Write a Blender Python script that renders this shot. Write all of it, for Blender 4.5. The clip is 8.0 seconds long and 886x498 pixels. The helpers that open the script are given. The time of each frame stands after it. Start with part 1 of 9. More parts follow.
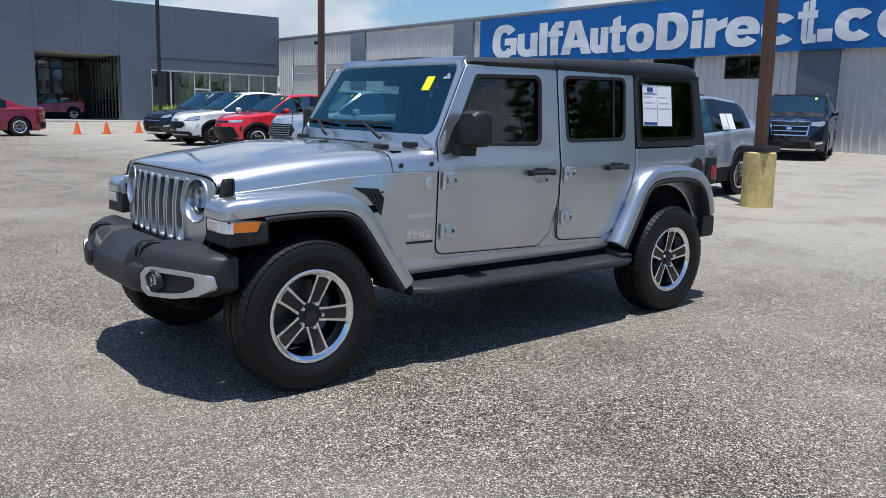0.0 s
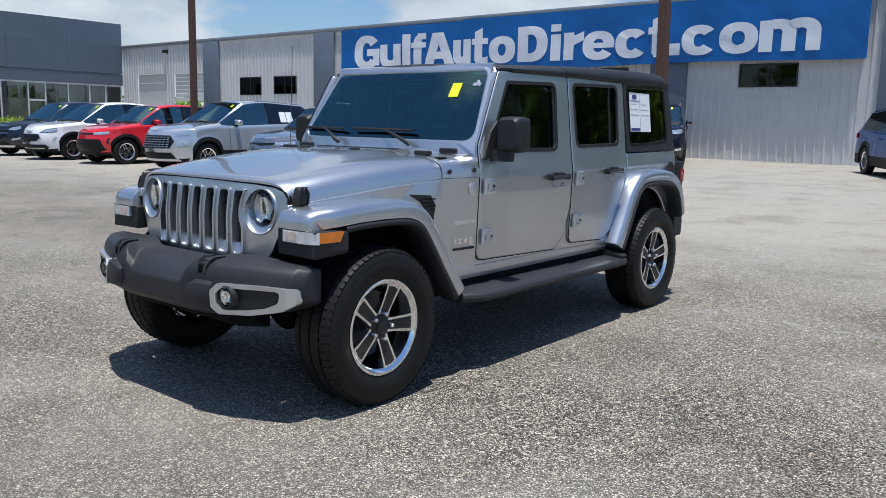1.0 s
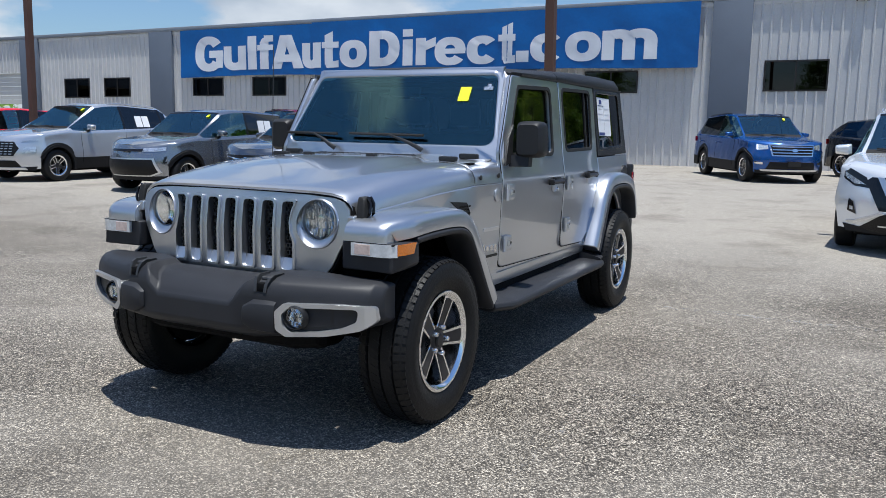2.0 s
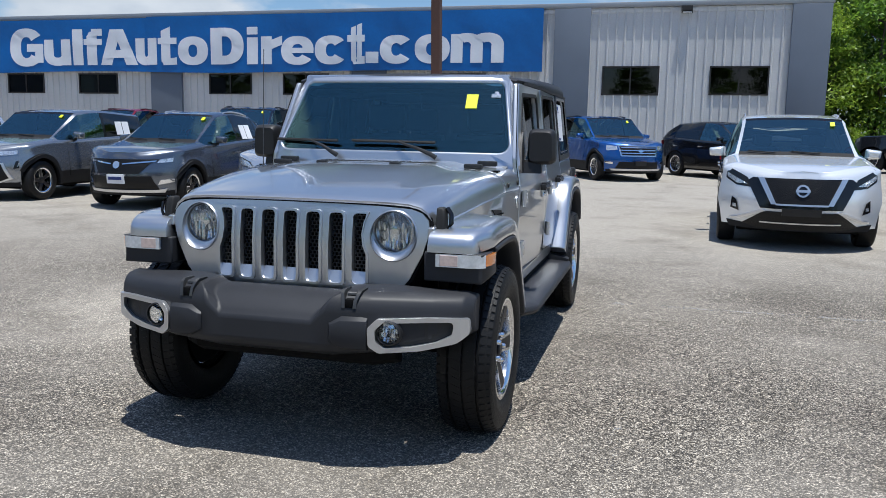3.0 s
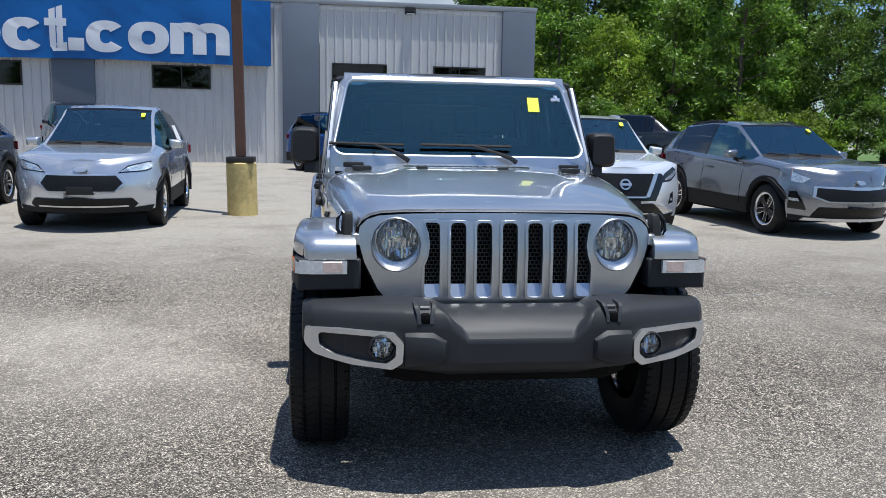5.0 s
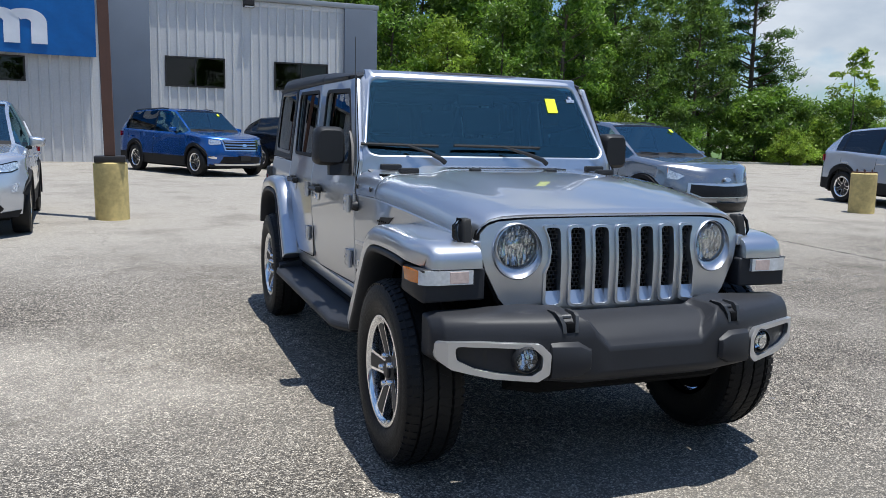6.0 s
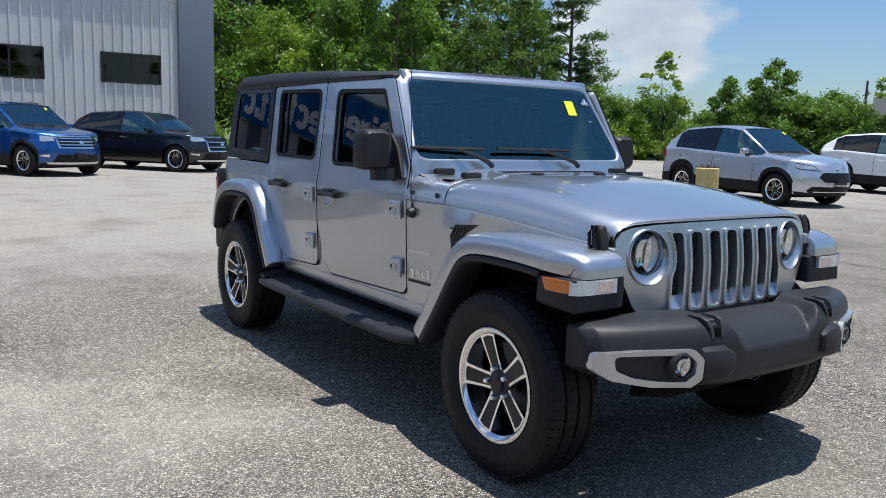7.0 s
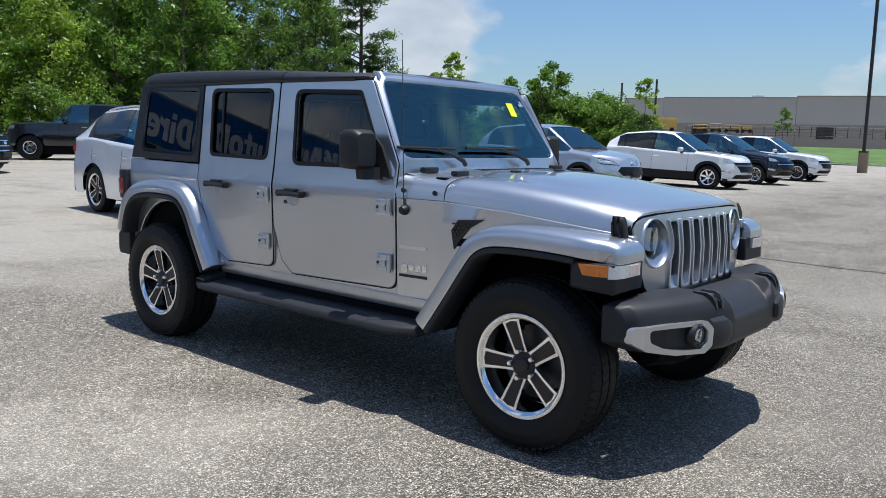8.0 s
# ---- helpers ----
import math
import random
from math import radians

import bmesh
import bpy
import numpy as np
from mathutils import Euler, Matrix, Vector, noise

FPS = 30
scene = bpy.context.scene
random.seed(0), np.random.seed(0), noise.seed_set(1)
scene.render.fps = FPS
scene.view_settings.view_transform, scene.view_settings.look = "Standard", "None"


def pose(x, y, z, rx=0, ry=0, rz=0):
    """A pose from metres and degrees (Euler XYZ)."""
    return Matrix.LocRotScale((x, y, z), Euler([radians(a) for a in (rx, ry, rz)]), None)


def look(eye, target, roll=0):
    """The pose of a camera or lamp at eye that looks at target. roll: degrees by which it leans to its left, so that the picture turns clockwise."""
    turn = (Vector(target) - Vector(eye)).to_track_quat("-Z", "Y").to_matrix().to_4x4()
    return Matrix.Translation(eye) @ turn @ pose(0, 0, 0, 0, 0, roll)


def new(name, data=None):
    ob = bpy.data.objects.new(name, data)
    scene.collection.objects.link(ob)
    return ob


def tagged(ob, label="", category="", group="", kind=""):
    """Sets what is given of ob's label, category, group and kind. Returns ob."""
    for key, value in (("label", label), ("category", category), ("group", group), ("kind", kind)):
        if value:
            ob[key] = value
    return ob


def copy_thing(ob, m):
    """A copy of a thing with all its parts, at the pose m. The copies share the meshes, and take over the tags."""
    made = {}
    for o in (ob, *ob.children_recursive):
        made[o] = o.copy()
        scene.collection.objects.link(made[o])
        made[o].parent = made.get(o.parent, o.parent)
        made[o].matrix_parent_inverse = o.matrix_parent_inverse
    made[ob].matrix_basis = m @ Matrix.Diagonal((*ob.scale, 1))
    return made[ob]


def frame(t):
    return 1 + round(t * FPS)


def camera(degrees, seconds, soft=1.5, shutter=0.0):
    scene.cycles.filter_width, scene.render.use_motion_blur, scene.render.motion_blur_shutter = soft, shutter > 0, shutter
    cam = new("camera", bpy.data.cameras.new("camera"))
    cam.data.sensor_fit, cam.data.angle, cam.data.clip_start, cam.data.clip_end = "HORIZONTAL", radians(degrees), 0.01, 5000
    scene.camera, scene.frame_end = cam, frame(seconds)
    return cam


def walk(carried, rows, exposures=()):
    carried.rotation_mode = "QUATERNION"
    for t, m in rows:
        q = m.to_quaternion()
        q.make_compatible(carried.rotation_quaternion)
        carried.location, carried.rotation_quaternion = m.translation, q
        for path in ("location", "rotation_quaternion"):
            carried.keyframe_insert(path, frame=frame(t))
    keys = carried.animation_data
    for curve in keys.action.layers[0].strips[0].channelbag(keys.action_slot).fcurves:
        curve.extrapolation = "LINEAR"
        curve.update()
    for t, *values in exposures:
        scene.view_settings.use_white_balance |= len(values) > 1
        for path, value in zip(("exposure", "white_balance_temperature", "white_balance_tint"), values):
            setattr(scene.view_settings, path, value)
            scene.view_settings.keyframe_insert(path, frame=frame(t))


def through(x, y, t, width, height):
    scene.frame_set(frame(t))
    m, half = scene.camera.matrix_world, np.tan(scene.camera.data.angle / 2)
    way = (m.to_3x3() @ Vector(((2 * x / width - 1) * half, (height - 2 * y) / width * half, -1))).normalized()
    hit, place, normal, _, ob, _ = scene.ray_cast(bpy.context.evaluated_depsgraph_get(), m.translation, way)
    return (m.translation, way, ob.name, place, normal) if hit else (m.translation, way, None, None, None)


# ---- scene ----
cam = camera(57.4, 8.0, soft=0.6)

PATH = [
    (0, (4.28, -2.018, 1.414), (2.765, -0.755, 1.077), 1.5),
    (0.5, (3.952, -2.449, 1.392), (2.568, -1.041, 1.074), 1.4),
    (1, (3.495, -2.791, 1.362), (2.244, -1.26, 1.06), 1.2),
    (2.5, (2.044, -3.465, 1.344), (1.336, -1.615, 1.065), 1.1),
    (3, (1.532, -3.644, 1.367), (1.019, -1.731, 1.091), 1.1),
    (3.5, (0.988, -3.685, 1.375), (0.628, -1.737, 1.1), 1.0),
    (4, (0.43, -3.753, 1.362), (0.256, -1.78, 1.085), 1.0),
    (4.5, (-0.133, -3.704, 1.346), (-0.079, -1.724, 1.067), 1.0),
    (5, (-0.725, -3.632, 1.374), (-0.454, -1.669, 1.101), 1.1),
    (6.5, (-2.367, -2.869, 1.366), (-1.448, -1.114, 1.095), 1.4),
    (7, (-2.86, -2.528, 1.381), (-1.748, -0.887, 1.11), 1.4),
    (7.5, (-3.339, -2.258, 1.36), (-2.032, -0.768, 1.093), 1.3),
    (8, (-3.771, -1.993, 1.373), (-2.26, -0.709, 1.107), 1.3),
]
walk(cam, [(t, look(eye, aim, roll)) for t, eye, aim, roll in PATH], [(0.0, 0.10, 6200, 8), (8.0, 0.10, 6200, 8)])

# ---- world, sun ----
SUN_WAY = Vector((-0.115, 0.105, -1.0)).normalized()      # the way the light travels
world = bpy.data.worlds.new("sky")
scene.world = world
world.use_nodes = True
wn, wl = world.node_tree.nodes, world.node_tree.links
wn.clear()
w_out = wn.new("ShaderNodeOutputWorld")
w_bg = wn.new("ShaderNodeBackground")
w_bg.inputs["Strength"].default_value = 0.066
w_sky = wn.new("ShaderNodeTexSky")
w_sky.sky_type = "NISHITA"
w_sky.sun_disc = False
w_sky.sun_elevation = math.asin(-SUN_WAY.z)
w_sky.sun_rotation = math.atan2(-SUN_WAY.x, -SUN_WAY.y)
w_sky.air_density, w_sky.dust_density, w_sky.ozone_density = 1.2, 0.6, 2.5
# cumulus over the whole dome, denser towards the horizon
w_co = wn.new("ShaderNodeTexCoord")
w_sep = wn.new("ShaderNodeSeparateXYZ")
wl.new(w_co.outputs["Generated"], w_sep.inputs[0])
w_com = wn.new("ShaderNodeVectorMath"); w_com.operation = "MULTIPLY"
w_com.inputs[1].default_value = (1.0, 1.0, 2.3)
wl.new(w_co.outputs["Generated"], w_com.inputs[0])
w_noise = wn.new("ShaderNodeTexNoise")
w_noise.inputs["Scale"].default_value = 3.1
w_noise.inputs["Detail"].default_value = 9.0
w_noise.inputs["Roughness"].default_value = 0.52
wl.new(w_com.outputs[0], w_noise.inputs["Vector"])
w_ramp = wn.new("ShaderNodeValToRGB")
w_ramp.color_ramp.elements[0].position, w_ramp.color_ramp.elements[0].color = 0.525, (0, 0, 0, 1)
w_ramp.color_ramp.elements[1].position, w_ramp.color_ramp.elements[1].color = 0.60, (0.85, 0.85, 0.85, 1)
w_thin = wn.new("ShaderNodeMapRange")
w_thin.inputs[1].default_value, w_thin.inputs[2].default_value, w_thin.inputs[3].default_value, w_thin.inputs[4].default_value = 0.05, 0.75, 0.0, 0.055
wl.new(w_sep.outputs["Z"], w_thin.inputs[0])
w_sub = wn.new("ShaderNodeMath"); w_sub.operation = "SUBTRACT"
w_dot = wn.new("ShaderNodeVectorMath"); w_dot.operation = "DOT_PRODUCT"       # the cloud bank stands in the north-west
w_dot.inputs[1].default_value = (-0.038, 0.022, 0.0)
wl.new(w_co.outputs["Generated"], w_dot.inputs[0])
w_bank = wn.new("ShaderNodeMath"); w_bank.operation = "ADD"
wl.new(w_noise.outputs["Fac"], w_bank.inputs[0]); wl.new(w_dot.outputs["Value"], w_bank.inputs[1])
w_last = w_bank.outputs[0]
for w_way, w_lo, w_hi, w_up in (((0.716, 0.689, 0.112), 0.9935, 0.9992, 0.13), ((0.770, 0.624, 0.135), 0.9965, 0.9996, 0.07)):   # cumulus low in the north-east
    w_d = wn.new("ShaderNodeVectorMath"); w_d.operation = "DOT_PRODUCT"
    w_d.inputs[1].default_value = w_way
    wl.new(w_co.outputs["Generated"], w_d.inputs[0])
    w_m = wn.new("ShaderNodeMapRange"); w_m.interpolation_type = "SMOOTHSTEP"
    w_m.inputs[1].default_value, w_m.inputs[2].default_value, w_m.inputs[3].default_value, w_m.inputs[4].default_value = w_lo, w_hi, 0.0, w_up
    wl.new(w_d.outputs["Value"], w_m.inputs[0])
    w_a = wn.new("ShaderNodeMath"); w_a.operation = "ADD"
    wl.new(w_last, w_a.inputs[0]); wl.new(w_m.outputs[0], w_a.inputs[1])
    w_last = w_a.outputs[0]
wl.new(w_last, w_sub.inputs[0]); wl.new(w_thin.outputs[0], w_sub.inputs[1])
wl.new(w_sub.outputs[0], w_ramp.inputs[0])
w_mix = wn.new("ShaderNodeMix"); w_mix.data_type = "RGBA"
w_mix.inputs[7].default_value = (11.5, 11.7, 12.0, 1)
w_body = wn.new("ShaderNodeTexNoise")           # lit tops and greyer bellies
w_body.inputs["Scale"].default_value, w_body.inputs["Detail"].default_value = 7.0, 5.0
wl.new(w_com.outputs[0], w_body.inputs["Vector"])
w_tone = wn.new("ShaderNodeValToRGB")
w_tone.color_ramp.elements[0].position, w_tone.color_ramp.elements[0].color = 0.35, (6.6, 7.3, 8.4, 1)
w_tone.color_ramp.elements[1].position, w_tone.color_ramp.elements[1].color = 0.65, (11.2, 11.4, 11.8, 1)
wl.new(w_body.outputs["Fac"], w_tone.inputs[0])
wl.new(w_tone.outputs[0], w_mix.inputs[7])
wl.new(w_ramp.outputs[0], w_mix.inputs[0])
w_tint = wn.new("ShaderNodeMix"); w_tint.data_type = "RGBA"; w_tint.blend_type = "MULTIPLY"
w_tint.inputs[0].default_value = 1.0
w_tint.inputs[7].default_value = (1.17, 1.37, 1.66, 1)      # clear, washed summer blue
wl.new(w_sky.outputs[0], w_tint.inputs[6])
wl.new(w_tint.outputs[2], w_mix.inputs[6])
wl.new(w_mix.outputs[2], w_bg.inputs["Color"])
wl.new(w_bg.outputs[0], w_out.inputs[0])

sun = new("sun", bpy.data.lights.new("sun", "SUN"))
sun.data.energy, sun.data.angle, sun.data.color = 5.0, radians(0.53), (1.0, 0.965, 0.91)
sun.matrix_world = look((0, 0, 60), Vector((0, 0, 60)) + SUN_WAY)


# ---- materials ----
def node_mat(name):
    m = bpy.data.materials.new(name)
    m.use_nodes = True
    n, l = m.node_tree.nodes, m.node_tree.links
    return m, n, l, n["Principled BSDF"]


def rgb(hexa):
    """Linear colour from an sRGB hex string."""
    v = [int(hexa[i:i + 2], 16) / 255 for i in (0, 2, 4)]
    return tuple((c / 12.92 if c <= 0.04045 else ((c + 0.055) / 1.055) ** 2.4) for c in v)


def mat(name, col, rough=0.5, metal=0.0, var=0.15, scale=3.0, fine=40.0, bump=0.0, coat=0.0, spec=0.5, rvar=0.1, each=0.0):
    """A surface with a coarse and a fine variation of its colour, roughness and relief. each: how far pieces differ from one another."""
    m, n, l, p = node_mat(name)
    co = n.new("ShaderNodeTexCoord")
    a = n.new("ShaderNodeTexNoise"); a.inputs["Scale"].default_value = scale; a.inputs["Detail"].default_value = 5
    b = n.new("ShaderNodeTexNoise"); b.inputs["Scale"].default_value = fine; b.inputs["Detail"].default_value = 4
    l.new(co.outputs["Object"], a.inputs["Vector"]); l.new(co.outputs["Object"], b.inputs["Vector"])
    mix = n.new("ShaderNodeMath"); mix.operation = "MULTIPLY_ADD"; mix.inputs[1].default_value = 0.6
    l.new(a.outputs["Fac"], mix.inputs[0])
    sc = n.new("ShaderNodeMath"); sc.operation = "MULTIPLY"; sc.inputs[1].default_value = 0.4
    l.new(b.outputs["Fac"], sc.inputs[0]); l.new(sc.outputs[0], mix.inputs[2])
    val = mix.outputs[0]
    mr = n.new("ShaderNodeMapRange")
    mr.inputs[1].default_value, mr.inputs[2].default_value = 0.3, 0.7
    mr.inputs[3].default_value, mr.inputs[4].default_value = 1 - var, 1 + var
    l.new(val, mr.inputs[0])
    fac = mr.outputs[0]
    if each:
        oi = n.new("ShaderNodeObjectInfo")
        er = n.new("ShaderNodeMapRange")
        er.inputs[3].default_value, er.inputs[4].default_value = 1 - each, 1 + each
        l.new(oi.outputs["Random"], er.inputs[0])
        mu = n.new("ShaderNodeMath"); mu.operation = "MULTIPLY"
        l.new(fac, mu.inputs[0]); l.new(er.outputs[0], mu.inputs[1])
        fac = mu.outputs[0]
    vm = n.new("ShaderNodeVectorMath"); vm.operation = "SCALE"
    vm.inputs[0].default_value = col[:3]
    l.new(fac, vm.inputs["Scale"])
    l.new(vm.outputs[0], p.inputs["Base Color"])
    rr = n.new("ShaderNodeMapRange")
    rr.inputs[1].default_value, rr.inputs[2].default_value = 0.3, 0.7
    rr.inputs[3].default_value, rr.inputs[4].default_value = max(rough * (1 - rvar), 0.01), min(rough * (1 + rvar), 1)
    l.new(b.outputs["Fac"], rr.inputs[0]); l.new(rr.outputs[0], p.inputs["Roughness"])
    p.inputs["Metallic"].default_value = metal
    p.inputs["Specular IOR Level"].default_value = spec
    if coat:
        p.inputs["Coat Weight"].default_value, p.inputs["Coat Roughness"].default_value = coat, 0.03
    if bump:
        bu = n.new("ShaderNodeBump"); bu.inputs["Strength"].default_value = bump; bu.inputs["Distance"].default_value = 0.01
        l.new(b.outputs["Fac"], bu.inputs["Height"]); l.new(bu.outputs[0], p.inputs["Normal"])
    return m


def glass(name, tint, gloss=1.0, rough=0.0, ior=1.52):
    """A tinted pane: what is behind it shows through the tint, and it mirrors more at a glancing angle."""
    m, n, l, p = node_mat(name)
    n.remove(p)
    tr = n.new("ShaderNodeBsdfTransparent"); tr.inputs[0].default_value = (*tint, 1)
    gl = n.new("ShaderNodeBsdfGlossy"); gl.inputs["Roughness"].default_value = rough
    gl.inputs["Color"].default_value = (*(gloss if isinstance(gloss, tuple) else (gloss, gloss, gloss)), 1)
    fr = n.new("ShaderNodeFresnel"); fr.inputs["IOR"].default_value = ior
    mx = n.new("ShaderNodeMixShader")
    l.new(fr.outputs[0], mx.inputs[0]); l.new(tr.outputs[0], mx.inputs[1]); l.new(gl.outputs[0], mx.inputs[2])
    l.new(mx.outputs[0], n["Material Output"].inputs[0])
    return m


def paint(name, col, metal=0.75, rough=0.3):
    """Clear-coated metallic car paint with fine flakes."""
    m, n, l, p = node_mat(name)
    co = n.new("ShaderNodeTexCoord")
    v = n.new("ShaderNodeTexVoronoi"); v.inputs["Scale"].default_value = 900
    l.new(co.outputs["Object"], v.inputs["Vector"])
    a = n.new("ShaderNodeTexNoise"); a.inputs["Scale"].default_value = 2.5; a.inputs["Detail"].default_value = 4
    l.new(co.outputs["Object"], a.inputs["Vector"])
    s = n.new("ShaderNodeSeparateColor"); l.new(v.outputs["Color"], s.inputs[0])
    ad = n.new("ShaderNodeMath"); ad.operation = "MULTIPLY_ADD"; ad.inputs[1].default_value = 0.06; ad.inputs[2].default_value = 0.93
    l.new(s.outputs[0], ad.inputs[0])
    a2 = n.new("ShaderNodeMath"); a2.operation = "MULTIPLY_ADD"; a2.inputs[1].default_value = 0.1
    l.new(a.outputs["Fac"], a2.inputs[0]); l.new(ad.outputs[0], a2.inputs[2])
    vm = n.new("ShaderNodeVectorMath"); vm.operation = "SCALE"; vm.inputs[0].default_value = col
    l.new(a2.outputs[0], vm.inputs["Scale"]); l.new(vm.outputs[0], p.inputs["Base Color"])
    p.inputs["Metallic"].default_value = metal
    rr = n.new("ShaderNodeMapRange")
    rr.inputs[3].default_value, rr.inputs[4].default_value = rough * 0.9, rough * 1.15
    l.new(a.outputs["Fac"], rr.inputs[0]); l.new(rr.outputs[0], p.inputs["Roughness"])
    p.inputs["Coat Weight"].default_value = 1.0
    p.inputs["Coat Roughness"].default_value = 0.025
    return m


M_silver = paint("silver_paint", (0.55, 0.57, 0.605), 0.90, 0.325)
M_black_top = mat("black_grained_hardtop", (0.014, 0.015, 0.018), 0.55, 0, 0.2, 3, 260, 0.25, rvar=0.15)
M_grey_plastic = mat("dark_grey_plastic", (0.028, 0.029, 0.033), 0.48, 0, 0.2, 4, 300, 0.03, rvar=0.09, spec=0.27)
M_black_plastic = mat("black_plastic", (0.012, 0.012, 0.013), 0.5, 0, 0.2, 5, 200, 0.1)
M_gloss_black = mat("gloss_black", (0.008, 0.008, 0.009), 0.12, 0, 0.1, 5, 100)
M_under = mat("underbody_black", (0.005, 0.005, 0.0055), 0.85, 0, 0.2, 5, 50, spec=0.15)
M_tyre = mat("tyre_rubber", (0.008, 0.008, 0.0085), 0.55, 0, 0.3, 6, 120, 0.15, rvar=0.2, spec=0.28)
M_alloy = mat("machined_alloy", (0.90, 0.91, 0.93), 0.13, 1.0, 0.03, 3, 9, 0, rvar=0.05)
M_rim_dark = mat("dark_grey_wheel_paint", (0.032, 0.028, 0.027), 0.45, 0.0, 0.1, 8, 200, 0, spec=0.35)
M_chrome = mat("chrome", (0.82, 0.83, 0.85), 0.08, 1.0, 0.02, 2, 6, rvar=0.02)
M_satin = mat("satin_silver_trim", (0.68, 0.69, 0.71), 0.30, 0.85, 0.02, 2, 6, rvar=0.02)
M_mesh = mat("dark_grey_mesh_plastic", (0.045, 0.046, 0.048), 0.5, 0, 0.2, 5, 200)
M_reflector = mat("lamp_reflector", (0.96, 0.97, 0.99), 0.18, 0.85, 0.05, 12, 40)
M_rubber = mat("black_rubber_seal", (0.01, 0.01, 0.01), 0.7, 0, 0.1, 5, 100)
M_seat = mat("black_seat_cloth", (0.045, 0.045, 0.05), 0.85, 0, 0.2, 5, 250, 0.3)
M_amber = mat("amber_lens", (0.75, 0.2, 0.01), 0.12, 0, 0.15, 20, 120, 0.2, coat=1)
M_red_lens = mat("red_lens", (0.35, 0.008, 0.01), 0.12, 0, 0.15, 20, 120, 0.2, coat=1)


def faceted_lens(name):
    """A clear lamp over bright facets."""
    m, n, l, p = node_mat(name)
    co = n.new("ShaderNodeTexCoord")
    st = n.new("ShaderNodeVectorMath"); st.operation = "MULTIPLY"; st.inputs[1].default_value = (1.0, 1.0, 0.5)
    l.new(co.outputs["Object"], st.inputs[0])
    v = n.new("ShaderNodeTexVoronoi"); v.inputs["Scale"].default_value = 85
    l.new(st.outputs[0], v.inputs["Vector"])
    s = n.new("ShaderNodeSeparateColor"); l.new(v.outputs["Color"], s.inputs[0])
    r = n.new("ShaderNodeValToRGB")
    r.color_ramp.elements[0].position, r.color_ramp.elements[0].color = 0.10, (0.40, 0.43, 0.46, 1)
    r.color_ramp.elements[1].position, r.color_ramp.elements[1].color = 0.75, (0.90, 0.93, 0.96, 1)
    l.new(s.outputs[0], r.inputs[0]); l.new(r.outputs[0], p.inputs["Base Color"])
    bu = n.new("ShaderNodeBump"); bu.inputs["Strength"].default_value = 0.6; bu.inputs["Distance"].default_value = 0.01
    l.new(s.outputs[1], bu.inputs["Height"]); l.new(bu.outputs[0], p.inputs["Normal"])
    p.inputs["Metallic"].default_value, p.inputs["Roughness"].default_value = 0.7, 0.16
    p.inputs["Coat Weight"].default_value, p.inputs["Coat Roughness"].default_value = 1.0, 0.02
    return m


M_lens = faceted_lens("clear_lamp_lens")
M_side_lens = mat("side_lamp_lens", (0.76, 0.80, 0.83), 0.14, 0.30, 0.25, 14, 70, 0.1, coat=1)
M_side_amber = mat("pale_amber_reflector", (0.78, 0.63, 0.58), 0.2, 0.3, 0.2, 14, 70, 0.1, coat=1)
M_steel = mat("dark_steel", (0.09, 0.09, 0.09), 0.5, 0.8, 0.2, 6, 80, 0.1)
M_paper = mat("white_paper", (0.80, 0.81, 0.83), 0.7, 0, 0.03, 5, 60)
M_blue_ink = mat("blue_ink", (0.03, 0.05, 0.20), 0.6, 0, 0.1, 5, 60)
M_grey_ink = mat("grey_ink", (0.68, 0.69, 0.73), 0.6, 0, 0.1, 5, 60)
M_yellow_tag = mat("fluorescent_yellow_tag", (0.80, 0.85, 0.02), 0.5, 0, 0.04, 5, 60)
G_screen = glass("windscreen_glass", (0.66, 0.93, 0.92), (0.52, 0.95, 0.97), ior=2.3)
G_front = glass("front_door_glass", (0.58, 0.69, 0.69), ior=1.6)
G_dark = glass("privacy_glass", (0.10, 0.11, 0.12), 0.8, ior=1.55)
G_lamp = glass("lamp_cover_glass", (0.93, 0.95, 0.96))


# ---- ground ----
def smooth(a, b, v):
    u = min(max((v - a) / (b - a), 0.0), 1.0)
    return u * u * (3 - 2 * u)


def ground_z(x, y):
    """The lot rises gently towards the building and to both sides."""
    rise = 0.0
    if y > 2:
        u = min(y, 27.5)
        rise = 0.0145 * (u - 3) if u > 4 else 0.0145 * (u - 2) ** 2 / 4
    return rise + 0.07 * smooth(5, 15, abs(x))


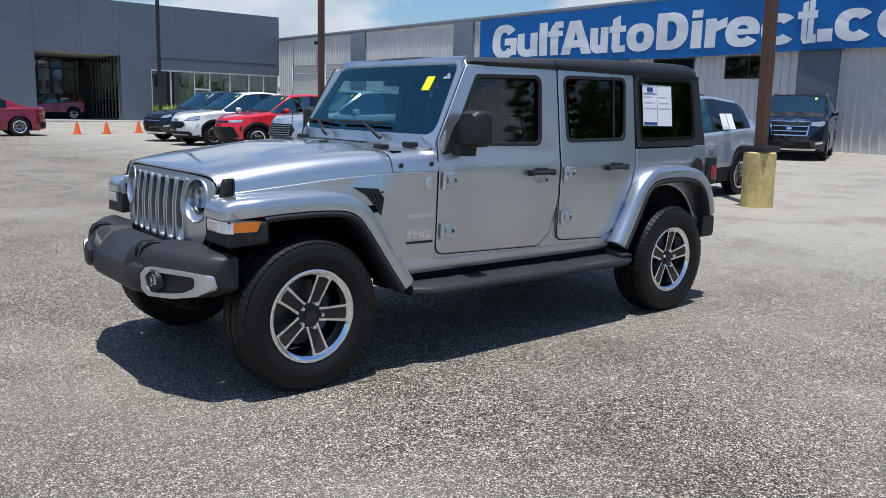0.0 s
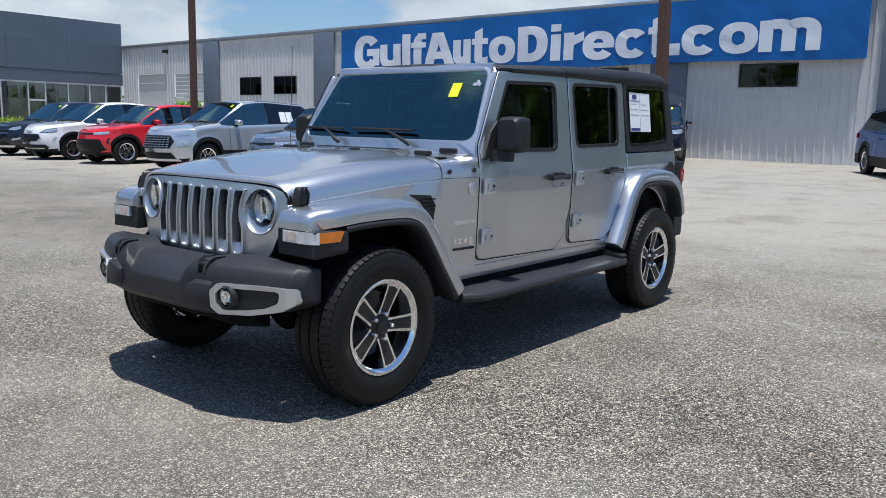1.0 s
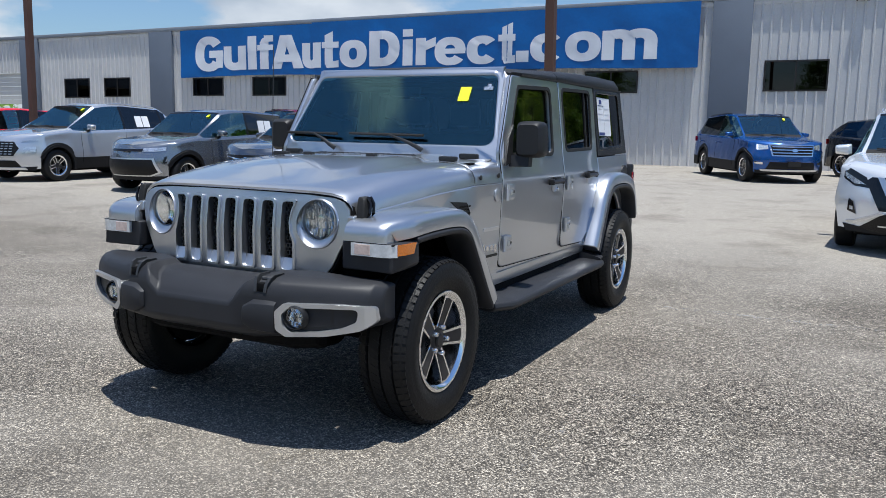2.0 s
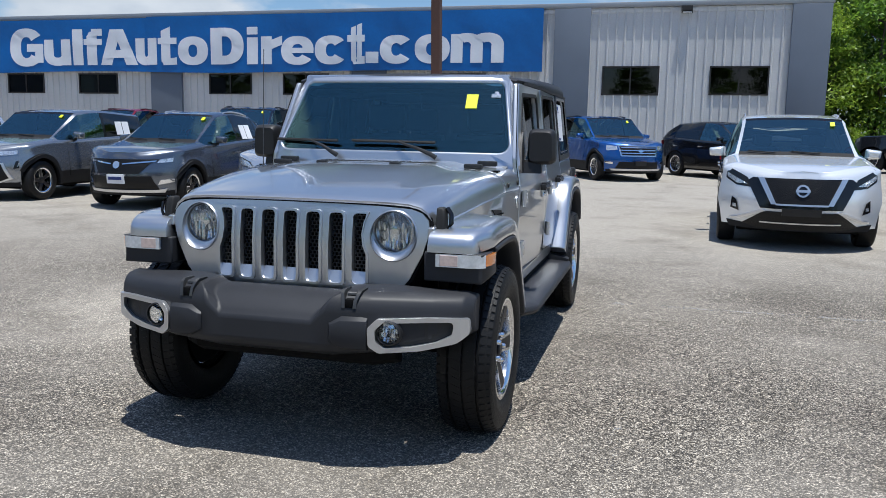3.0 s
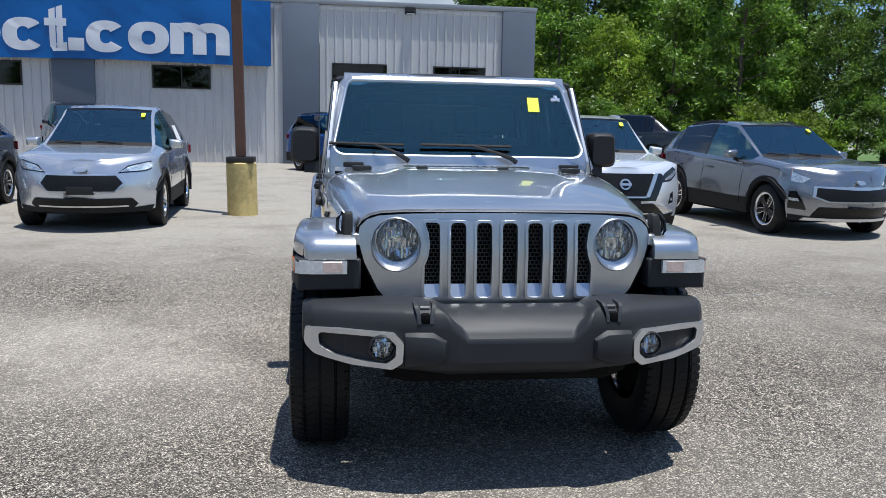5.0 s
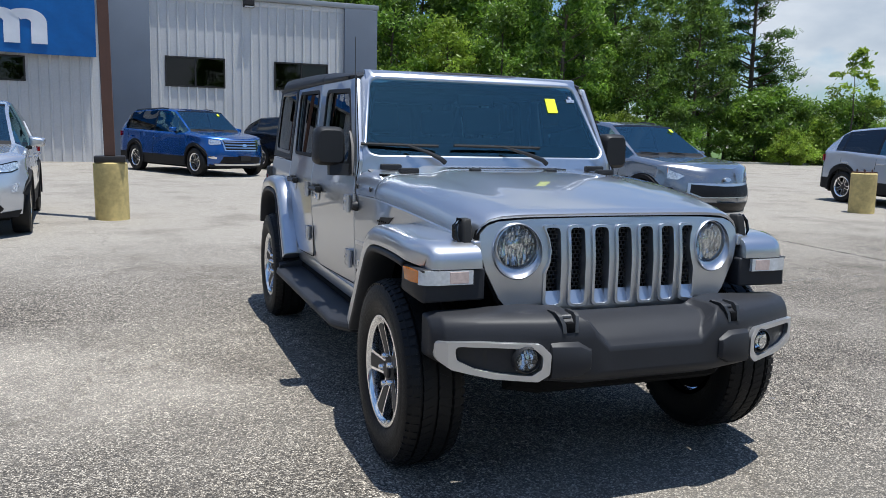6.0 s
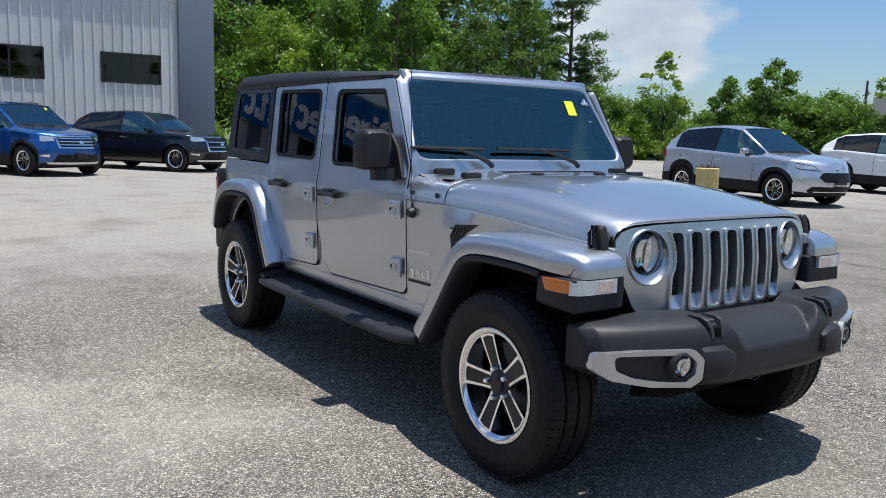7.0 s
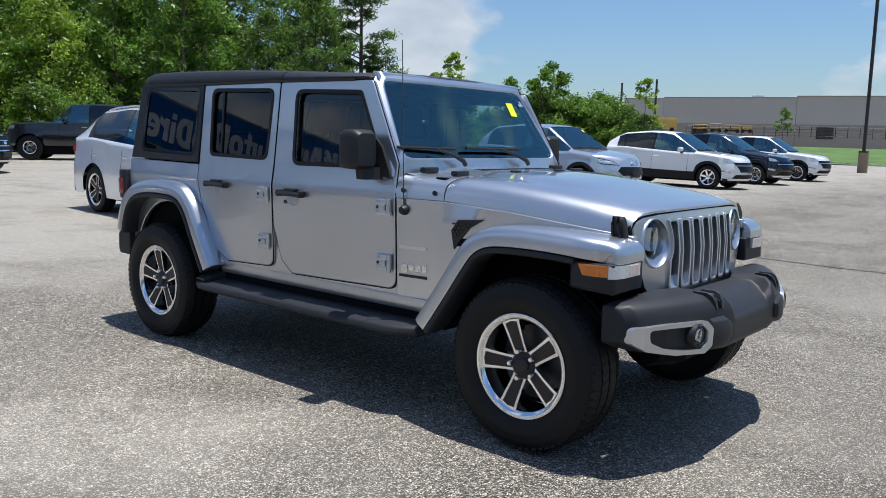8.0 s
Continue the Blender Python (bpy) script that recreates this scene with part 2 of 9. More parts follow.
def ground_material():
    m, n, l, p = node_mat("worn_aggregate_asphalt")
    co = n.new("ShaderNodeTexCoord")
    def noise_at(scale, detail=5, rough=0.55):
        t = n.new("ShaderNodeTexNoise")
        t.inputs["Scale"].default_value, t.inputs["Detail"].default_value, t.inputs["Roughness"].default_value = scale, detail, rough
        l.new(co.outputs["Object"], t.inputs["Vector"])
        return t.outputs["Fac"]
    def ramp(v, stops):
        r = n.new("ShaderNodeValToRGB")
        while len(r.color_ramp.elements) < len(stops):
            r.color_ramp.elements.new(0.5)
        for e, (at, c) in zip(r.color_ramp.elements, stops):
            e.position, e.color = at, (*c, 1)
        l.new(v, r.inputs[0])
        return r.outputs[0]
    def mixc(fac, a, b, mode="MIX"):
        x = n.new("ShaderNodeMix"); x.data_type = "RGBA"; x.blend_type = mode
        if isinstance(fac, float):
            x.inputs[0].default_value = fac
        else:
            l.new(fac, x.inputs[0])
        for sock, v in ((6, a), (7, b)):
            if isinstance(v, tuple):
                x.inputs[sock].default_value = (*v, 1)
            else:
                l.new(v, x.inputs[sock])
        return x.outputs[2]
    # stones of about a centimetre
    v = n.new("ShaderNodeTexVoronoi"); v.inputs["Scale"].default_value = 150
    l.new(co.outputs["Object"], v.inputs["Vector"])
    sep = n.new("ShaderNodeSeparateColor"); l.new(v.outputs["Color"], sep.inputs[0])
    stone = ramp(sep.outputs[0], [(0.0, (0.022, 0.020, 0.018)), (0.32, (0.085, 0.076, 0.064)), (0.62, (0.30, 0.267, 0.22)), (1.0, (0.80, 0.72, 0.60))])
    v2 = n.new("ShaderNodeTexVoronoi"); v2.inputs["Scale"].default_value = 52        # coarser chippings among them
    l.new(co.outputs["Object"], v2.inputs["Vector"])
    sep2 = n.new("ShaderNodeSeparateColor"); l.new(v2.outputs["Color"], sep2.inputs[0])
    stone = mixc(1.0, stone, ramp(sep2.outputs[1], [(0.0, (0.62, 0.61, 0.60)), (0.7, (1.02, 1.02, 1.02)), (1.0, (1.45, 1.43, 1.40))]), "MULTIPLY")
    gap = ramp(v.outputs["Distance"], [(0.35, (1, 1, 1)), (0.75, (0.36, 0.345, 0.33))])
    near = mixc(1.0, stone, gap, "MULTIPLY")
    # worn, dusty, paler stretches
    worn = ramp(noise_at(0.35, 6, 0.6), [(0.42, (0, 0, 0)), (0.68, (1, 1, 1))])
    dust = mixc(0.45, near, (0.37, 0.335, 0.285))
    base = mixc(worn, near, dust)
    # a paler round patch beside the parked car, broken up by noise
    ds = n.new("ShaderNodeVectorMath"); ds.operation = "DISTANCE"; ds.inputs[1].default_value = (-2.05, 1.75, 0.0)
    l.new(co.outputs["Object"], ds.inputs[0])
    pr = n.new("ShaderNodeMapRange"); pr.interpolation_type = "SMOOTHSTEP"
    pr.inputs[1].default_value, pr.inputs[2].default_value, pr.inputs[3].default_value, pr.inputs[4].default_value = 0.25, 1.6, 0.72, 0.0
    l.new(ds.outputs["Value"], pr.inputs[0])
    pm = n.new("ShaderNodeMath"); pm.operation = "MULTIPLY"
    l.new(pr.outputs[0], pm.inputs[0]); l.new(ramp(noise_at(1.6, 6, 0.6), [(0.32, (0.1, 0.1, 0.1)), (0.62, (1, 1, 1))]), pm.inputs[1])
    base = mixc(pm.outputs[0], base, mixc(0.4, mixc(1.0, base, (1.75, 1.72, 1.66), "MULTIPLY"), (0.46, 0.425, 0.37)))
    # smoother, pale concrete-like paving beyond the first stretch
    sx = n.new("ShaderNodeSeparateXYZ"); l.new(co.outputs["Object"], sx.inputs[0])
    wob = n.new("ShaderNodeMath"); wob.operation = "MULTIPLY_ADD"; wob.inputs[1].default_value = 3.0
    l.new(noise_at(0.5, 3), wob.inputs[0]); l.new(sx.outputs["Y"], wob.inputs[2])
    fr = n.new("ShaderNodeMapRange"); fr.inputs[1].default_value, fr.inputs[2].default_value = 5.0, 9.0
    l.new(wob.outputs[0], fr.inputs[0])
    conc = mixc(0.26, ramp(noise_at(14, 6, 0.7), [(0.3, (0.32, 0.292, 0.25)), (0.7, (0.43, 0.395, 0.342))]), stone)
    base = mixc(fr.outputs[0], base, conc)
    # darker round stretch before the parked car, broken up by noise
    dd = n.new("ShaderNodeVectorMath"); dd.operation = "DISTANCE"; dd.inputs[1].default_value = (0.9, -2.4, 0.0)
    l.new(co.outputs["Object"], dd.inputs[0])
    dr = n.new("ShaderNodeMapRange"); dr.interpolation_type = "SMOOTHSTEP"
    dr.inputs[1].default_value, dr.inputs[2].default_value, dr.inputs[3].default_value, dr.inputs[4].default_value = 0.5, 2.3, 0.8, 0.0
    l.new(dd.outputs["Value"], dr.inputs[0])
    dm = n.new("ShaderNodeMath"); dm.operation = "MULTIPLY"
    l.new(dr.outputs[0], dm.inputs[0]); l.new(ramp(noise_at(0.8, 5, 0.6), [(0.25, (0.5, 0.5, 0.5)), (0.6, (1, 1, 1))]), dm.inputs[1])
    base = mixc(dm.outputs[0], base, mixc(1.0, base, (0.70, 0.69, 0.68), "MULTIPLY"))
    # oil and tyre stains
    stain = ramp(noise_at(0.9, 7, 0.65), [(0.34, (0.74, 0.73, 0.72)), (0.5, (1, 1, 1))])
    base = mixc(1.0, base, stain, "MULTIPLY")
    # cracks
    wv = n.new("ShaderNodeTexVoronoi"); wv.feature = "DISTANCE_TO_EDGE"; wv.inputs["Scale"].default_value = 0.17
    warp = n.new("ShaderNodeTexNoise"); warp.inputs["Scale"].default_value = 0.8; warp.inputs["Detail"].default_value = 6
    l.new(co.outputs["Object"], warp.inputs["Vector"])
    wa = n.new("ShaderNodeVectorMath"); wa.operation = "MULTIPLY_ADD"; wa.inputs[1].default_value = (1.6, 1.6, 1.6)
    l.new(warp.outputs["Color"], wa.inputs[0]); l.new(co.outputs["Object"], wa.inputs[2])
    l.new(wa.outputs[0], wv.inputs["Vector"])
    crack = ramp(wv.outputs["Distance"], [(0.0006, (0.82, 0.81, 0.79)), (0.0022, (1, 1, 1))])
    base = mixc(1.0, base, crack, "MULTIPLY")
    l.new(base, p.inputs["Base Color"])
    p.inputs["Roughness"].default_value = 0.82
    p.inputs["Specular IOR Level"].default_value = 0.35
    bu = n.new("ShaderNodeBump"); bu.inputs["Strength"].default_value = 0.8; bu.inputs["Distance"].default_value = 0.006
    inv = n.new("ShaderNodeMath"); inv.operation = "SUBTRACT"; inv.inputs[0].default_value = 1
    l.new(v.outputs["Distance"], inv.inputs[1])
    l.new(inv.outputs[0], bu.inputs["Height"]); l.new(bu.outputs[0], p.inputs["Normal"])
    return m


M_ground = ground_material()
M_grass = mat("mown_grass", (0.085, 0.15, 0.03), 0.9, 0, 0.4, 0.5, 25, 0.8)


# ---- mesh helpers ----
def finish(bm, angle=35):
    bmesh.ops.recalc_face_normals(bm, faces=bm.faces)
    lim = radians(angle)
    for f in bm.faces:
        f.smooth = True
    for e in bm.edges:
        e.smooth = len(e.link_faces) == 2 and e.calc_face_angle(0) < lim
    return bm


def facing(bm, away):
    """Turns the faces of an open sheet away from a point, or along a direction given by a function, and smooths it."""
    bm.normal_update()
    for f in bm.faces:
        d = away(f.calc_center_median()) if callable(away) else f.calc_center_median() - Vector(away)
        if f.normal.dot(d) < 0:
            f.normal_flip()
        f.smooth = True
    bm.normal_update()
    return bm


def part(name, bm, material, parent=None, label="", angle=35, fix=True):
    """Links a bmesh as one mesh object, under a thing or a part."""
    if fix:
        finish(bm, angle)
    me = bpy.data.meshes.new(name)
    bm.to_mesh(me)
    bm.free()
    for m_ in (material if isinstance(material, (list, tuple)) else [material]):
        me.materials.append(m_)
    ob = new(name, me)
    if parent is not None:
        ob.parent = parent
    if label:
        ob["label"] = label
    return ob


def empty(name, m=None):
    ob = new(name)
    ob.empty_display_size = 0.2
    if m is not None:
        ob.matrix_world = m
    return ob


def mesh_from(name, verts, faces, material, parent=None, smooth_angle=None):
    me = bpy.data.meshes.new(name)
    me.from_pydata([tuple(v) for v in verts], [], [tuple(f) for f in faces])
    me.materials.append(material)
    ob = new(name, me)
    if parent is not None:
        ob.parent = parent
    return ob


def add_box(bm, x0, x1, y0, y1, z0, z1, bev=0.0, seg=2, m=None):
    r = bmesh.ops.create_cube(bm, size=1.0)
    vs = r["verts"]
    bmesh.ops.scale(bm, vec=(x1 - x0, y1 - y0, z1 - z0), verts=vs)
    bmesh.ops.translate(bm, vec=((x0 + x1) / 2, (y0 + y1) / 2, (z0 + z1) / 2), verts=vs)
    if bev:
        es = list({e for v in vs for e in v.link_edges})
        out = bmesh.ops.bevel(bm, geom=es, offset=bev, segments=seg, affect="EDGES", profile=0.5)
        vs = list({v for f in out["faces"] for v in f.verts} | {v for v in vs if v.is_valid})
    if m is not None:
        bmesh.ops.transform(bm, matrix=m, verts=vs)
    return vs


def box(x0, x1, y0, y1, z0, z1, bev=0.0, seg=2):
    bm = bmesh.new()
    add_box(bm, x0, x1, y0, y1, z0, z1, bev, seg)
    return bm


def add_lathe(bm, profile, axis_m, seg=48, close=False):
    """Turns a profile of (radius, height) round the local z axis of axis_m."""
    rings = []
    for r, h in profile:
        if r < 1e-5:
            rings.append([bm.verts.new(axis_m @ Vector((0, 0, h)))])
        else:
            rings.append([bm.verts.new(axis_m @ Vector((r * math.cos(2 * math.pi * i / seg), r * math.sin(2 * math.pi * i / seg), h))) for i in range(seg)])
    pairs = list(zip(rings, rings[1:])) + ([(rings[-1], rings[0])] if close else [])
    for a, b in pairs:
        for i in range(seg):
            j = (i + 1) % seg
            q = [a[i % len(a)], a[j % len(a)], b[j % len(b)], b[i % len(b)]]
            u = []
            for v in q:
                if v not in u:
                    u.append(v)
            if len(u) > 2:
                bm.faces.new(u)


def lathe(profile, axis_m=Matrix(), seg=48, close=False):
    bm = bmesh.new()
    add_lathe(bm, profile, axis_m, seg, close)
    return bm


def add_loft(bm, rows, closed=True, caps=True):
    """Skins rows of points of equal length; closed: each row is a ring."""
    vr = [[bm.verts.new(p) for p in row] for row in rows]
    n = len(rows[0])
    for a, b in zip(vr, vr[1:]):
        for i in range(n if closed else n - 1):
            j = (i + 1) % n
            bm.faces.new((a[i], a[j], b[j], b[i]))
    if caps and closed:
        bm.faces.new(vr[0])
        bm.faces.new(vr[-1][::-1])
    return vr


def loft(rows, closed=True, caps=True):
    bm = bmesh.new()
    add_loft(bm, rows, closed, caps)
    return bm


def rounded(points, radius, seg=4):
    """A polygon with its corners rounded. radius: one, or one a corner."""
    out, n = [], len(points)
    for i, p in enumerate(points):
        r = radius[i] if isinstance(radius, (list, tuple)) else radius
        p = Vector(p); a = Vector(points[i - 1]) - p; b = Vector(points[(i + 1) % n]) - p
        if r < 1e-4:
            out.append(tuple(p)); continue
        ang = a.angle(b)
        d = min(r / math.tan(ang / 2), a.length * 0.49, b.length * 0.49)
        s, e = p + a.normalized() * d, p + b.normalized() * d
        for k in range(seg + 1):
            t = k / seg
            out.append(tuple((1 - t) ** 2 * s + 2 * t * (1 - t) * p + t * t * e))
    return out


def sheet(outer, holes, place, thick, cuts=(), inward=None):
    """A plate with holes, from outlines in (u, v), bent by place(u, v) and thickened by thick along inward(u, v).
    cuts: values of v at which it is divided, so that it can bend."""
    bm = bmesh.new()
    edges = []
    for loop in (outer, *holes):
        vs = [bm.verts.new((u, v, 0)) for u, v in loop]
        edges += [bm.edges.new((vs[i], vs[(i + 1) % len(vs)])) for i in range(len(vs))]
    bmesh.ops.triangle_fill(bm, use_beauty=True, use_dissolve=False, edges=edges)
    bmesh.ops.dissolve_limit(bm, angle_limit=0.01, verts=bm.verts, edges=bm.edges)
    for axis, value in cuts:
        no = (1, 0, 0) if axis == "u" else (0, 1, 0)
        at = (value, 0, 0) if axis == "u" else (0, value, 0)
        bmesh.ops.bisect_plane(bm, geom=bm.verts[:] + bm.edges[:] + bm.faces[:], plane_co=at, plane_no=no, dist=1e-5)
    if thick:
        r = bmesh.ops.extrude_face_region(bm, geom=bm.faces[:])
        moved = [g for g in r["geom"] if isinstance(g, bmesh.types.BMVert)]
        back = {v for v in moved}
    else:
        back = set()
    for v in bm.verts:
        u, w = v.co.x, v.co.y
        q = Vector(place(u, w))
        if v in back:
            q += Vector(inward(u, w) if inward else (0, 0, 0)) * thick
        v.co = q
    return bm


def bevelled(ob, width=0.004, seg=2, angle=40):
    b = ob.modifiers.new("edge", "BEVEL")
    b.width, b.segments, b.limit_method, b.angle_limit = width, seg, "ANGLE", radians(angle)
    b.harden_normals = False
    return ob


def tube(points, radius, seg=8, cyclic=False):
    """A round bar along a line of points."""
    bm = bmesh.new()
    pts = [Vector(p) for p in points]
    rows = []
    for i, p in enumerate(pts):
        d = (pts[min(i + 1, len(pts) - 1)] - pts[max(i - 1, 0)]).normalized()
        a = d.cross(Vector((0, 0, 1)) if abs(d.z) < 0.9 else Vector((1, 0, 0))).normalized()
        b = d.cross(a)
        r = radius[i] if isinstance(radius, (list, tuple)) else radius
        rows.append([p + (a * math.cos(2 * math.pi * k / seg) + b * math.sin(2 * math.pi * k / seg)) * r for k in range(seg)])
    add_loft(bm, rows)
    return bm


# ---- ground sheet ----
def build_ground():
    xs = sorted(set([-3000, -1200, -500, -200, -120] + list(np.linspace(-80, 80, 81)) + [120, 200, 500, 1200, 3000]))
    ys = sorted(set([-3000, -1200, -500, -200, -80, -40, -20, -10, -5] + list(np.linspace(0, 30, 31)) + [40, 60, 100, 200, 500, 1200, 3000]))
    verts = [(x, y, ground_z(x, y)) for y in ys for x in xs]
    nx = len(xs)
    faces = [(j * nx + i, j * nx + i + 1, (j + 1) * nx + i + 1, (j + 1) * nx + i) for j in range(len(ys) - 1) for i in range(nx - 1)]
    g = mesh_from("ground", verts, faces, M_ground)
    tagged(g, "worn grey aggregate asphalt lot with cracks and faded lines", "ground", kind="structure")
    for p_ in g.data.polygons:
        p_.use_smooth = True


build_ground()


# ---- warehouse with ribbed metal walls ----
WALL_Y, WALL_L, WALL_R, WALL_TOP = 26.32, -48.3, 6.66, 6.12
M_clad = mat("grey_white_ribbed_steel", (0.60, 0.595, 0.585), 0.5, 0.1, 0.12, 0.5, 18, 0.05, rvar=0.2)
M_pil = mat("dark_grey_painted_panel", (0.12, 0.145, 0.185), 0.65, 0.0, 0.12, 0.6, 30, 0.05)
M_facade = mat("slate_grey_composite_panel", (0.105, 0.130, 0.172), 0.5, 0.0, 0.10, 0.4, 20)
M_bronze = mat("dark_bronze_frame", (0.035, 0.032, 0.03), 0.5, 0.4, 0.1, 3, 40)
M_banner = mat("blue_vinyl_banner", (0.001, 0.11, 0.37), 0.42, 0, 0.14, 0.8, 9, 0.25)
M_banner_white = mat("white_vinyl_print", (0.74, 0.76, 0.80), 0.45, 0, 0.05, 0.8, 9, 0.1)
M_door_white = mat("off_white_roller_door", (0.62, 0.62, 0.60), 0.5, 0, 0.06, 0.8, 30)
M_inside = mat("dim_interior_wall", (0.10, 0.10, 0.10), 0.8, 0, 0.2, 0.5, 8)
M_concrete = mat("pale_concrete", (0.42, 0.40, 0.36), 0.8, 0, 0.15, 1.2, 40, 0.2)
M_white_frame = mat("white_aluminium_frame", (0.72, 0.73, 0.74), 0.4, 0.2, 0.05, 3, 40)
M_tan_base = mat("tan_painted_concrete", (0.25, 0.19, 0.12), 0.8, 0, 0.25, 2.2, 14, 0.3)
M_galv = mat("grey_metal_flashing", (0.32, 0.33, 0.34), 0.45, 0.5, 0.1, 1, 30)
G_store = glass("storefront_glass", (0.34, 0.37, 0.37), ior=2.1)
M_store_frame = mat("grey_aluminium_frame", (0.22, 0.22, 0.21), 0.45, 0.4, 0.05, 3, 40)
G_win = glass("warehouse_window_glass", (0.10, 0.11, 0.11), 0.9)

PILASTERS = [(-38.92, -37.46), (-29.13, -27.65), (-19.14, -17.69), (-10.25, -8.85), (-2.48, -1.2), (5.44, 6.66)]
WINDOWS = [(-35.54, -33.62, 2.83, 3.83), (-32.52, -30.65, 2.87, 3.83), (-26.41, -24.52, 2.89, 3.73), (-22.75, -20.83, 2.88, 3.73),
           (-16.5, -14.58, 2.89, 3.71), (-13.21, -11.25, 2.88, 3.71), (-6.96, -4.98, 2.90, 3.70), (-0.74, 1.24, 2.93, 3.95), (2.92, 4.86, 2.95, 3.94)]
DOORS = [(-46.55, -43.27, 4.23), (-42.28, -39.13, 4.2)]


def ribbed_wall(name, x0, x1, y, openings, z0, z1, pitch=0.305):
    """Steel sheet with upright trapezoid ribs, cut round the openings."""
    bm = bmesh.new()
    lines = set([x0, x1])
    k = math.ceil(x0 / pitch)
    while k * pitch < x1:
        c = k * pitch
        for d in (-0.045, -0.02, 0.02, 0.045):
            if x0 < c + d < x1:
                lines.add(c + d)
        k += 1
    for o in openings:
        lines.update((o[0], o[1]))
    lines = sorted(lines)

    def depth(x):
        d = abs(x / pitch - round(x / pitch)) * pitch
        return -0.045 if d <= 0.021 else 0.0
    for a, b in zip(lines, lines[1:]):
        if b - a < 1e-4:
            continue
        mid, spans = (a + b) / 2, [(z0, z1)]
        for o in openings:
            if o[0] < mid < o[1]:
                nxt = []
                for s, e in spans:
                    if o[2] > s:
                        nxt.append((s, min(o[2], e)))
                    if o[3] < e:
                        nxt.append((max(o[3], s), e))
                spans = nxt
        for s, e in spans:
            q = [(a, y + depth(a), s), (b, y + depth(b), s), (b, y + depth(b), e), (a, y + depth(a), e)]
            bm.faces.new([bm.verts.new(v) for v in q])
    bmesh.ops.remove_doubles(bm, verts=bm.verts, dist=1e-4)
    r = bmesh.ops.extrude_face_region(bm, geom=bm.faces[:])
    bmesh.ops.translate(bm, vec=(0, 0.04, 0), verts=[g for g in r["geom"] if isinstance(g, bmesh.types.BMVert)])
    return part(name, bm, M_clad, angle=20)


def build_warehouse():
    openings = [(a, b, z0, z1) for a, b, z0, z1 in WINDOWS] + [(a, b, 0.2, z) for a, b, z in DOORS]
    w = ribbed_wall("wall_south", WALL_L, WALL_R, WALL_Y, openings, 0.2, WALL_TOP - 0.12)
    tagged(w, "pale grey ribbed steel wall of the warehouse, slightly soiled", "wall", kind="structure")
    # side wall, back wall and roof close the shell
    bm = bmesh.new()
    add_box(bm, WALL_R - 0.2, WALL_R - 0.02, WALL_Y + 0.1, 60, 0.2, WALL_TOP - 0.1)
    tagged(part("wall_east", bm, M_pil), "plain dark grey side wall of the warehouse", "wall", kind="structure")
    tagged(part("wall_north", box(WALL_L, WALL_R, 59.8, 60, 0.2, WALL_TOP - 0.1), M_clad), "plain rear wall of the warehouse", "wall", kind="structure")
    tagged(part("roof", box(WALL_L, WALL_R, WALL_Y + 0.1, 60, WALL_TOP - 0.1, WALL_TOP - 0.02), M_galv), "low grey metal roof", "roof", kind="structure")
    tagged(part("floor", box(WALL_L, WALL_R - 0.25, WALL_Y + 0.1, 59.7, 0.3, 0.40), M_concrete), "bare concrete warehouse floor", "floor", kind="structure")
    tagged(part("trim", box(WALL_L, WALL_R + 0.06, WALL_Y - 0.12, WALL_Y + 0.06, WALL_TOP - 0.16, WALL_TOP + 0.02, 0.02), M_galv), "grey metal flashing along the eaves", "flashing", kind="structure")
    tagged(part("trim", box(WALL_L, WALL_R, WALL_Y - 0.03, WALL_Y + 0.03, WALL_TOP - 0.34, WALL_TOP - 0.165, 0.01), M_clad), "pale grey fascia strip below the eaves", "fascia", kind="structure")
    for a, b in PILASTERS:
        c = part("column", box(a, b, WALL_Y - 0.16, WALL_Y + 0.02, 0.2, WALL_TOP - 0.17, 0.012), M_pil)
        tagged(c, "dark slate-grey boxed column on the warehouse wall", "column", "columns of the warehouse", "structure")
    for i, (a, b, z0, z1) in enumerate(WINDOWS):
        wdw = empty("window_%d" % (i + 1), pose((a + b) / 2, WALL_Y, z0))
        tagged(wdw, "dark sliding window in a bronze metal frame", "window", "windows of the warehouse", "structure")
        hw, hz, t = (b - a) / 2, z1 - z0, 0.05
        fr = bmesh.new()
        add_box(fr, -hw, hw, -0.045, 0.05, 0, t); add_box(fr, -hw, hw, -0.045, 0.05, hz - t, hz)
        add_box(fr, -hw, -hw + t, -0.04, 0.05, t, hz - t); add_box(fr, hw - t, hw, -0.04, 0.05, t, hz - t)
        part("window_frame", fr, M_bronze, wdw)
        part("mullion", box(-0.025, 0.025, -0.03, 0.04, t, hz - t), M_bronze, wdw)
        for s in (-1, 1):
            pn = part("pane", box(min(s * 0.025, s * (hw - t)), max(s * 0.025, s * (hw - t)), 0.0, 0.008, t, hz - t), G_win, wdw)
            pn.visible_shadow = False
    for i, (a, b, z) in enumerate(DOORS):
        d = empty("door_%d" % (i + 1), pose((a + b) / 2, WALL_Y + 0.12, 0.3))
        low = 0.0 if i == 0 else 2.2
        tagged(d, "closed white sectional roller door" if i == 0 else "white sectional roller door half raised over a dark bay", "garage door", kind="structure")
        hw, top = (b - a) / 2, z - 0.3
        n = 7
        for k in range(n):
            u, v = low + (top - low) * k / n, low + (top - low) * (k + 1) / n
            part("panel", box(-hw, hw, 0, 0.04, u + 0.008, v - 0.008, 0.006, 1), M_door_white, d)
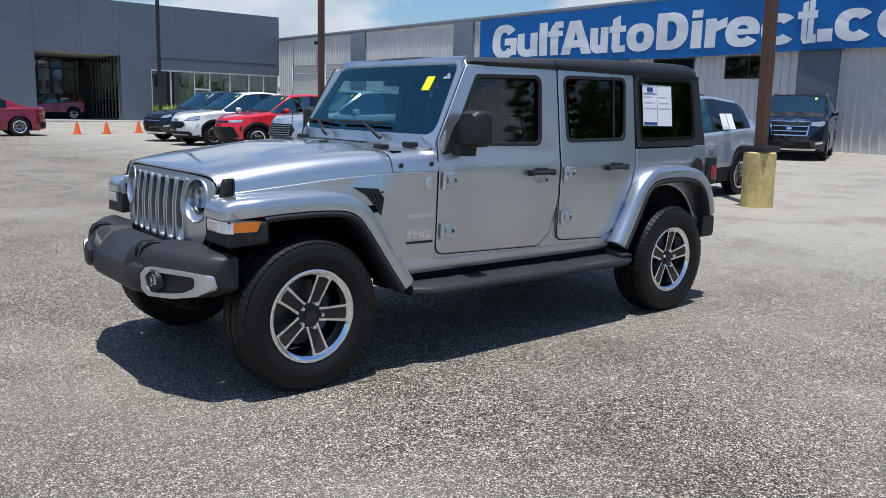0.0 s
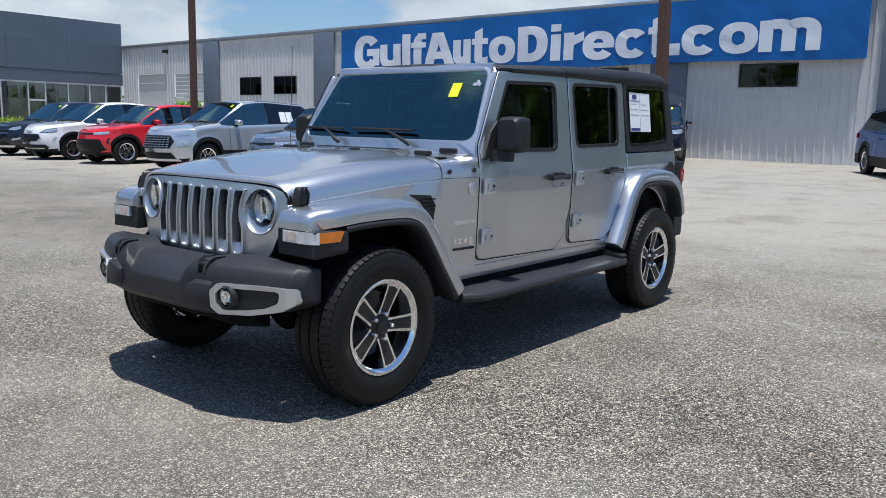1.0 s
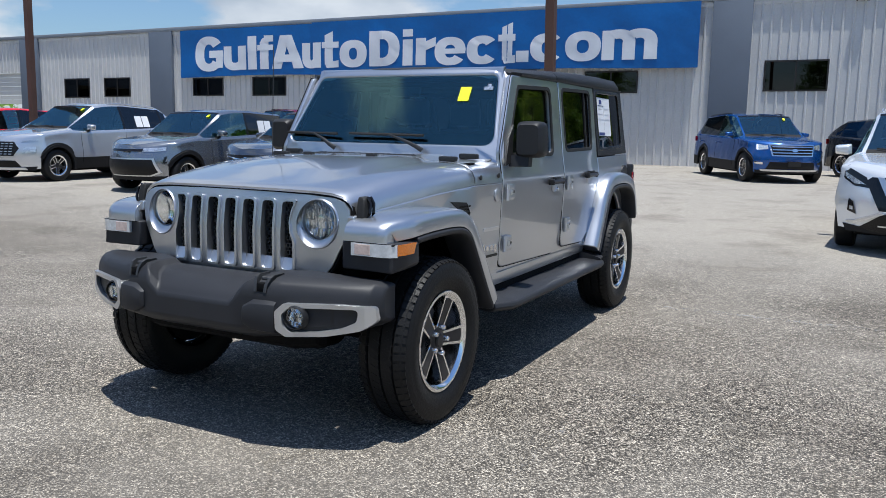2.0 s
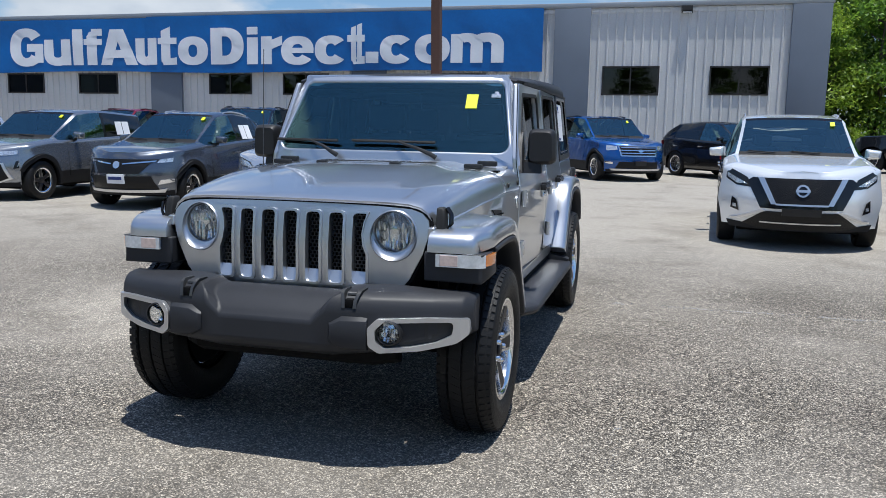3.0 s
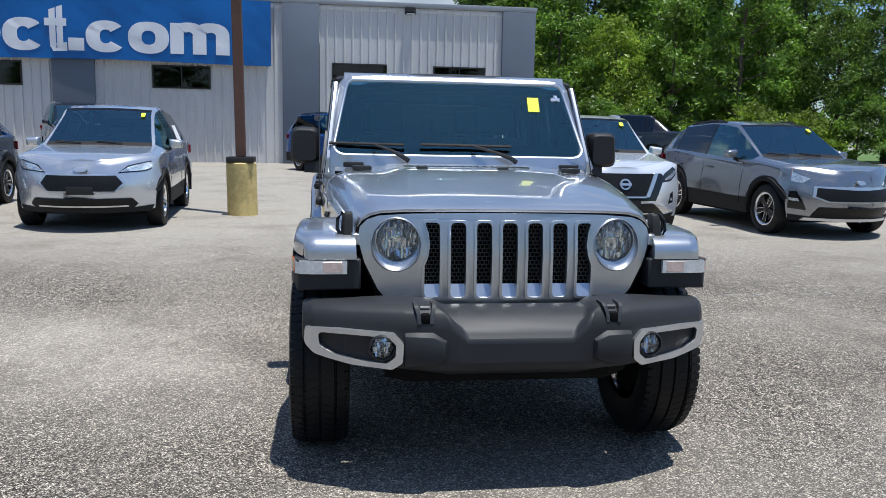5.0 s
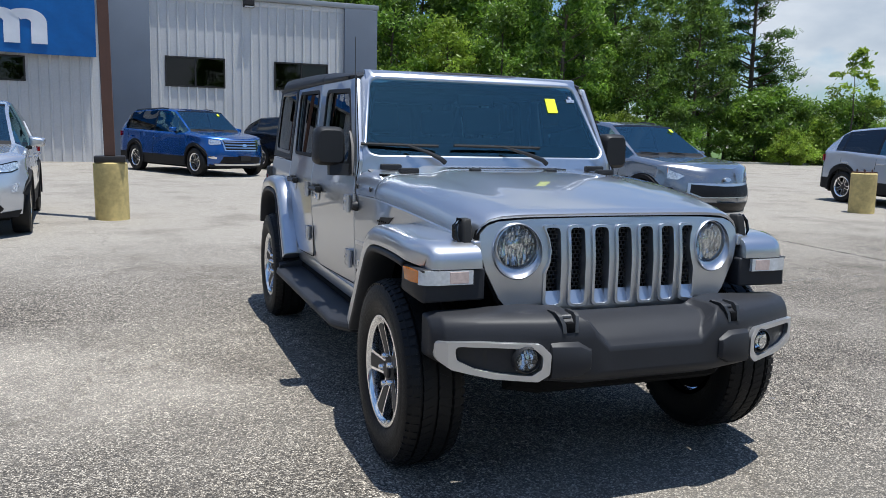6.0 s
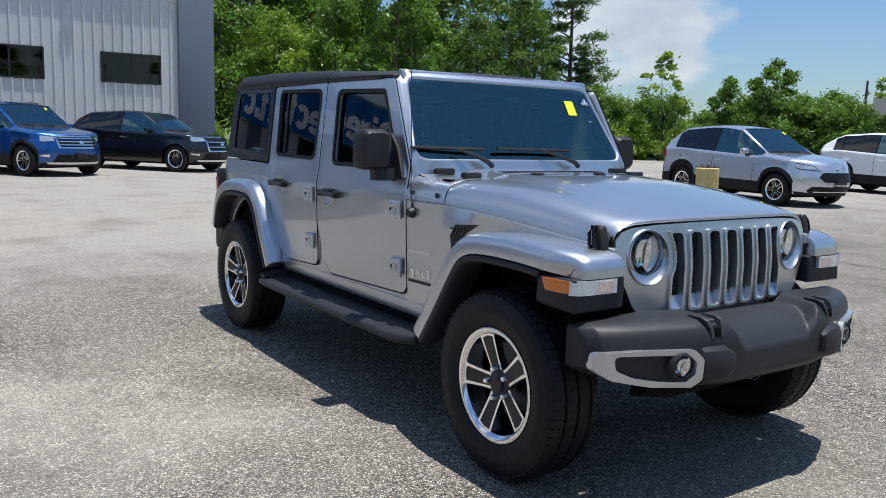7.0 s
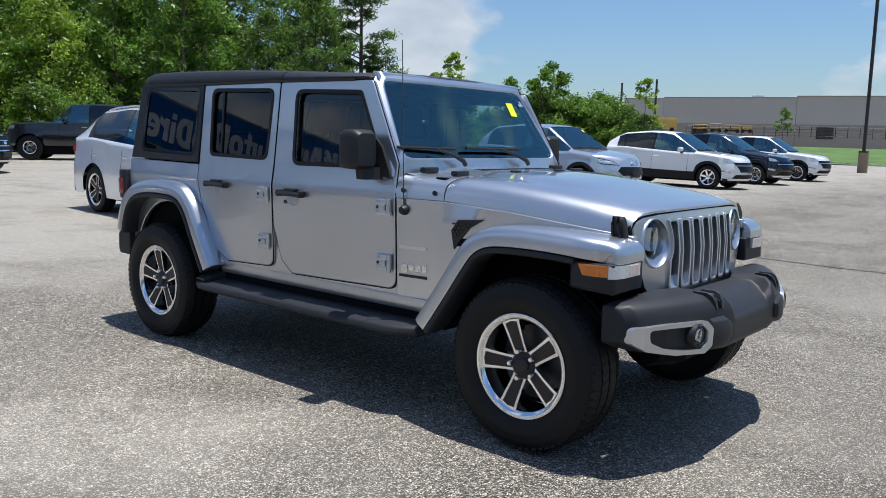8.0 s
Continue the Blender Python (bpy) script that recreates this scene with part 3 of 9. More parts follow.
    # wall packs
    for x, z in ((2.06, 5.86), (-43.0, 5.55)):
        lamp = empty("wall_lamp", pose(x, WALL_Y - 0.03, z))
        tagged(lamp, "small dark wall-pack lamp under the eaves", "lamp", "wall lamps")
        bm = bmesh.new()
        add_loft(bm, [[Vector(p) for p in ((-0.19, 0, -0.13), (0.19, 0, -0.13), (0.19, 0, 0.13), (-0.19, 0, 0.13))],
                      [Vector(p) for p in ((-0.17, -0.2, -0.05), (0.17, -0.2, -0.05), (0.17, -0.2, 0.1), (-0.17, -0.2, 0.1))]])
        part("housing", bm, M_bronze, lamp)
        part("lens", box(-0.15, 0.15, -0.19, -0.02, -0.125, -0.1), M_white_frame, lamp)


def banner_y(x, z):
    """Slack in the vinyl."""
    return (WALL_Y - 0.24 - 0.03 * noise.noise(Vector((x * 0.7, z * 0.9, 1.0))) - 0.012 * noise.noise(Vector((x * 2.6 + z * 1.4, z * 1.1, 7.0)))
            - 0.010 * noise.noise(Vector((x * 3.4 + z * 4.2, z * 1.3 - x * 0.6, 4.0))))


def banner_lift(x):
    """The lengths overlap, each in front of the one before."""
    return 0.0 if x < -19.2 else (0.05 if x < -10.0 else 0.09)


class Print:
    """One shape of the banner's print, pieced together from patches in (x, z)."""
    def __init__(self):
        self.bm, self.layer = bmesh.new(), 0

    def patch(self, a, b, c, d):
        a, b, c, d = Vector(a), Vector(b), Vector(c), Vector(d)
        nu, nv = (max(1, math.ceil(max((q - p).length, (r - o).length) / 0.16)) for p, q, o, r in ((a, b, d, c), (a, d, b, c)))
        g = [[a.lerp(b, i / nu).lerp(d.lerp(c, i / nu), j / nv) for j in range(nv + 1)] for i in range(nu + 1)]
        vs = [[self.bm.verts.new((p.x, p.y, self.layer * 0.004)) for p in row] for row in g]
        for r0, r1 in zip(vs, vs[1:]):
            for k in range(nv):
                self.bm.faces.new((r0[k], r1[k], r1[k + 1], r0[k + 1]))
        self.layer += 1
        return self

    def bar(self, x0, z0, x1, z1):
        return self.patch((x0, z0), (x1, z0), (x1, z1), (x0, z1))

    def arc(self, x0, x1, z0, z1, sx, sz, a0=0, a1=360):
        cx, cz, rx, rz = (x0 + x1) / 2, (z0 + z1) / 2, (x1 - x0) / 2, (z1 - z0) / 2
        n, last = 40, None
        for i in range(n + 1):
            a = radians(a0 + (a1 - a0) * i / n)
            c, w = math.cos(a), math.sin(a)
            c, w = math.copysign(abs(c) ** 0.86, c), math.copysign(abs(w) ** 0.86, w)
            row = [self.bm.verts.new((cx + (rx - sx * f) * c, cz + (rz - sz * f) * w, self.layer * 0.004)) for f in (0, 0.33, 0.67, 1)]
            if last:
                for k in range(3):
                    self.bm.faces.new((last[k], row[k], row[k + 1], last[k + 1]))
            last = row
        self.layer += 1
        return self


def build_banner():
    b = empty("banner", pose(-15, WALL_Y - 0.2, 3.85))
    tagged(b, "long creased royal-blue vinyl banner with bold white print", "banner")
    inv = b.matrix_world.inverted()
    # three overlapping lengths
    for x0, x1, lift, zt, zb in ((-26.95, -17.55, 0.0, 5.93, 3.76), (-19.2, -8.62, 0.05, 5.97, 3.76), (-10.0, -2.86, 0.09, 5.96, 3.78)):
        nx, nz = int((x1 - x0) * 8), 16
        bm = bmesh.new()
        g = [[bm.verts.new(inv @ Vector((x0 + (x1 - x0) * i / nx, banner_y(x0 + (x1 - x0) * i / nx, zb + (zt - zb) * j / nz) - lift,
              zb + (zt - zb) * j / nz + 0.04 * math.sin((x0 + (x1 - x0) * i / nx) * 0.5) * (0 if j else 1)))) for i in range(nx + 1)] for j in range(nz + 1)]
        for j in range(nz):
            for i in range(nx):
                bm.faces.new((g[j][i], g[j][i + 1], g[j + 1][i + 1], g[j + 1][i]))
        r = bmesh.ops.extrude_face_region(bm, geom=bm.faces[:])
        bmesh.ops.translate(bm, vec=(0, 0.012, 0), verts=[v for v in r["geom"] if isinstance(v, bmesh.types.BMVert)])
        part("vinyl_sheet", bm, M_banner, b)
    for zb_ in (5.80, 3.86):
        part("batten", box(-12.0, 12.05, 0.0, 0.20, zb_ - 3.85, zb_ - 3.79), M_galv, b)
    # the white print: rings, bars and blocks
    lo, xh, cap = 4.05, 5.12, 5.50
    def cup(x0, x1, sx=0.47):
        """Two uprights joined by a round foot."""
        return Print().arc(x0, x1, lo - 0.02, lo + 0.92, sx, 0.34, 180, 360).bar(x0, lo + 0.45, x0 + sx, xh).bar(x1 - sx, lo, x1, xh)
    def hook(x0, sx, x1, top):
        """An upright with a crossbar and a short foot."""
        m = x0 + 0.15
        return Print().patch((m, lo + 0.12), (m + sx, lo + 0.12), (m + sx, top), (m, top - 0.16)).bar(x0, 4.87, x1, xh).patch((m + 0.1, lo - 0.02), (x1, lo), (x1, lo + 0.29), (m, lo + 0.20))
    shapes = [
        Print().arc(-26.01, -24.28, 4.0, 5.60, 0.56, 0.36, 36, 322).bar(-25.12, 4.62, -24.3, 4.95).bar(-24.70, 4.16, -24.3, 4.64),
        cup(-24.25, -22.91),
        Print().bar(-22.80, lo, -22.30, cap + 0.03),
        Print().bar(-22.10, lo, -21.62, 5.25).patch((-22.10, 5.2), (-21.62, 5.2), (-21.50, 5.52), (-21.98, 5.40)).bar(-21.86, 5.25, -21.34, 5.53).bar(-22.24, 4.88, -21.36, xh),
        Print().patch((-21.44, lo), (-20.90, lo), (-20.44, cap), (-20.96, cap)).patch((-20.20, lo), (-19.64, lo), (-20.32, cap), (-20.80, cap)).patch((-21.15, 4.34), (-19.95, 4.34), (-20.08, 4.66), (-21.0, 4.66)),
        cup(-19.74, -18.71, 0.42),
        hook(-18.65, 0.42, -17.78, 5.56),
        Print().arc(-17.73, -16.36, lo - 0.02, 5.16, 0.48, 0.32),
        Print().bar(-16.23, lo, -15.72, cap - 0.02).arc(-16.43, -14.77, lo, cap - 0.02, 0.52, 0.34, -90, 90).bar(-15.74, lo, -15.58, lo + 0.34).bar(-15.74, cap - 0.36, -15.58, cap - 0.02),
        Print().bar(-14.62, lo, -14.15, 5.09).bar(-14.62, 5.2, -14.15, 5.49),
        Print().bar(-14.0, lo, -13.54, xh).patch((-13.56, 4.62), (-13.10, 4.80), (-13.10, 5.14), (-13.56, 4.98)),
        Print().arc(-13.14, -11.77, lo - 0.03, xh, 0.46, 0.30, 0, 326).bar(-12.75, 4.47, -11.78, 4.67),
        Print().arc(-11.72, -10.38, lo - 0.02, xh, 0.47, 0.30, 38, 322),
        hook(-10.36, 0.45, -9.64, 5.56),
        Print().bar(-9.60, lo + 0.02, -9.09, 4.49),
        Print().arc(-9.03, -7.74, lo - 0.01, 5.10, 0.45, 0.30, 38, 322),
        Print().arc(-7.66, -6.30, lo - 0.01, 5.11, 0.45, 0.30),
        Print().bar(-6.26, lo + 0.01, -5.81, 5.10).arc(-6.26, -5.05, 4.2, 5.13, 0.45, 0.32, 0, 125).bar(-5.51, lo + 0.01, -5.05, 4.68).arc(-5.51, -4.27, 4.2, 5.13, 0.45, 0.32, 0, 130).bar(-4.73, lo + 0.01, -4.27, 4.68),
    ]
    for sh in shapes:
        bm = sh.bm
        for v in bm.verts:
            x, z, layer = v.co
            v.co = inv @ Vector((x, banner_y(x, z) - banner_lift(x) - 0.014 - layer, z))
        bm.normal_update()
        for f in bm.faces:
            if f.normal.y > 0:
                f.normal_flip()
        r = bmesh.ops.extrude_face_region(bm, geom=bm.faces[:])
        bmesh.ops.translate(bm, vec=(0, 0.008, 0), verts=[v for v in r["geom"] if isinstance(v, bmesh.types.BMVert)])
        part("printed_shape", bm, M_banner_white, b, "white bold printed shape")


# ---- strip lights seen through the warehouse windows ----
def strip_lights():
    glow, n, l, p = node_mat("fluorescent_tube")
    p.inputs["Emission Color"].default_value = (1.0, 0.88, 0.66, 1)
    p.inputs["Emission Strength"].default_value = 5.0
    for x in (-24.5, -19.0, -13.5, -8.0, -2.5):
        sl = empty("strip_light", pose(x, 34.0, 3.3))
        tagged(sl, "long warm fluorescent strip light hung in the warehouse", "strip light", "warehouse strip lights")
        part("housing", box(-1.3, 1.3, -0.10, 0.10, 0.05, 0.13, 0.01), M_galv, sl)
        part("tube", tube([(-1.22, 0, 0.02), (1.22, 0, 0.02)], 0.022, 8), glow, sl, "glowing tube")
        for s in (-1, 1):
            part("hanger", tube([(s, 0, 0.12), (s, 0, 2.2)], 0.008, 5), M_galv, sl)


strip_lights()


# ---- showroom with slate-grey panels ----
SHOW_X = -48.3


def build_showroom():
    top = 7.55
    ys = [-30, -12, -4.2, 2.6, 10.4]
    def slab(y0, y1, z0, z1, t=0.3):
        w = part("wall_west", box(SHOW_X - t, SHOW_X, y0, y1, z0, z1, 0.006, 1), M_facade)
        return tagged(w, "slate-grey composite facade panel of the showroom", "wall", "facade panels of the showroom", "structure")
    for a, b in zip(ys, ys[1:]):
        for z0, z1 in ((0.2, 2.3), (2.3, 4.3), (4.3, 6.0), (6.0, top)):
            slab(a + 0.004, b - 0.004, z0 + 0.003, z1 - 0.003)
    for a, b in ((10.4, 13.0), (13.0, 15.3), (15.3, 18.9), (18.9, 22.6), (22.6, 26.3)):
        for z0, z1 in ((4.3, 6.0), (6.0, top)):
            slab(a + 0.004, b - 0.004, z0 + 0.003, z1 - 0.003)
    slab(15.312, 17.2, 0.2, 4.292)
    tagged(part("wall_west", box(SHOW_X - 0.3, SHOW_X - 0.02, 17.21, 26.3, 3.55, 4.28), M_facade), "slate-grey panel band over the storefront glazing", "wall", kind="structure")
    tagged(part("roof", box(SHOW_X - 30, SHOW_X - 0.05, -30, 26.3, top - 0.25, top - 0.1), M_galv), "flat grey showroom roof", "roof", kind="structure")
    tagged(part("floor", box(SHOW_X - 30, SHOW_X - 0.31, -30, 26.3, 0.18, 0.30), M_concrete), "pale polished showroom floor", "floor", kind="structure")
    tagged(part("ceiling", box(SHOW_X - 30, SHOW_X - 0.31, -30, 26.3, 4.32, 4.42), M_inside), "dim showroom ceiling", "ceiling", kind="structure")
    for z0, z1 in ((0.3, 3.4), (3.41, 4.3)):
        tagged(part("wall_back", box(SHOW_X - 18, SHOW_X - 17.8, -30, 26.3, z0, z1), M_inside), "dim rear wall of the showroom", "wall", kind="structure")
    tagged(part("pavement", box(SHOW_X + 0.01, SHOW_X + 1.6, -30, 24, 0.05, 0.30, 0.02), M_concrete), "raised pale concrete walk along the showroom", "pavement", kind="structure")
    # entrance recess
    pt = empty("entrance", pose(SHOW_X, 12.85, 0.3))
    tagged(pt, "recessed entrance with tall dark framed glass walls", "entrance", kind="structure")
    for y in np.linspace(-2.35, 2.35, 7):
        part("mullion", box(-6.55, -6.45, y - 0.035, y + 0.035, 0, 3.98), M_bronze, pt)
    for z in (0.05, 1.35, 3.2):
        part("transom", box(-6.54, -6.46, -2.4, 2.4, z, z + 0.07), M_bronze, pt)
    part("pane", box(-6.505, -6.495, -2.4, 2.4, 0.05, 3.95), G_store, pt)
    part("pillar", box(-6.6, -5.7, 2.05, 2.5, 0, 3.98), M_bronze, pt)
    for x in np.linspace(-5.6, -0.35, 9):
        part("mullion", box(x - 0.05, x + 0.05, 2.36, 2.44, 0, 3.98), M_store_frame, pt)
    for z in (0.05, 1.30, 3.55):
        part("transom", box(-5.6, -0.33, 2.37, 2.43, z, z + 0.07), M_store_frame, pt)
    part("pane", box(-5.6, -0.33, 2.395, 2.405, 0.05, 3.95), G_store, pt)
    part("soffit", box(-6.6, -0.31, -2.42, 2.42, 3.98, 4.02), M_concrete, pt)
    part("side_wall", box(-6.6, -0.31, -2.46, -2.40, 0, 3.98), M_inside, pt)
    # storefront glazing
    sf = empty("window_20", pose(SHOW_X, 21.7, 0.3))
    tagged(sf, "storefront glazing in slim white frames with a door", "window", kind="structure")
    for y in (-4.45, -3.2, -1.6, -0.55, 0.9, 2.3, 3.4, 4.5):
        part("mullion", box(-0.2, -0.08, y - 0.035, y + 0.035, 0, 3.24), M_white_frame, sf)
    for y0, y1 in zip((-4.45, -3.2, -1.6, -0.55, 0.9, 2.3, 3.4), (-3.2, -1.6, -0.55, 0.9, 2.3, 3.4, 4.5)):
        part("pane", box(-0.145, -0.135, y0 + 0.035, y1 - 0.035, 0.12, 3.2), G_store, sf)
    part("sill", box(-0.22, -0.06, -4.48, 4.53, 0, 0.12), M_white_frame, sf)
    part("door_rail", box(-0.22, -0.06, -1.6, -0.55, 2.05, 2.15), M_white_frame, sf)
    part("lintel", box(-0.22, -0.06, -4.48, 4.53, 3.16, 3.25), M_white_frame, sf)


# ---- light poles on round concrete bases ----
M_rust = mat("brown_painted_steel_pole", (0.105, 0.052, 0.036), 0.55, 0.2, 0.2, 2, 30, 0.1)
M_yellow = mat("weathered_yellow_concrete", (0.56, 0.44, 0.18), 0.8, 0, 0.40, 2.2, 14, 0.3)
M_dark_pole = mat("dark_bronze_pole", (0.03, 0.028, 0.028), 0.5, 0.3, 0.15, 2, 30)


def light_pole(x, y, r, h, pole=True, pole_h=9.0, mat_pole=None, lean=0.0, base_mat=None):
    z = ground_z(x, y)
    p = empty("light_pole", pose(x, y, z - 0.03, 0, lean, 0))
    b = bmesh.new()
    add_lathe(b, [(0, 0), (r, 0), (r, h * 0.5), (r, h - 0.02), (r - 0.02, h), (0, h)], Matrix(), 40)
    part("base", b, base_mat or M_yellow, p, "round yellow concrete base with drips and stains" if base_mat is None else "")
    if pole:
        a = 0.075
        part("base_plate", box(-0.21, 0.21, -0.21, 0.21, h, h + 0.09, 0.01), M_bronze, p)
        part("pole", box(-a, a, -a, a, h + 0.09, pole_h, 0.008, 1), mat_pole or M_rust, p)
    else:
        for k in range(4):
            ang = math.pi / 4 + k * math.pi / 2
            part("bolt", lathe([(0, h - 0.02), (0.014, h - 0.02), (0.014, h + 0.07), (0, h + 0.07)], pose(0.13 * math.cos(ang), 0.13 * math.sin(ang), 0), 8), M_rust, p)
        part("base_plate", box(-0.16, 0.16, -0.16, 0.16, h, h + 0.025), M_rust, p)
    return p


build_warehouse()
build_banner()
build_showroom()
tagged(light_pole(-2.14, 9.55, 0.235, 0.86, lean=-0.9), "brown square steel light pole on a weathered yellow concrete base", "light pole")
tagged(light_pole(11.4, 8.6, 0.235, 0.80, pole=False), "weathered yellow concrete pole base with bolts and no pole", "pole base")
tagged(light_pole(-16.32, 10.42, 0.235, 0.86), "brown square steel light pole on a yellow concrete base", "light pole")
tagged(light_pole(43.5, 9.1, 0.25, 1.1, pole_h=12, mat_pole=M_dark_pole, base_mat=M_tan_base), "dark steel light pole on a concrete base", "light pole")
tagged(light_pole(-38.1, 13.9, 0.2, 0.35, pole_h=11, mat_pole=M_dark_pole, base_mat=M_concrete), "slim dark steel light pole by the showroom", "light pole")


# ---- wheels, shared by all vehicles ----
M_disc = mat("brake_disc_steel", (0.10, 0.10, 0.10), 0.45, 0.9, 0.2, 6, 80)
def tyre_mesh(r, w, rim, lugs=64, ribs=True):
    """A tyre about the local x axis, its outer side towards +x."""
    ax = Matrix.Rotation(radians(90), 4, "Y")
    h = w / 2
    prof = [(rim, -h * 0.80), (rim + 0.02, -h * 0.93), (r * 0.80, -h), (r * 0.93, -h * 0.95), (r * 0.985, -h * 0.80)]
    if ribs:
        for c in (-0.52, -0.02, 0.48):
            a, b = h * (c - 0.045), h * (c + 0.045)
            prof += [(r, a), (r - 0.011, a + 0.002), (r - 0.011, b - 0.002), (r, b)]
    else:
        prof += [(r, -h * 0.5), (r, h * 0.5)]
    prof += [(r * 0.985, h * 0.80), (r * 0.93, h * 0.95), (r * 0.86, h), (r * 0.83, h * 1.0), (r * 0.82, h * 1.015), (r * 0.76, h * 1.01), (rim + 0.02, h * 0.93), (rim, h * 0.80)]
    return lathe(prof, ax, 72 if ribs else 36)


def tread_mesh(r, w, lugs):
    """Shoulder and centre blocks of the tread."""
    h = w / 2
    bm = bmesh.new()
    for side in (-1, 1):
        for k in range(lugs):
            a = 2 * math.pi * (k + (0.5 if side > 0 else 0)) / lugs
            m = Matrix.Rotation(a, 4, "X") @ pose(side * h * 0.74, 0, r * 0.972, 0, side * 22, 0)
            add_box(bm, -h * 0.20, h * 0.20, -r * 0.034, r * 0.034, -0.012, 0.0065, m=m)
        for k in range(lugs):
            a = 2 * math.pi * (k + 0.25) / lugs
            m = Matrix.Rotation(a, 4, "X") @ pose(side * h * 0.25, 0, r, 0, 0, side * 24)
            add_box(bm, -h * 0.19, h * 0.19, -r * 0.034, r * 0.034, -0.006, 0.0015, m=m)
    return bm


def spoke_wheel(parent, r_rim, w, spokes, mats, twin=False, pockets=True, big=True):
    """Barrel, lip, hub, spokes and nuts of an alloy wheel about the local x axis, face towards +x."""
    face, dark = mats
    ax = Matrix.Rotation(radians(90), 4, "Y")
    h = w / 2
    seg = 64 if big else 28
    rim = part("rim", lathe([(r_rim, h * 0.80), (r_rim + 0.004, h * 0.88), (r_rim - 0.004, h * 0.90), (r_rim - 0.012, h * 0.88), (r_rim - 0.026, h * 0.76), (r_rim - 0.03, h * 0.5), (r_rim - 0.034, -h * 0.3), (r_rim - 0.02, -h * 0.8)], ax, seg), face, parent, "bright machined rim")
    part("brake_disc", lathe([(0, -h * 0.1), (r_rim * 0.72, -h * 0.1), (r_rim * 0.72, -h * 0.2), (0, -h * 0.2)], ax, seg), M_disc, parent)
    part("barrel_back", lathe([(0, -h * 0.5), (r_rim - 0.03, -h * 0.5), (r_rim - 0.03, -h * 0.55), (0, -h * 0.55)], ax, seg), M_under, parent)

    def bow(rad):
        return h * (0.80 - 0.30 * (1 - min(rad / r_rim, 1)) ** 1.2)

    def flat(points, ang, off, th):
        bm = bmesh.new()
        n = len(points)
        ca, sa = math.cos(ang), math.sin(ang)
        def pl(u, v, d):
            return Vector((bow(math.hypot(u, v)) + off - d, u * ca - v * sa, u * sa + v * ca))
        top = [bm.verts.new(pl(u, v, 0)) for u, v in points]
        bot = [bm.verts.new(pl(u, v, th)) for u, v in points]
        bm.faces.new(top); bm.faces.new(bot[::-1])
        for i in range(n):
            bm.faces.new((top[i], bot[i], bot[(i + 1) % n], top[(i + 1) % n]))
        return bm
    for k in range(spokes):
        a = 2 * math.pi * k / spokes + math.pi / 2
        ro, ri = r_rim - 0.008, r_rim * 0.19
        wo, wi = (0.215 if not twin else 0.15) * r_rim, (0.15 if not twin else 0.11) * r_rim
        outline = [(ri, -wi), (r_rim * 0.42, -wi * 1.02), (r_rim * 0.75, -(wi + wo) / 2), (ro, -wo), (ro, wo), (r_rim * 0.75, (wi + wo) / 2), (r_rim * 0.42, wi * 1.02), (ri, wi)]
        sp = part("spoke", flat(outline, a, 0, 0.035), face, parent)
        if pockets:
            fo, fi = 0.64, 0.64
            pocket = [(r_rim * 0.26, -wi * fi), (r_rim * 0.84, -wo * fo * 0.96), (r_rim * 0.87, 0), (r_rim * 0.84, wo * fo * 0.96), (r_rim * 0.26, wi * fi)]
            part("inlay", flat(pocket, a, 0.0025, 0.01), dark, sp, "dark grey spoke inlay")
    hub_r = r_rim * 0.27
    part("hub", lathe([(0, h * 0.40), (hub_r, h * 0.40), (hub_r, h * 0.60), (hub_r * 0.9, h * 0.63), (0, h * 0.635)], ax, 32), dark, parent)
    if big:
        part("centre_cap", lathe([(0.034, h * 0.5), (0.034, h * 0.70), (0.028, h * 0.74), (0, h * 0.75)], ax, 28), M_rim_dark, parent, "dark round centre cap")
        for k in range(5):
            a = 2 * math.pi * k / 5 + math.pi / 2
            m = Matrix.Translation((0, 0.0635 * math.cos(a), 0.0635 * math.sin(a))) @ ax
            part("lug_nut", lathe([(0.0135, h * 0.45), (0.0130, h * 0.76), (0.009, h * 0.82), (0, h * 0.825)], m, 12), M_chrome, parent)


def wheel_on(thing, x, y, z, r, w, r_rim, spokes, mats, turn, big=False, twin=False, steer=0.0):
    """A wheel as a part of a vehicle, with tyre and rim under it. turn: how far it has rolled."""
    wm = bmesh.new()
    add_lathe(wm, [(0, -0.05), (0.05, -0.05), (0.05, 0.02), (0, 0.02)], Matrix.Rotation(radians(90), 4, "Y"), 12)
    wh = part("wheel", wm, M_steel, thing)
    wh.matrix_local = pose(x, y, z, 0, 0, (180 if x < 0 else 0) + steer) @ pose(0, 0, 0, turn, 0, 0)
    ty = part("tyre", tyre_mesh(r, w, r_rim, 0, big), M_tyre, wh)
    if big:
        tagged(part("tread", tread_mesh(r, w, 64), M_tyre, ty), kind="stuff")
    spoke_wheel(wh, r_rim, w, spokes, mats, twin, True, big)
    return wh


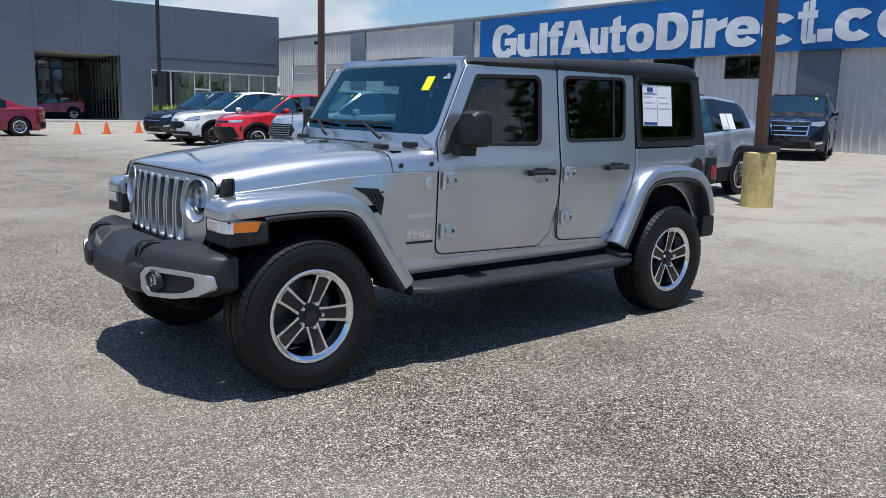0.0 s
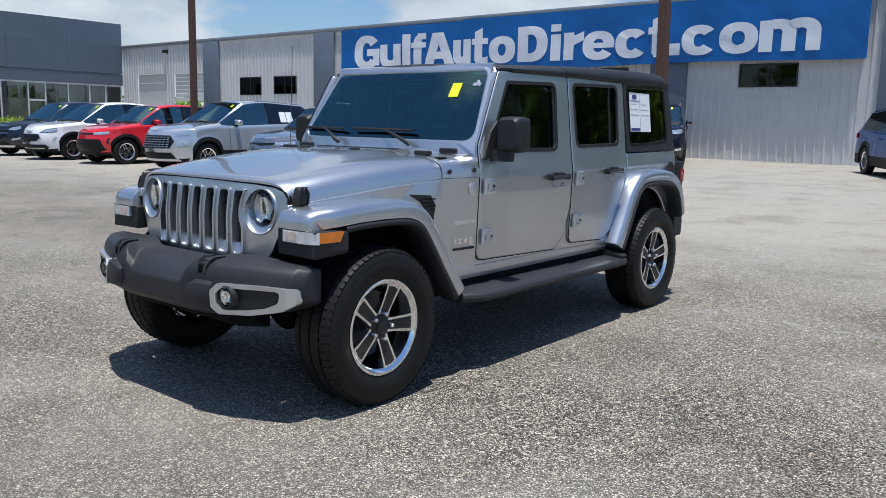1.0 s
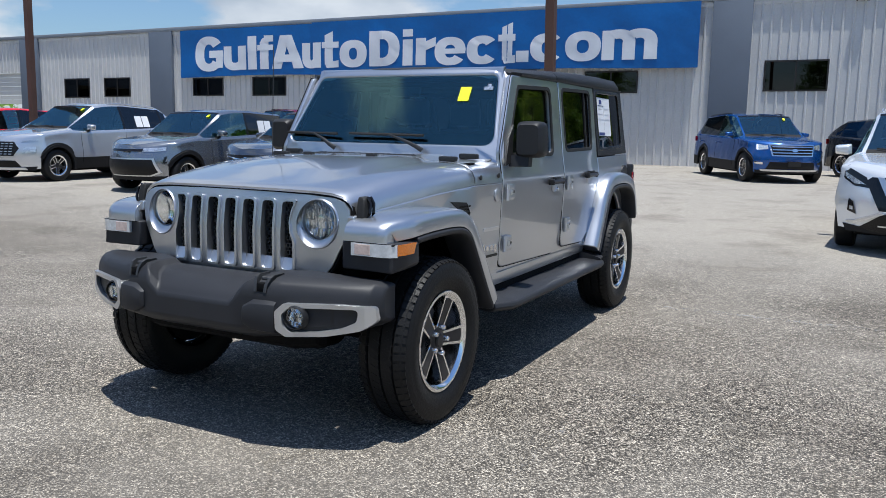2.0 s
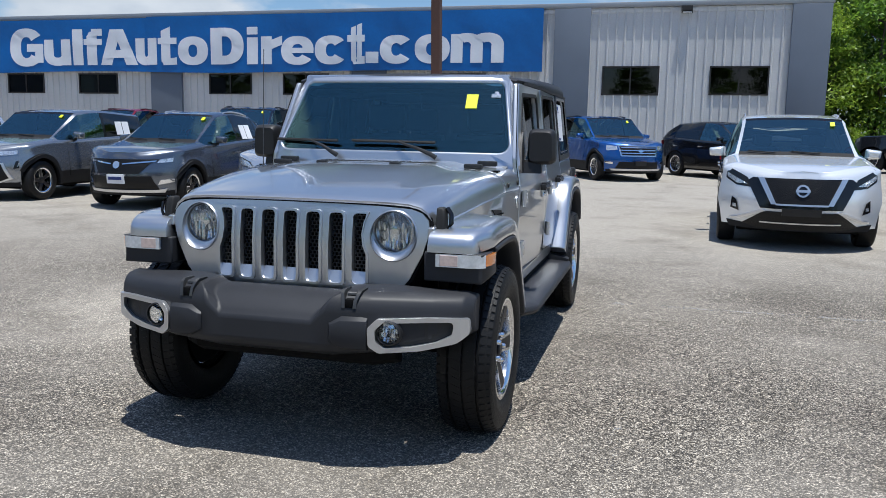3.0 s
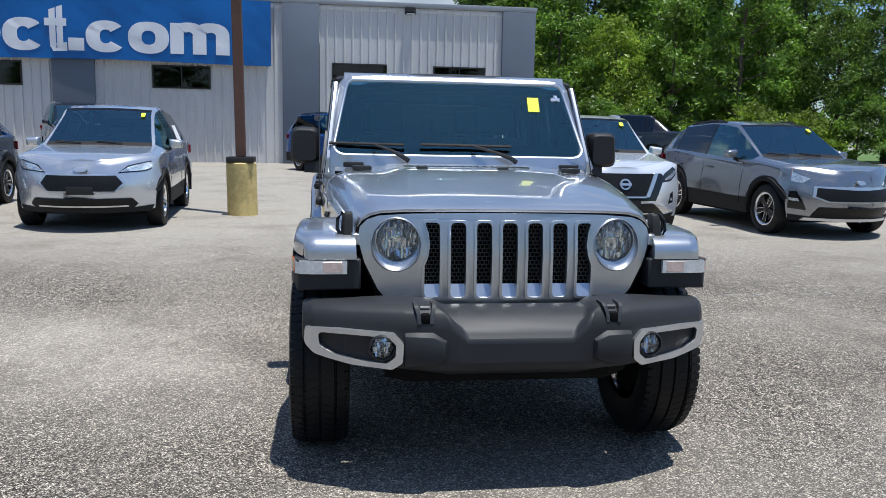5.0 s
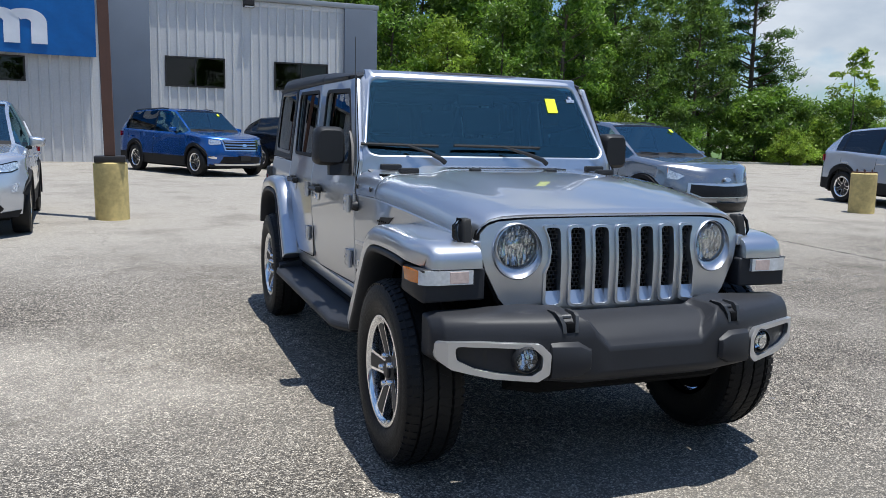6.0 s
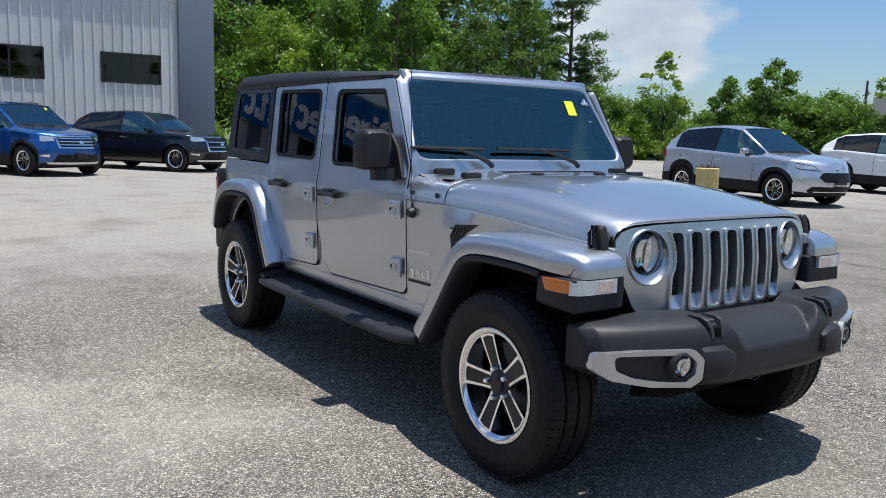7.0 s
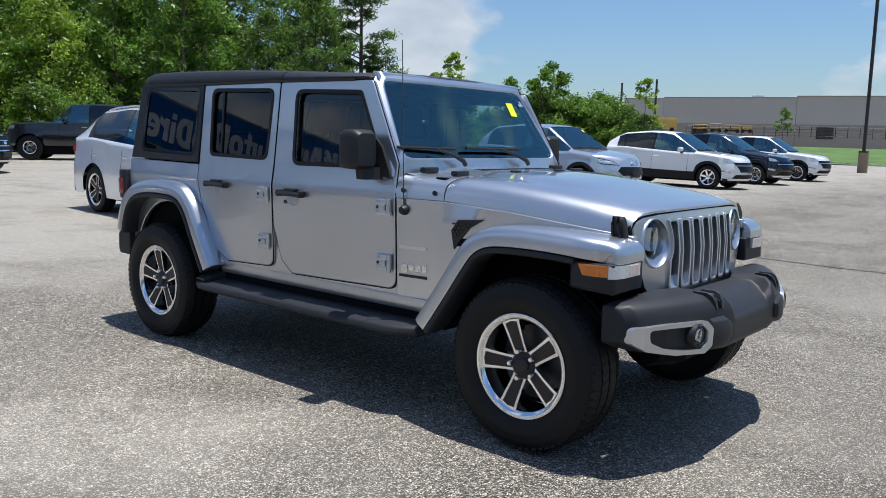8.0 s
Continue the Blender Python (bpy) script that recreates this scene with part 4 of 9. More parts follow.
# ---- the silver four-door off-road car ----
M_dash_top = mat("dark_grey_soft_dashboard", (0.15, 0.156, 0.165), 0.6, 0, 0.2, 3, 120, 0.15)
def side_x(y, z):
    """Half width of the body at a height."""
    if z < 0.65:
        x = 0.758 + (z - 0.5) / 0.15 * 0.014
    elif z < 1.09:
        x = 0.772 + (z - 0.65) / 0.44 * 0.014
    elif z < 1.2:
        x = 0.786 - (z - 1.09) / 0.11 * 0.018
    else:
        x = 0.768 - (z - 1.2) * 0.118
    x += 0.007 - 0.011 * (y - 2.05) ** 2 if y > 0.87 else -0.0083 * max(y + 0.4, 0) / 1.27
    if y < 0.87:
        x -= 0.150 * (min((0.87 - y) / 1.29, 1.0)) ** 1.25
    return x


def build_suv():
    car = empty("off_road_car", pose(-0.012, 0, 0))
    tagged(car, "silver four-door off-road car with a black hardtop, parked", "car")
    ZC = [("v", z) for z in (0.65, 0.8, 0.95, 1.06, 1.09, 1.12, 1.2, 1.35, 1.5)]

    def side_panel(name, outer, holes, s, material, label="", off=0.0, th=0.03, bev=0.006, parent=None, cuts=ZC):
        bm = sheet(outer, holes, lambda u, v: (s * (side_x(u, v) + off), u, v), th, cuts, lambda u, v: (-s, 0, 0))
        ob = part(name, bm, material, parent or car, label, angle=28)
        return bevelled(ob, bev, 2, 50) if bev else ob

    def pane(outer, s, material, off, parent):
        """A side window, bulging a little outwards."""
        us, vs_ = [p[0] for p in outer], [p[1] for p in outer]
        uc, vc = (min(us) + max(us)) / 2, (min(vs_) + max(vs_)) / 2
        cuts = [("u", uc + 0.05 * k) for k in range(-6, 7)] + [("v", vc + 0.05 * k) for k in range(-4, 5)]
        def place(u, v):
            flat = 0.768 - (v - 1.2) * 0.118 + (side_x(uc, 1.4) - (0.768 - 0.2 * 0.118))
            return (s * (flat + off - 0.034 * ((u - uc) ** 2 + 0.8 * (v - vc) ** 2)), u, v)
        return part("window_glass", facing(sheet(outer, [], place, 0.0, cuts), lambda c: Vector((s, 0, 0))), material, parent, fix=False)
    f_win = rounded([(0.965, 1.226), (1.690, 1.222), (1.712, 1.638), (1.183, 1.622)], [0.03, 0.05, 0.05, 0.04])
    r_win = rounded([(1.934, 1.240), (2.520, 1.250), (2.545, 1.662), (1.920, 1.648)], 0.05)
    q_win = rounded([(2.708, 1.245), (3.375, 1.262), (3.345, 1.682), (2.688, 1.668)], 0.05)
    f_door = rounded([(0.873, 0.60), (1.70, 0.582), (1.792, 0.66), (1.856, 0.86), (1.858, 1.690), (1.110, 1.682), (0.873, 1.25)], [0.06, 0.06, 0.1, 0.1, 0.02, 0.03, 0.03])
    r_door = rounded([(1.872, 0.605), (2.33, 0.588), (2.46, 0.65), (2.602, 0.95), (2.636, 1.10), (2.640, 1.690), (1.870, 1.690)], [0.06, 0.06, 0.06, 0.06, 0.05, 0.01, 0.01])
    arch = [(3.008 + 0.475 * math.cos(radians(a)), 0.42 + 0.50 * math.sin(radians(a))) for a in range(22, 160, 8)]
    quarter = [(2.650, 1.186), (2.648, 1.10), (2.614, 0.95), (2.472, 0.64), (2.40, 0.585), (2.40, 0.56), (2.55, 0.56)] + arch[::-1] + [(3.47, 0.58), (3.532, 0.60), (3.532, 1.198)]
    cowl = [(0.600, 0.56), (0.862, 0.565), (0.862, 1.079), (0.57, 1.077), (0.2, 1.05), (-0.40, 0.985), (-0.40, 0.94), (0.30, 0.94), (0.43, 0.80)]
    hard = [(2.650, 1.194), (3.524, 1.206), (3.45, 1.705), (2.650, 1.695)]

    for s in (1, -1):
        side_panel("cowl_side", cowl, [], s, M_silver, cuts=ZC + [("u", v) for v in (-0.2, 0, 0.2, 0.4, 0.6, 0.75)])
        # front door
        d = side_panel("front_door", f_door, [f_win], s, M_silver)
        g = pane(f_win, s, G_front, off=-0.014, parent=d)
        side_panel("window_seal", rounded([(0.956, 1.217), (1.697, 1.213), (1.720, 1.647), (1.177, 1.631)], [0.03, 0.06, 0.06, 0.04]), [rounded([(0.983, 1.240), (1.678, 1.236), (1.698, 1.624), (1.19, 1.608)], [0.03, 0.045, 0.045, 0.04])], s, M_rubber, off=0.003, th=0.012, bev=0.002, parent=d)
        # rear door
        d2 = side_panel("rear_door", r_door, [r_win], s, M_silver)
        pane(r_win, s, G_dark, off=-0.014, parent=d2)
        side_panel("window_seal", rounded([(1.926, 1.232), (2.528, 1.242), (2.554, 1.670), (1.912, 1.656)], 0.055), [rounded([(1.948, 1.254), (2.508, 1.264), (2.531, 1.648), (1.934, 1.634)], 0.045)], s, M_rubber, off=0.003, th=0.012, bev=0.002, parent=d2)
        side_panel("window_bar", [(2.405, 1.245), (2.423, 1.245), (2.441, 1.66), (2.423, 1.66)], [], s, M_black_plastic, off=-0.006, th=0.01, bev=0, parent=d2)
        # dark gaps round the doors
        for dd_, line in ((d, f_door), (d2, r_door)):
            cu, cv = (min(p[0] for p in line) + max(p[0] for p in line)) / 2, (min(p[1] for p in line) + max(p[1] for p in line)) / 2
            wu, wv = max(p[0] for p in line) - cu, max(p[1] for p in line) - cv
            grown = [(cu + (u - cu) * (1 + 0.004 / wu), cv + (v - cv) * (1 + 0.004 / wv)) for u, v in line]
            inner_ = [(cu + (u - cu) * (1 - 0.012 / wu), cv + (v - cv) * (1 - 0.012 / wv)) for u, v in line]
            side_panel("door_gap", grown, [inner_], s, M_under, off=-0.0045, th=0.004, bev=0, parent=dd_)
        # rear quarter and the hardtop's side
        side_panel("quarter_panel", quarter, [], s, M_silver)
        ht = side_panel("hardtop_side", hard, [q_win], s, M_black_top, "black grained hardtop side", off=0.004)
        pane(q_win, s, G_dark, off=-0.006, parent=ht)
        side_panel("window_seal", rounded([(2.696, 1.233), (3.389, 1.250), (3.357, 1.694), (2.676, 1.680)], 0.06), [rounded([(2.720, 1.257), (3.361, 1.274), (3.333, 1.670), (2.700, 1.656)], 0.045)], s, M_gloss_black, off=0.006, th=0.012, bev=0.002, parent=ht)
        side_panel("body_side", [(0.80, 0.562), (2.60, 0.562), (2.60, 0.92), (0.80, 0.92)], [], s, M_silver, off=-0.007, th=0.012, bev=0)
        # sill, liner behind the seams
        part("sill", loft([[Vector((s * x, y, z)) for x, z in ((0.70, 0.50), (0.752, 0.505), (0.762, 0.53), (0.757, 0.572), (0.70, 0.572))] for y in (0.60, 1.2, 1.8, 2.42)]), M_silver, car)
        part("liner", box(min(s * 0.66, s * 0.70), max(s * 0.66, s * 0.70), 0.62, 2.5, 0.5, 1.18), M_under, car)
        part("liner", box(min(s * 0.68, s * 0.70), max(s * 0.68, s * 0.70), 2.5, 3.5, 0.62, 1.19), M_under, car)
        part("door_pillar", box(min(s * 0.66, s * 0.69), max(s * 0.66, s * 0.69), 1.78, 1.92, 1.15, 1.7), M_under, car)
        # door handles
        for thing, y, z in ((d, 1.673, 1.052), (d2, 2.406, 1.068)):
            bm = bmesh.new()
            add_loft(bm, [[Vector((s * (side_x(y, z) + dx), y + dy, z + dz)) for dx, dz in ((0.012, -0.012), (0.03, -0.014), (0.042, 0), (0.03, 0.014), (0.012, 0.012))] for dy in (-0.105, -0.085, 0.0, 0.085, 0.105)])
            for dy in (-0.095, 0.095):
                add_box(bm, min(s * side_x(y, z), s * (side_x(y, z) + 0.035)), max(s * side_x(y, z), s * (side_x(y, z) + 0.035)), y + dy - 0.016, y + dy + 0.016, z - 0.018, z + 0.018, 0.004)
            add_box(bm, min(s * side_x(y, z), s * (side_x(y, z) + 0.03)), max(s * side_x(y, z), s * (side_x(y, z) + 0.03)), y - 0.045, y + 0.045, z + 0.008, z + 0.03, 0.006)
            part("handle", bm, M_black_plastic, thing, "black pull handle")
            ring = lathe([(0.0, 0.001), (0.042, 0.001), (0.046, 0.004), (0.05, 0.0)], Matrix.Translation((s * side_x(y, z), y, z - 0.02)) @ Matrix.Rotation(radians(90 * s), 4, "Y"), 24)
            part("handle_cup", ring, M_silver, thing)
            if thing is d:
                part("lock", lathe([(0, 0.008), (0.011, 0.008), (0.014, 0.0)], Matrix.Translation((s * side_x(y, z), y + 0.055, z - 0.05)) @ Matrix.Rotation(radians(90 * s), 4, "Y"), 16), M_chrome, thing, "chrome lock cylinder")
        # exposed hinges
        for thing, y, z in ((d, 0.905, 0.735), (d, 0.905, 1.025), (d2, 1.892, 0.755), (d2, 1.892, 1.035)):
            x0 = side_x(y, z)
            bm = bmesh.new()
            add_box(bm, min(s * x0, s * (x0 + 0.026)), max(s * x0, s * (x0 + 0.026)), y + 0.006, y + 0.086, z - 0.044, z - 0.010, 0.009)
            add_box(bm, min(s * x0, s * (x0 + 0.026)), max(s * x0, s * (x0 + 0.026)), y + 0.006, y + 0.086, z + 0.010, z + 0.044, 0.009)
            add_box(bm, min(s * x0, s * (x0 + 0.031)), max(s * x0, s * (x0 + 0.031)), y + 0.012, y + 0.05, z - 0.016, z + 0.016, 0.005)
            h = part("hinge", bm, M_silver, thing)
            part("hinge_pin", lathe([(0, -0.046), (0.013, -0.046), (0.013, 0.046), (0, 0.046)], pose(s * (x0 + 0.020), y - 0.008, z), 12), M_silver, thing)
            part("bolt", lathe([(0.008, 0), (0.008, 0.006), (0, 0.007)], Matrix.Translation((s * (x0 + 0.0205), y + 0.07, z)) @ Matrix.Rotation(radians(90 * s), 4, "Y"), 6), M_steel, h)
        # wing mirror
        hx = []
        for y, k in ((0.985, 0.80), (1.01, 0.97), (1.05, 1.0), (1.10, 0.98), (1.112, 0.93)):
            ring = rounded([(0.785, 1.212), (0.950, 1.218), (0.942, 1.420), (0.790, 1.420)], 0.04, 4)
            cx, cz = 0.866, 1.316
            hx.append([Vector((s * (cx + (x - cx) * k), y, cz + (z - cz) * k)) for x, z in ring])
        mi = part("mirror", loft(hx), M_black_plastic, car, "black wing mirror housing", angle=50)
        part("mirror_glass", box(min(s * 0.80, s * 0.932), max(s * 0.80, s * 0.932), 1.110, 1.1165, 1.232, 1.405), M_chrome, mi)
        arm = [[Vector((s * x, y, z)) for y, z in ((0.965 + k, 1.165), (1.045 + k * 0.3, 1.165), (1.055 + k * 0.3, 1.222), (0.975 + k, 1.228))] for x, k in ((0.745, 0.0), (0.80, 0.02), (0.87, 0.04))]
        part("mirror_arm", loft(arm), M_black_plastic, mi)
        part("mirror_foot", sheet([(0.90, 1.17), (0.995, 1.19), (1.06, 1.40), (0.985, 1.33)], [], lambda u, v: (s * (side_x(u, v) + 0.012), u, v), 0.02, [], lambda u, v: (-s, 0, 0)), M_black_plastic, mi)
        # roof rail gutter
        part("drip_rail", loft([[Vector((s * (side_x(y, 1.69) + dx), y, zz + dz)) for dx, dz in ((-0.03, 0), (0.006, 0), (0.01, 0.012), (-0.03, 0.014))] for y, zz in ((1.24, 1.683), (2.0, 1.69), (2.65, 1.693), (3.45, 1.703))]), M_black_plastic, car)

    # roof in two parts
    def roof_row(y, zt, zg, w=0.0):
        k = 0.008 + 0.011 * (y - 2.05) ** 2
        prof = ((0.722 - k, zg), (0.727 - k, zg + 0.02), (0.722 - k, (zg + zt) / 2), (0.700 - k, zt - 0.012), (0.64 - k, zt + 0.002), (0.45, zt + 0.012), (0.2, zt + 0.018), (0, zt + 0.02))
        right = [Vector((x - w, y, z)) for x, z in prof]
        return right + [Vector((-v.x, v.y, v.z)) for v in right[-2::-1]]
    rf = loft([roof_row(1.150, 1.712, 1.680, 0.02), roof_row(1.18, 1.724, 1.682, 0.006), roof_row(1.5, 1.738, 1.688), roof_row(1.845, 1.758, 1.692)])
    part("roof_panel", rf, M_black_top, car, "black grained removable roof panel", angle=50)
    rr = loft([roof_row(1.853, 1.759, 1.692), roof_row(2.4, 1.782, 1.694), roof_row(3.0, 1.796, 1.700), roof_row(3.34, 1.798, 1.704), roof_row(3.43, 1.782, 1.704, 0.01), roof_row(3.465, 1.74, 1.70, 0.03)])
    part("roof_panel", rr, M_black_top, car, "black grained rear hardtop", angle=50)
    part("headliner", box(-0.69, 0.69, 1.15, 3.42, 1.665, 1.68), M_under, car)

    # windscreen frame and glass
    def ws(u, v):
        w = min(max(v, 1.285), 1.69)
        y = 0.828 + (w - 1.262) * 0.62 + 0.03 * (u / 0.7) ** 2
        y += 0.25 * min(v - 1.285, 0) + 1.0 * max(v - 1.69, 0)          # upright foot, rounded header
        y += 0.55 * max(abs(u) - (0.708 - (w - 1.285) * 0.216), 0)      # the posts turn back
        return (u, y, v)
    n_in = lambda u, v: (0, 0.85, -0.5)
    frame_out = rounded([(-0.772, 1.185), (0.772, 1.185), (0.668, 1.728), (-0.668, 1.728)], [0.02, 0.02, 0.085, 0.085], 6)
    glass_out = rounded([(-0.705, 1.285), (0.705, 1.285), (0.618, 1.688), (-0.618, 1.688)], 0.055, 5)
    UC = [("u", x) for x in (-0.6, -0.4, -0.2, 0, 0.2, 0.4, 0.6)]
    fr = part("windscreen_frame", sheet(frame_out, [glass_out], ws, 0.05, UC, n_in), M_silver, car)
    bevelled(fr, 0.020, 4, 50)
    glass_in = rounded([(-0.672, 1.352), (0.672, 1.352), (0.598, 1.655), (-0.598, 1.655)], 0.05, 5)
    wsg = part("windscreen", facing(sheet(glass_out, [], lambda u, v: tuple(Vector(ws(u, v)) + Vector((0, 0.010, -0.006))), 0.0, UC + [("v", z) for z in (1.35, 1.42, 1.5, 1.58, 1.64)]), lambda c: Vector((0, -1, 0.5))), G_screen, car, fix=False)
    part("black_border", sheet(rounded([(-0.703, 1.287), (0.703, 1.287), (0.616, 1.686), (-0.616, 1.686)], 0.055, 5), [glass_in], lambda u, v: tuple(Vector(ws(u, v)) + Vector((0, 0.017, -0.010))), 0.002, UC, n_in), M_gloss_black, wsg, "black border of the windscreen")
    # the header closes the gap to the roof
    part("header", loft([[Vector((x, y, z)) for y, z in ((1.120, 1.665), (1.142, 1.726), (1.168, 1.735), (1.185, 1.70))] for x in (-0.645, -0.3, 0.3, 0.645)]), M_silver, car)
    for s in (1, -1):
        # A-pillar return between frame and door
        rows = []
        for v in (1.19, 1.35, 1.5, 1.65, 1.70):
            e = 0.772 - (v - 1.185) / 0.56 * 0.1
            p = Vector(ws(e - 0.030, v))
            q = Vector((side_x(p.y + 0.05, v) - 0.008, p.y + 0.075, v))
            rows.append([Vector((s * p.x, p.y + 0.006, p.z)), Vector((s * q.x, q.y, q.z)), Vector((s * (q.x - 0.04), q.y, q.z)), Vector((s * (p.x - 0.04), p.y + 0.03, p.z))])
        part("pillar", loft(rows), M_silver, car)
        # frame hinges on the cowl
        part("frame_hinge", box(s * 0.60 - 0.055, s * 0.60 + 0.055, 0.775, 0.815, 1.205, 1.235, 0.008), M_black_plastic, car)

    # bonnet
    def hood_row(y, dy=0.0):
        t = (y + 0.40) / 0.965
        zs = 0.992 + 0.088 * t
        w = side_x(y, 1.05) - 0.004 - (0.012 if y < -0.35 else 0)
        zc = 1.100 + (1.202 - 1.100) * (1 - (1 - max(min(t, 1), 0)) ** 1.8)
        d = zc - zs
        prof = ((w, zs), (w - 0.004, zs + 0.30 * d), (w - 0.018, zs + 0.56 * d), (w - 0.05, zs + 0.78 * d), (w - 0.10, zs + 0.90 * d), (w * 0.70, zs + 0.955 * d), (w * 0.62, zs + 0.965 * d), (w * 0.52, zs + 0.975 * d), (w * 0.3, zs + 0.992 * d), (0, zs + d))
        rise = 0.016 * smooth(-0.15, 0.2, y)
        right = []
        for x, z in prof:
            z += rise * smooth(0.62, 0.52, x / w) if x / w < 0.62 else 0
            right.append(Vector((x, y + dy + 0.05 * (x / w) ** 2 * (1 - t), z)))
        return right + [Vector((-v.x, v.y, v.z)) for v in right[-2::-1]]
    ys = [-0.425, -0.40, -0.36, -0.3, -0.2, -0.05, 0.1, 0.25, 0.4, 0.5, 0.555, 0.562]
    rows = [hood_row(y) for y in ys]
    for v in rows[0]:
        v.z -= 0.010
        v.y += 0.002
    for v in rows[-1]:
        v.z -= 0.006
    hood = part("bonnet", loft(rows, closed=False, caps=False), M_silver, car, angle=60)
    so = hood.modifiers.new("thick", "SOLIDIFY"); so.thickness, so.offset = 0.012, -1
    # cowl top between bonnet and windscreen
    def cowl_row(y):
        r = hood_row(0.5625)
        k = (y - 0.57) / 0.29
        f = (side_x(y, 1.05) - 0.003) / (side_x(0.5625, 1.05) - 0.004)
        return [Vector((v.x * f, y, v.z + 0.012 * k * smooth(1.08, 1.16, v.z))) for v in r]
    cw = part("cowl_top", loft([cowl_row(y) for y in (0.567, 0.65, 0.75, 0.85, 0.88)], closed=False, caps=False), M_silver, car, angle=60)
    so = cw.modifiers.new("thick", "SOLIDIFY"); so.thickness, so.offset = 0.012, -1
    part("cowl_grille", box(-0.34, 0.34, 0.645, 0.715, 1.20, 1.2228, 0.003), M_black_plastic, car)
    for k in range(16):
        x = -0.30 + 0.04 * k
        part("cowl_slat", box(x - 0.004, x + 0.004, 0.65, 0.71, 1.2225, 1.2245), M_black_plastic, car)
    for x in (-0.26, 0.16):
        part("washer_nozzle", box(x - 0.028, x + 0.028, 0.47, 0.51, 1.205, 1.226, 0.006), M_black_plastic, car)
    for x in (-0.56, 0.56):
        part("bonnet_bumper", box(x - 0.05, x + 0.05, 0.60, 0.645, 1.196, 1.222, 0.008), M_black_plastic, car)
    # wipers
    for x0, x1, zz in ((0.30, -0.18, 1.33), (-0.30, -0.68, 1.33)):
        base = Vector((x0, 0.80, 1.245))
        tip = Vector(ws((x0 + x1) / 2, zz)) + Vector((0, -0.035, 0.0))
        wm = part("wiper_arm", tube([base, base + Vector((-0.03, -0.01, 0.02)), base.lerp(tip, 0.5) + Vector((0, -0.01, 0.01)), tip], [0.014, 0.013, 0.009, 0.006], 8), M_black_plastic, car)
        a, b = Vector(ws(x0 - 0.02, 1.325)), Vector(ws(x1 - 0.05, 1.33))
        part("wiper_blade", tube([p + Vector((0, -0.018, 0.004)) for p in (a, a.lerp(b, 0.33), a.lerp(b, 0.66), b)], 0.009, 6), M_rubber, wm)

    # grille with seven slots
    SL = [k * 0.1052 for k in range(-3, 4)]
    def gy(u, v):
        return (u, -0.452 + 0.055 * (u / 0.6) ** 2 + (0.0 if v < 0.90 else 0.20 * (v - 0.90) ** 1.2), v)
    right = [(0.47, 0.692), (0.53, 0.76), (0.585, 0.87), (0.612, 0.965), (0.604, 1.012), (0.575, 1.042), (0.53, 1.058), (0.40, 1.068), (0.2, 1.073)]
    outer = [(0, 0.692)] + right + [(0, 1.074)] + [(-x, z) for x, z in right[::-1]]
    holes = []
    for c in SL:
        holes.append(rounded([(c - 0.0345, 0.730), (c + 0.0345, 0.730), (c + 0.0345, 1.040), (c - 0.0345, 1.040)], 0.022, 4))
    # the two outer slots give way to the lamps
    for i, sg in ((0, -1), (6, 1)):
        c = SL[i] * sg
        pts = [(c - 0.0345, 0.730), (c + 0.0345, 0.730), (c + 0.0345, 0.86), (c + 0.018, 0.90), (c + 0.010, 0.95), (c + 0.018, 1.0), (c + 0.0345, 1.04), (c - 0.0345, 1.040)]
        h_ = rounded(pts, [0.02, 0.02, 0.02, 0.03, 0.03, 0.03, 0.01, 0.02], 3)
        holes[i] = [(sg * x, z) for x, z in h_]
    for sg in (1, -1):
        holes.append([(sg * 0.460 + 0.099 * math.cos(radians(a)), 0.945 + 0.107 * math.sin(radians(a))) for a in range(0, 360, 8)])
    grille = part("grille", sheet(outer, holes, gy, 0.05, [("v", z) for z in (0.8, 0.9, 0.93, 0.97, 1.0, 1.04)], lambda u, v: (0, 1, 0)), M_silver, car)
    bevelled(grille, 0.007, 3, 50)
    part("grille_back", box(-0.356, 0.356, -0.375, -0.365, 0.70, 1.06), M_under, grille)
    # dark gap round the grille panel
    seam_o = [(x * 1.020, 0.885 + (z - 0.885) * (1.075 if z > 0.9 else 1.04)) for x, z in outer]
    seam_i = [(x * 0.997, 0.885 + (z - 0.885) * 0.995) for x, z in outer]
    part("grille_seam", sheet(seam_o, [seam_i], lambda u, v: tuple(Vector(gy(u, v)) + Vector((0, 0.008, 0))), 0.02, [("v", z) for z in (0.8, 0.9, 0.93, 0.97, 1.0, 1.04)], lambda u, v: (0, 1, 0)), M_under, grille, "dark gap round the grille panel")
    for i, c in enumerate(SL):
        ring_o = [(c + (x - c) * 1.22, 0.885 + (z - 0.885) * 1.042) for x, z in holes[i]]
        cz = 0.885
        ring_i = [(c + (x - c) * 0.88, cz + (z - cz) * 0.97) for x, z in holes[i]]
        sr = part("slot_ring", sheet(ring_o, [ring_i], lambda u, v: tuple(Vector(gy(u, v)) + Vector((0, -0.011, 0))), 0.03, [("v", z) for z in (0.8, 0.9, 0.93, 0.97, 1.0, 1.04)], lambda u, v: (0, 1, 0)), M_silver, grille, "satin silver slot surround")
        part("slot_foot", loft([[Vector((x, y_, z_)) for y_, z_ in ((-0.447, 0.731), (-0.424, 0.785), (-0.418, 0.731))] for x in (c - 0.0325, c + 0.0325)]), M_silver, grille, "bright sloping foot of the slot")
        bevelled(sr, 0.0035, 2, 50)
        # honeycomb mesh insert
        bm = bmesh.new()
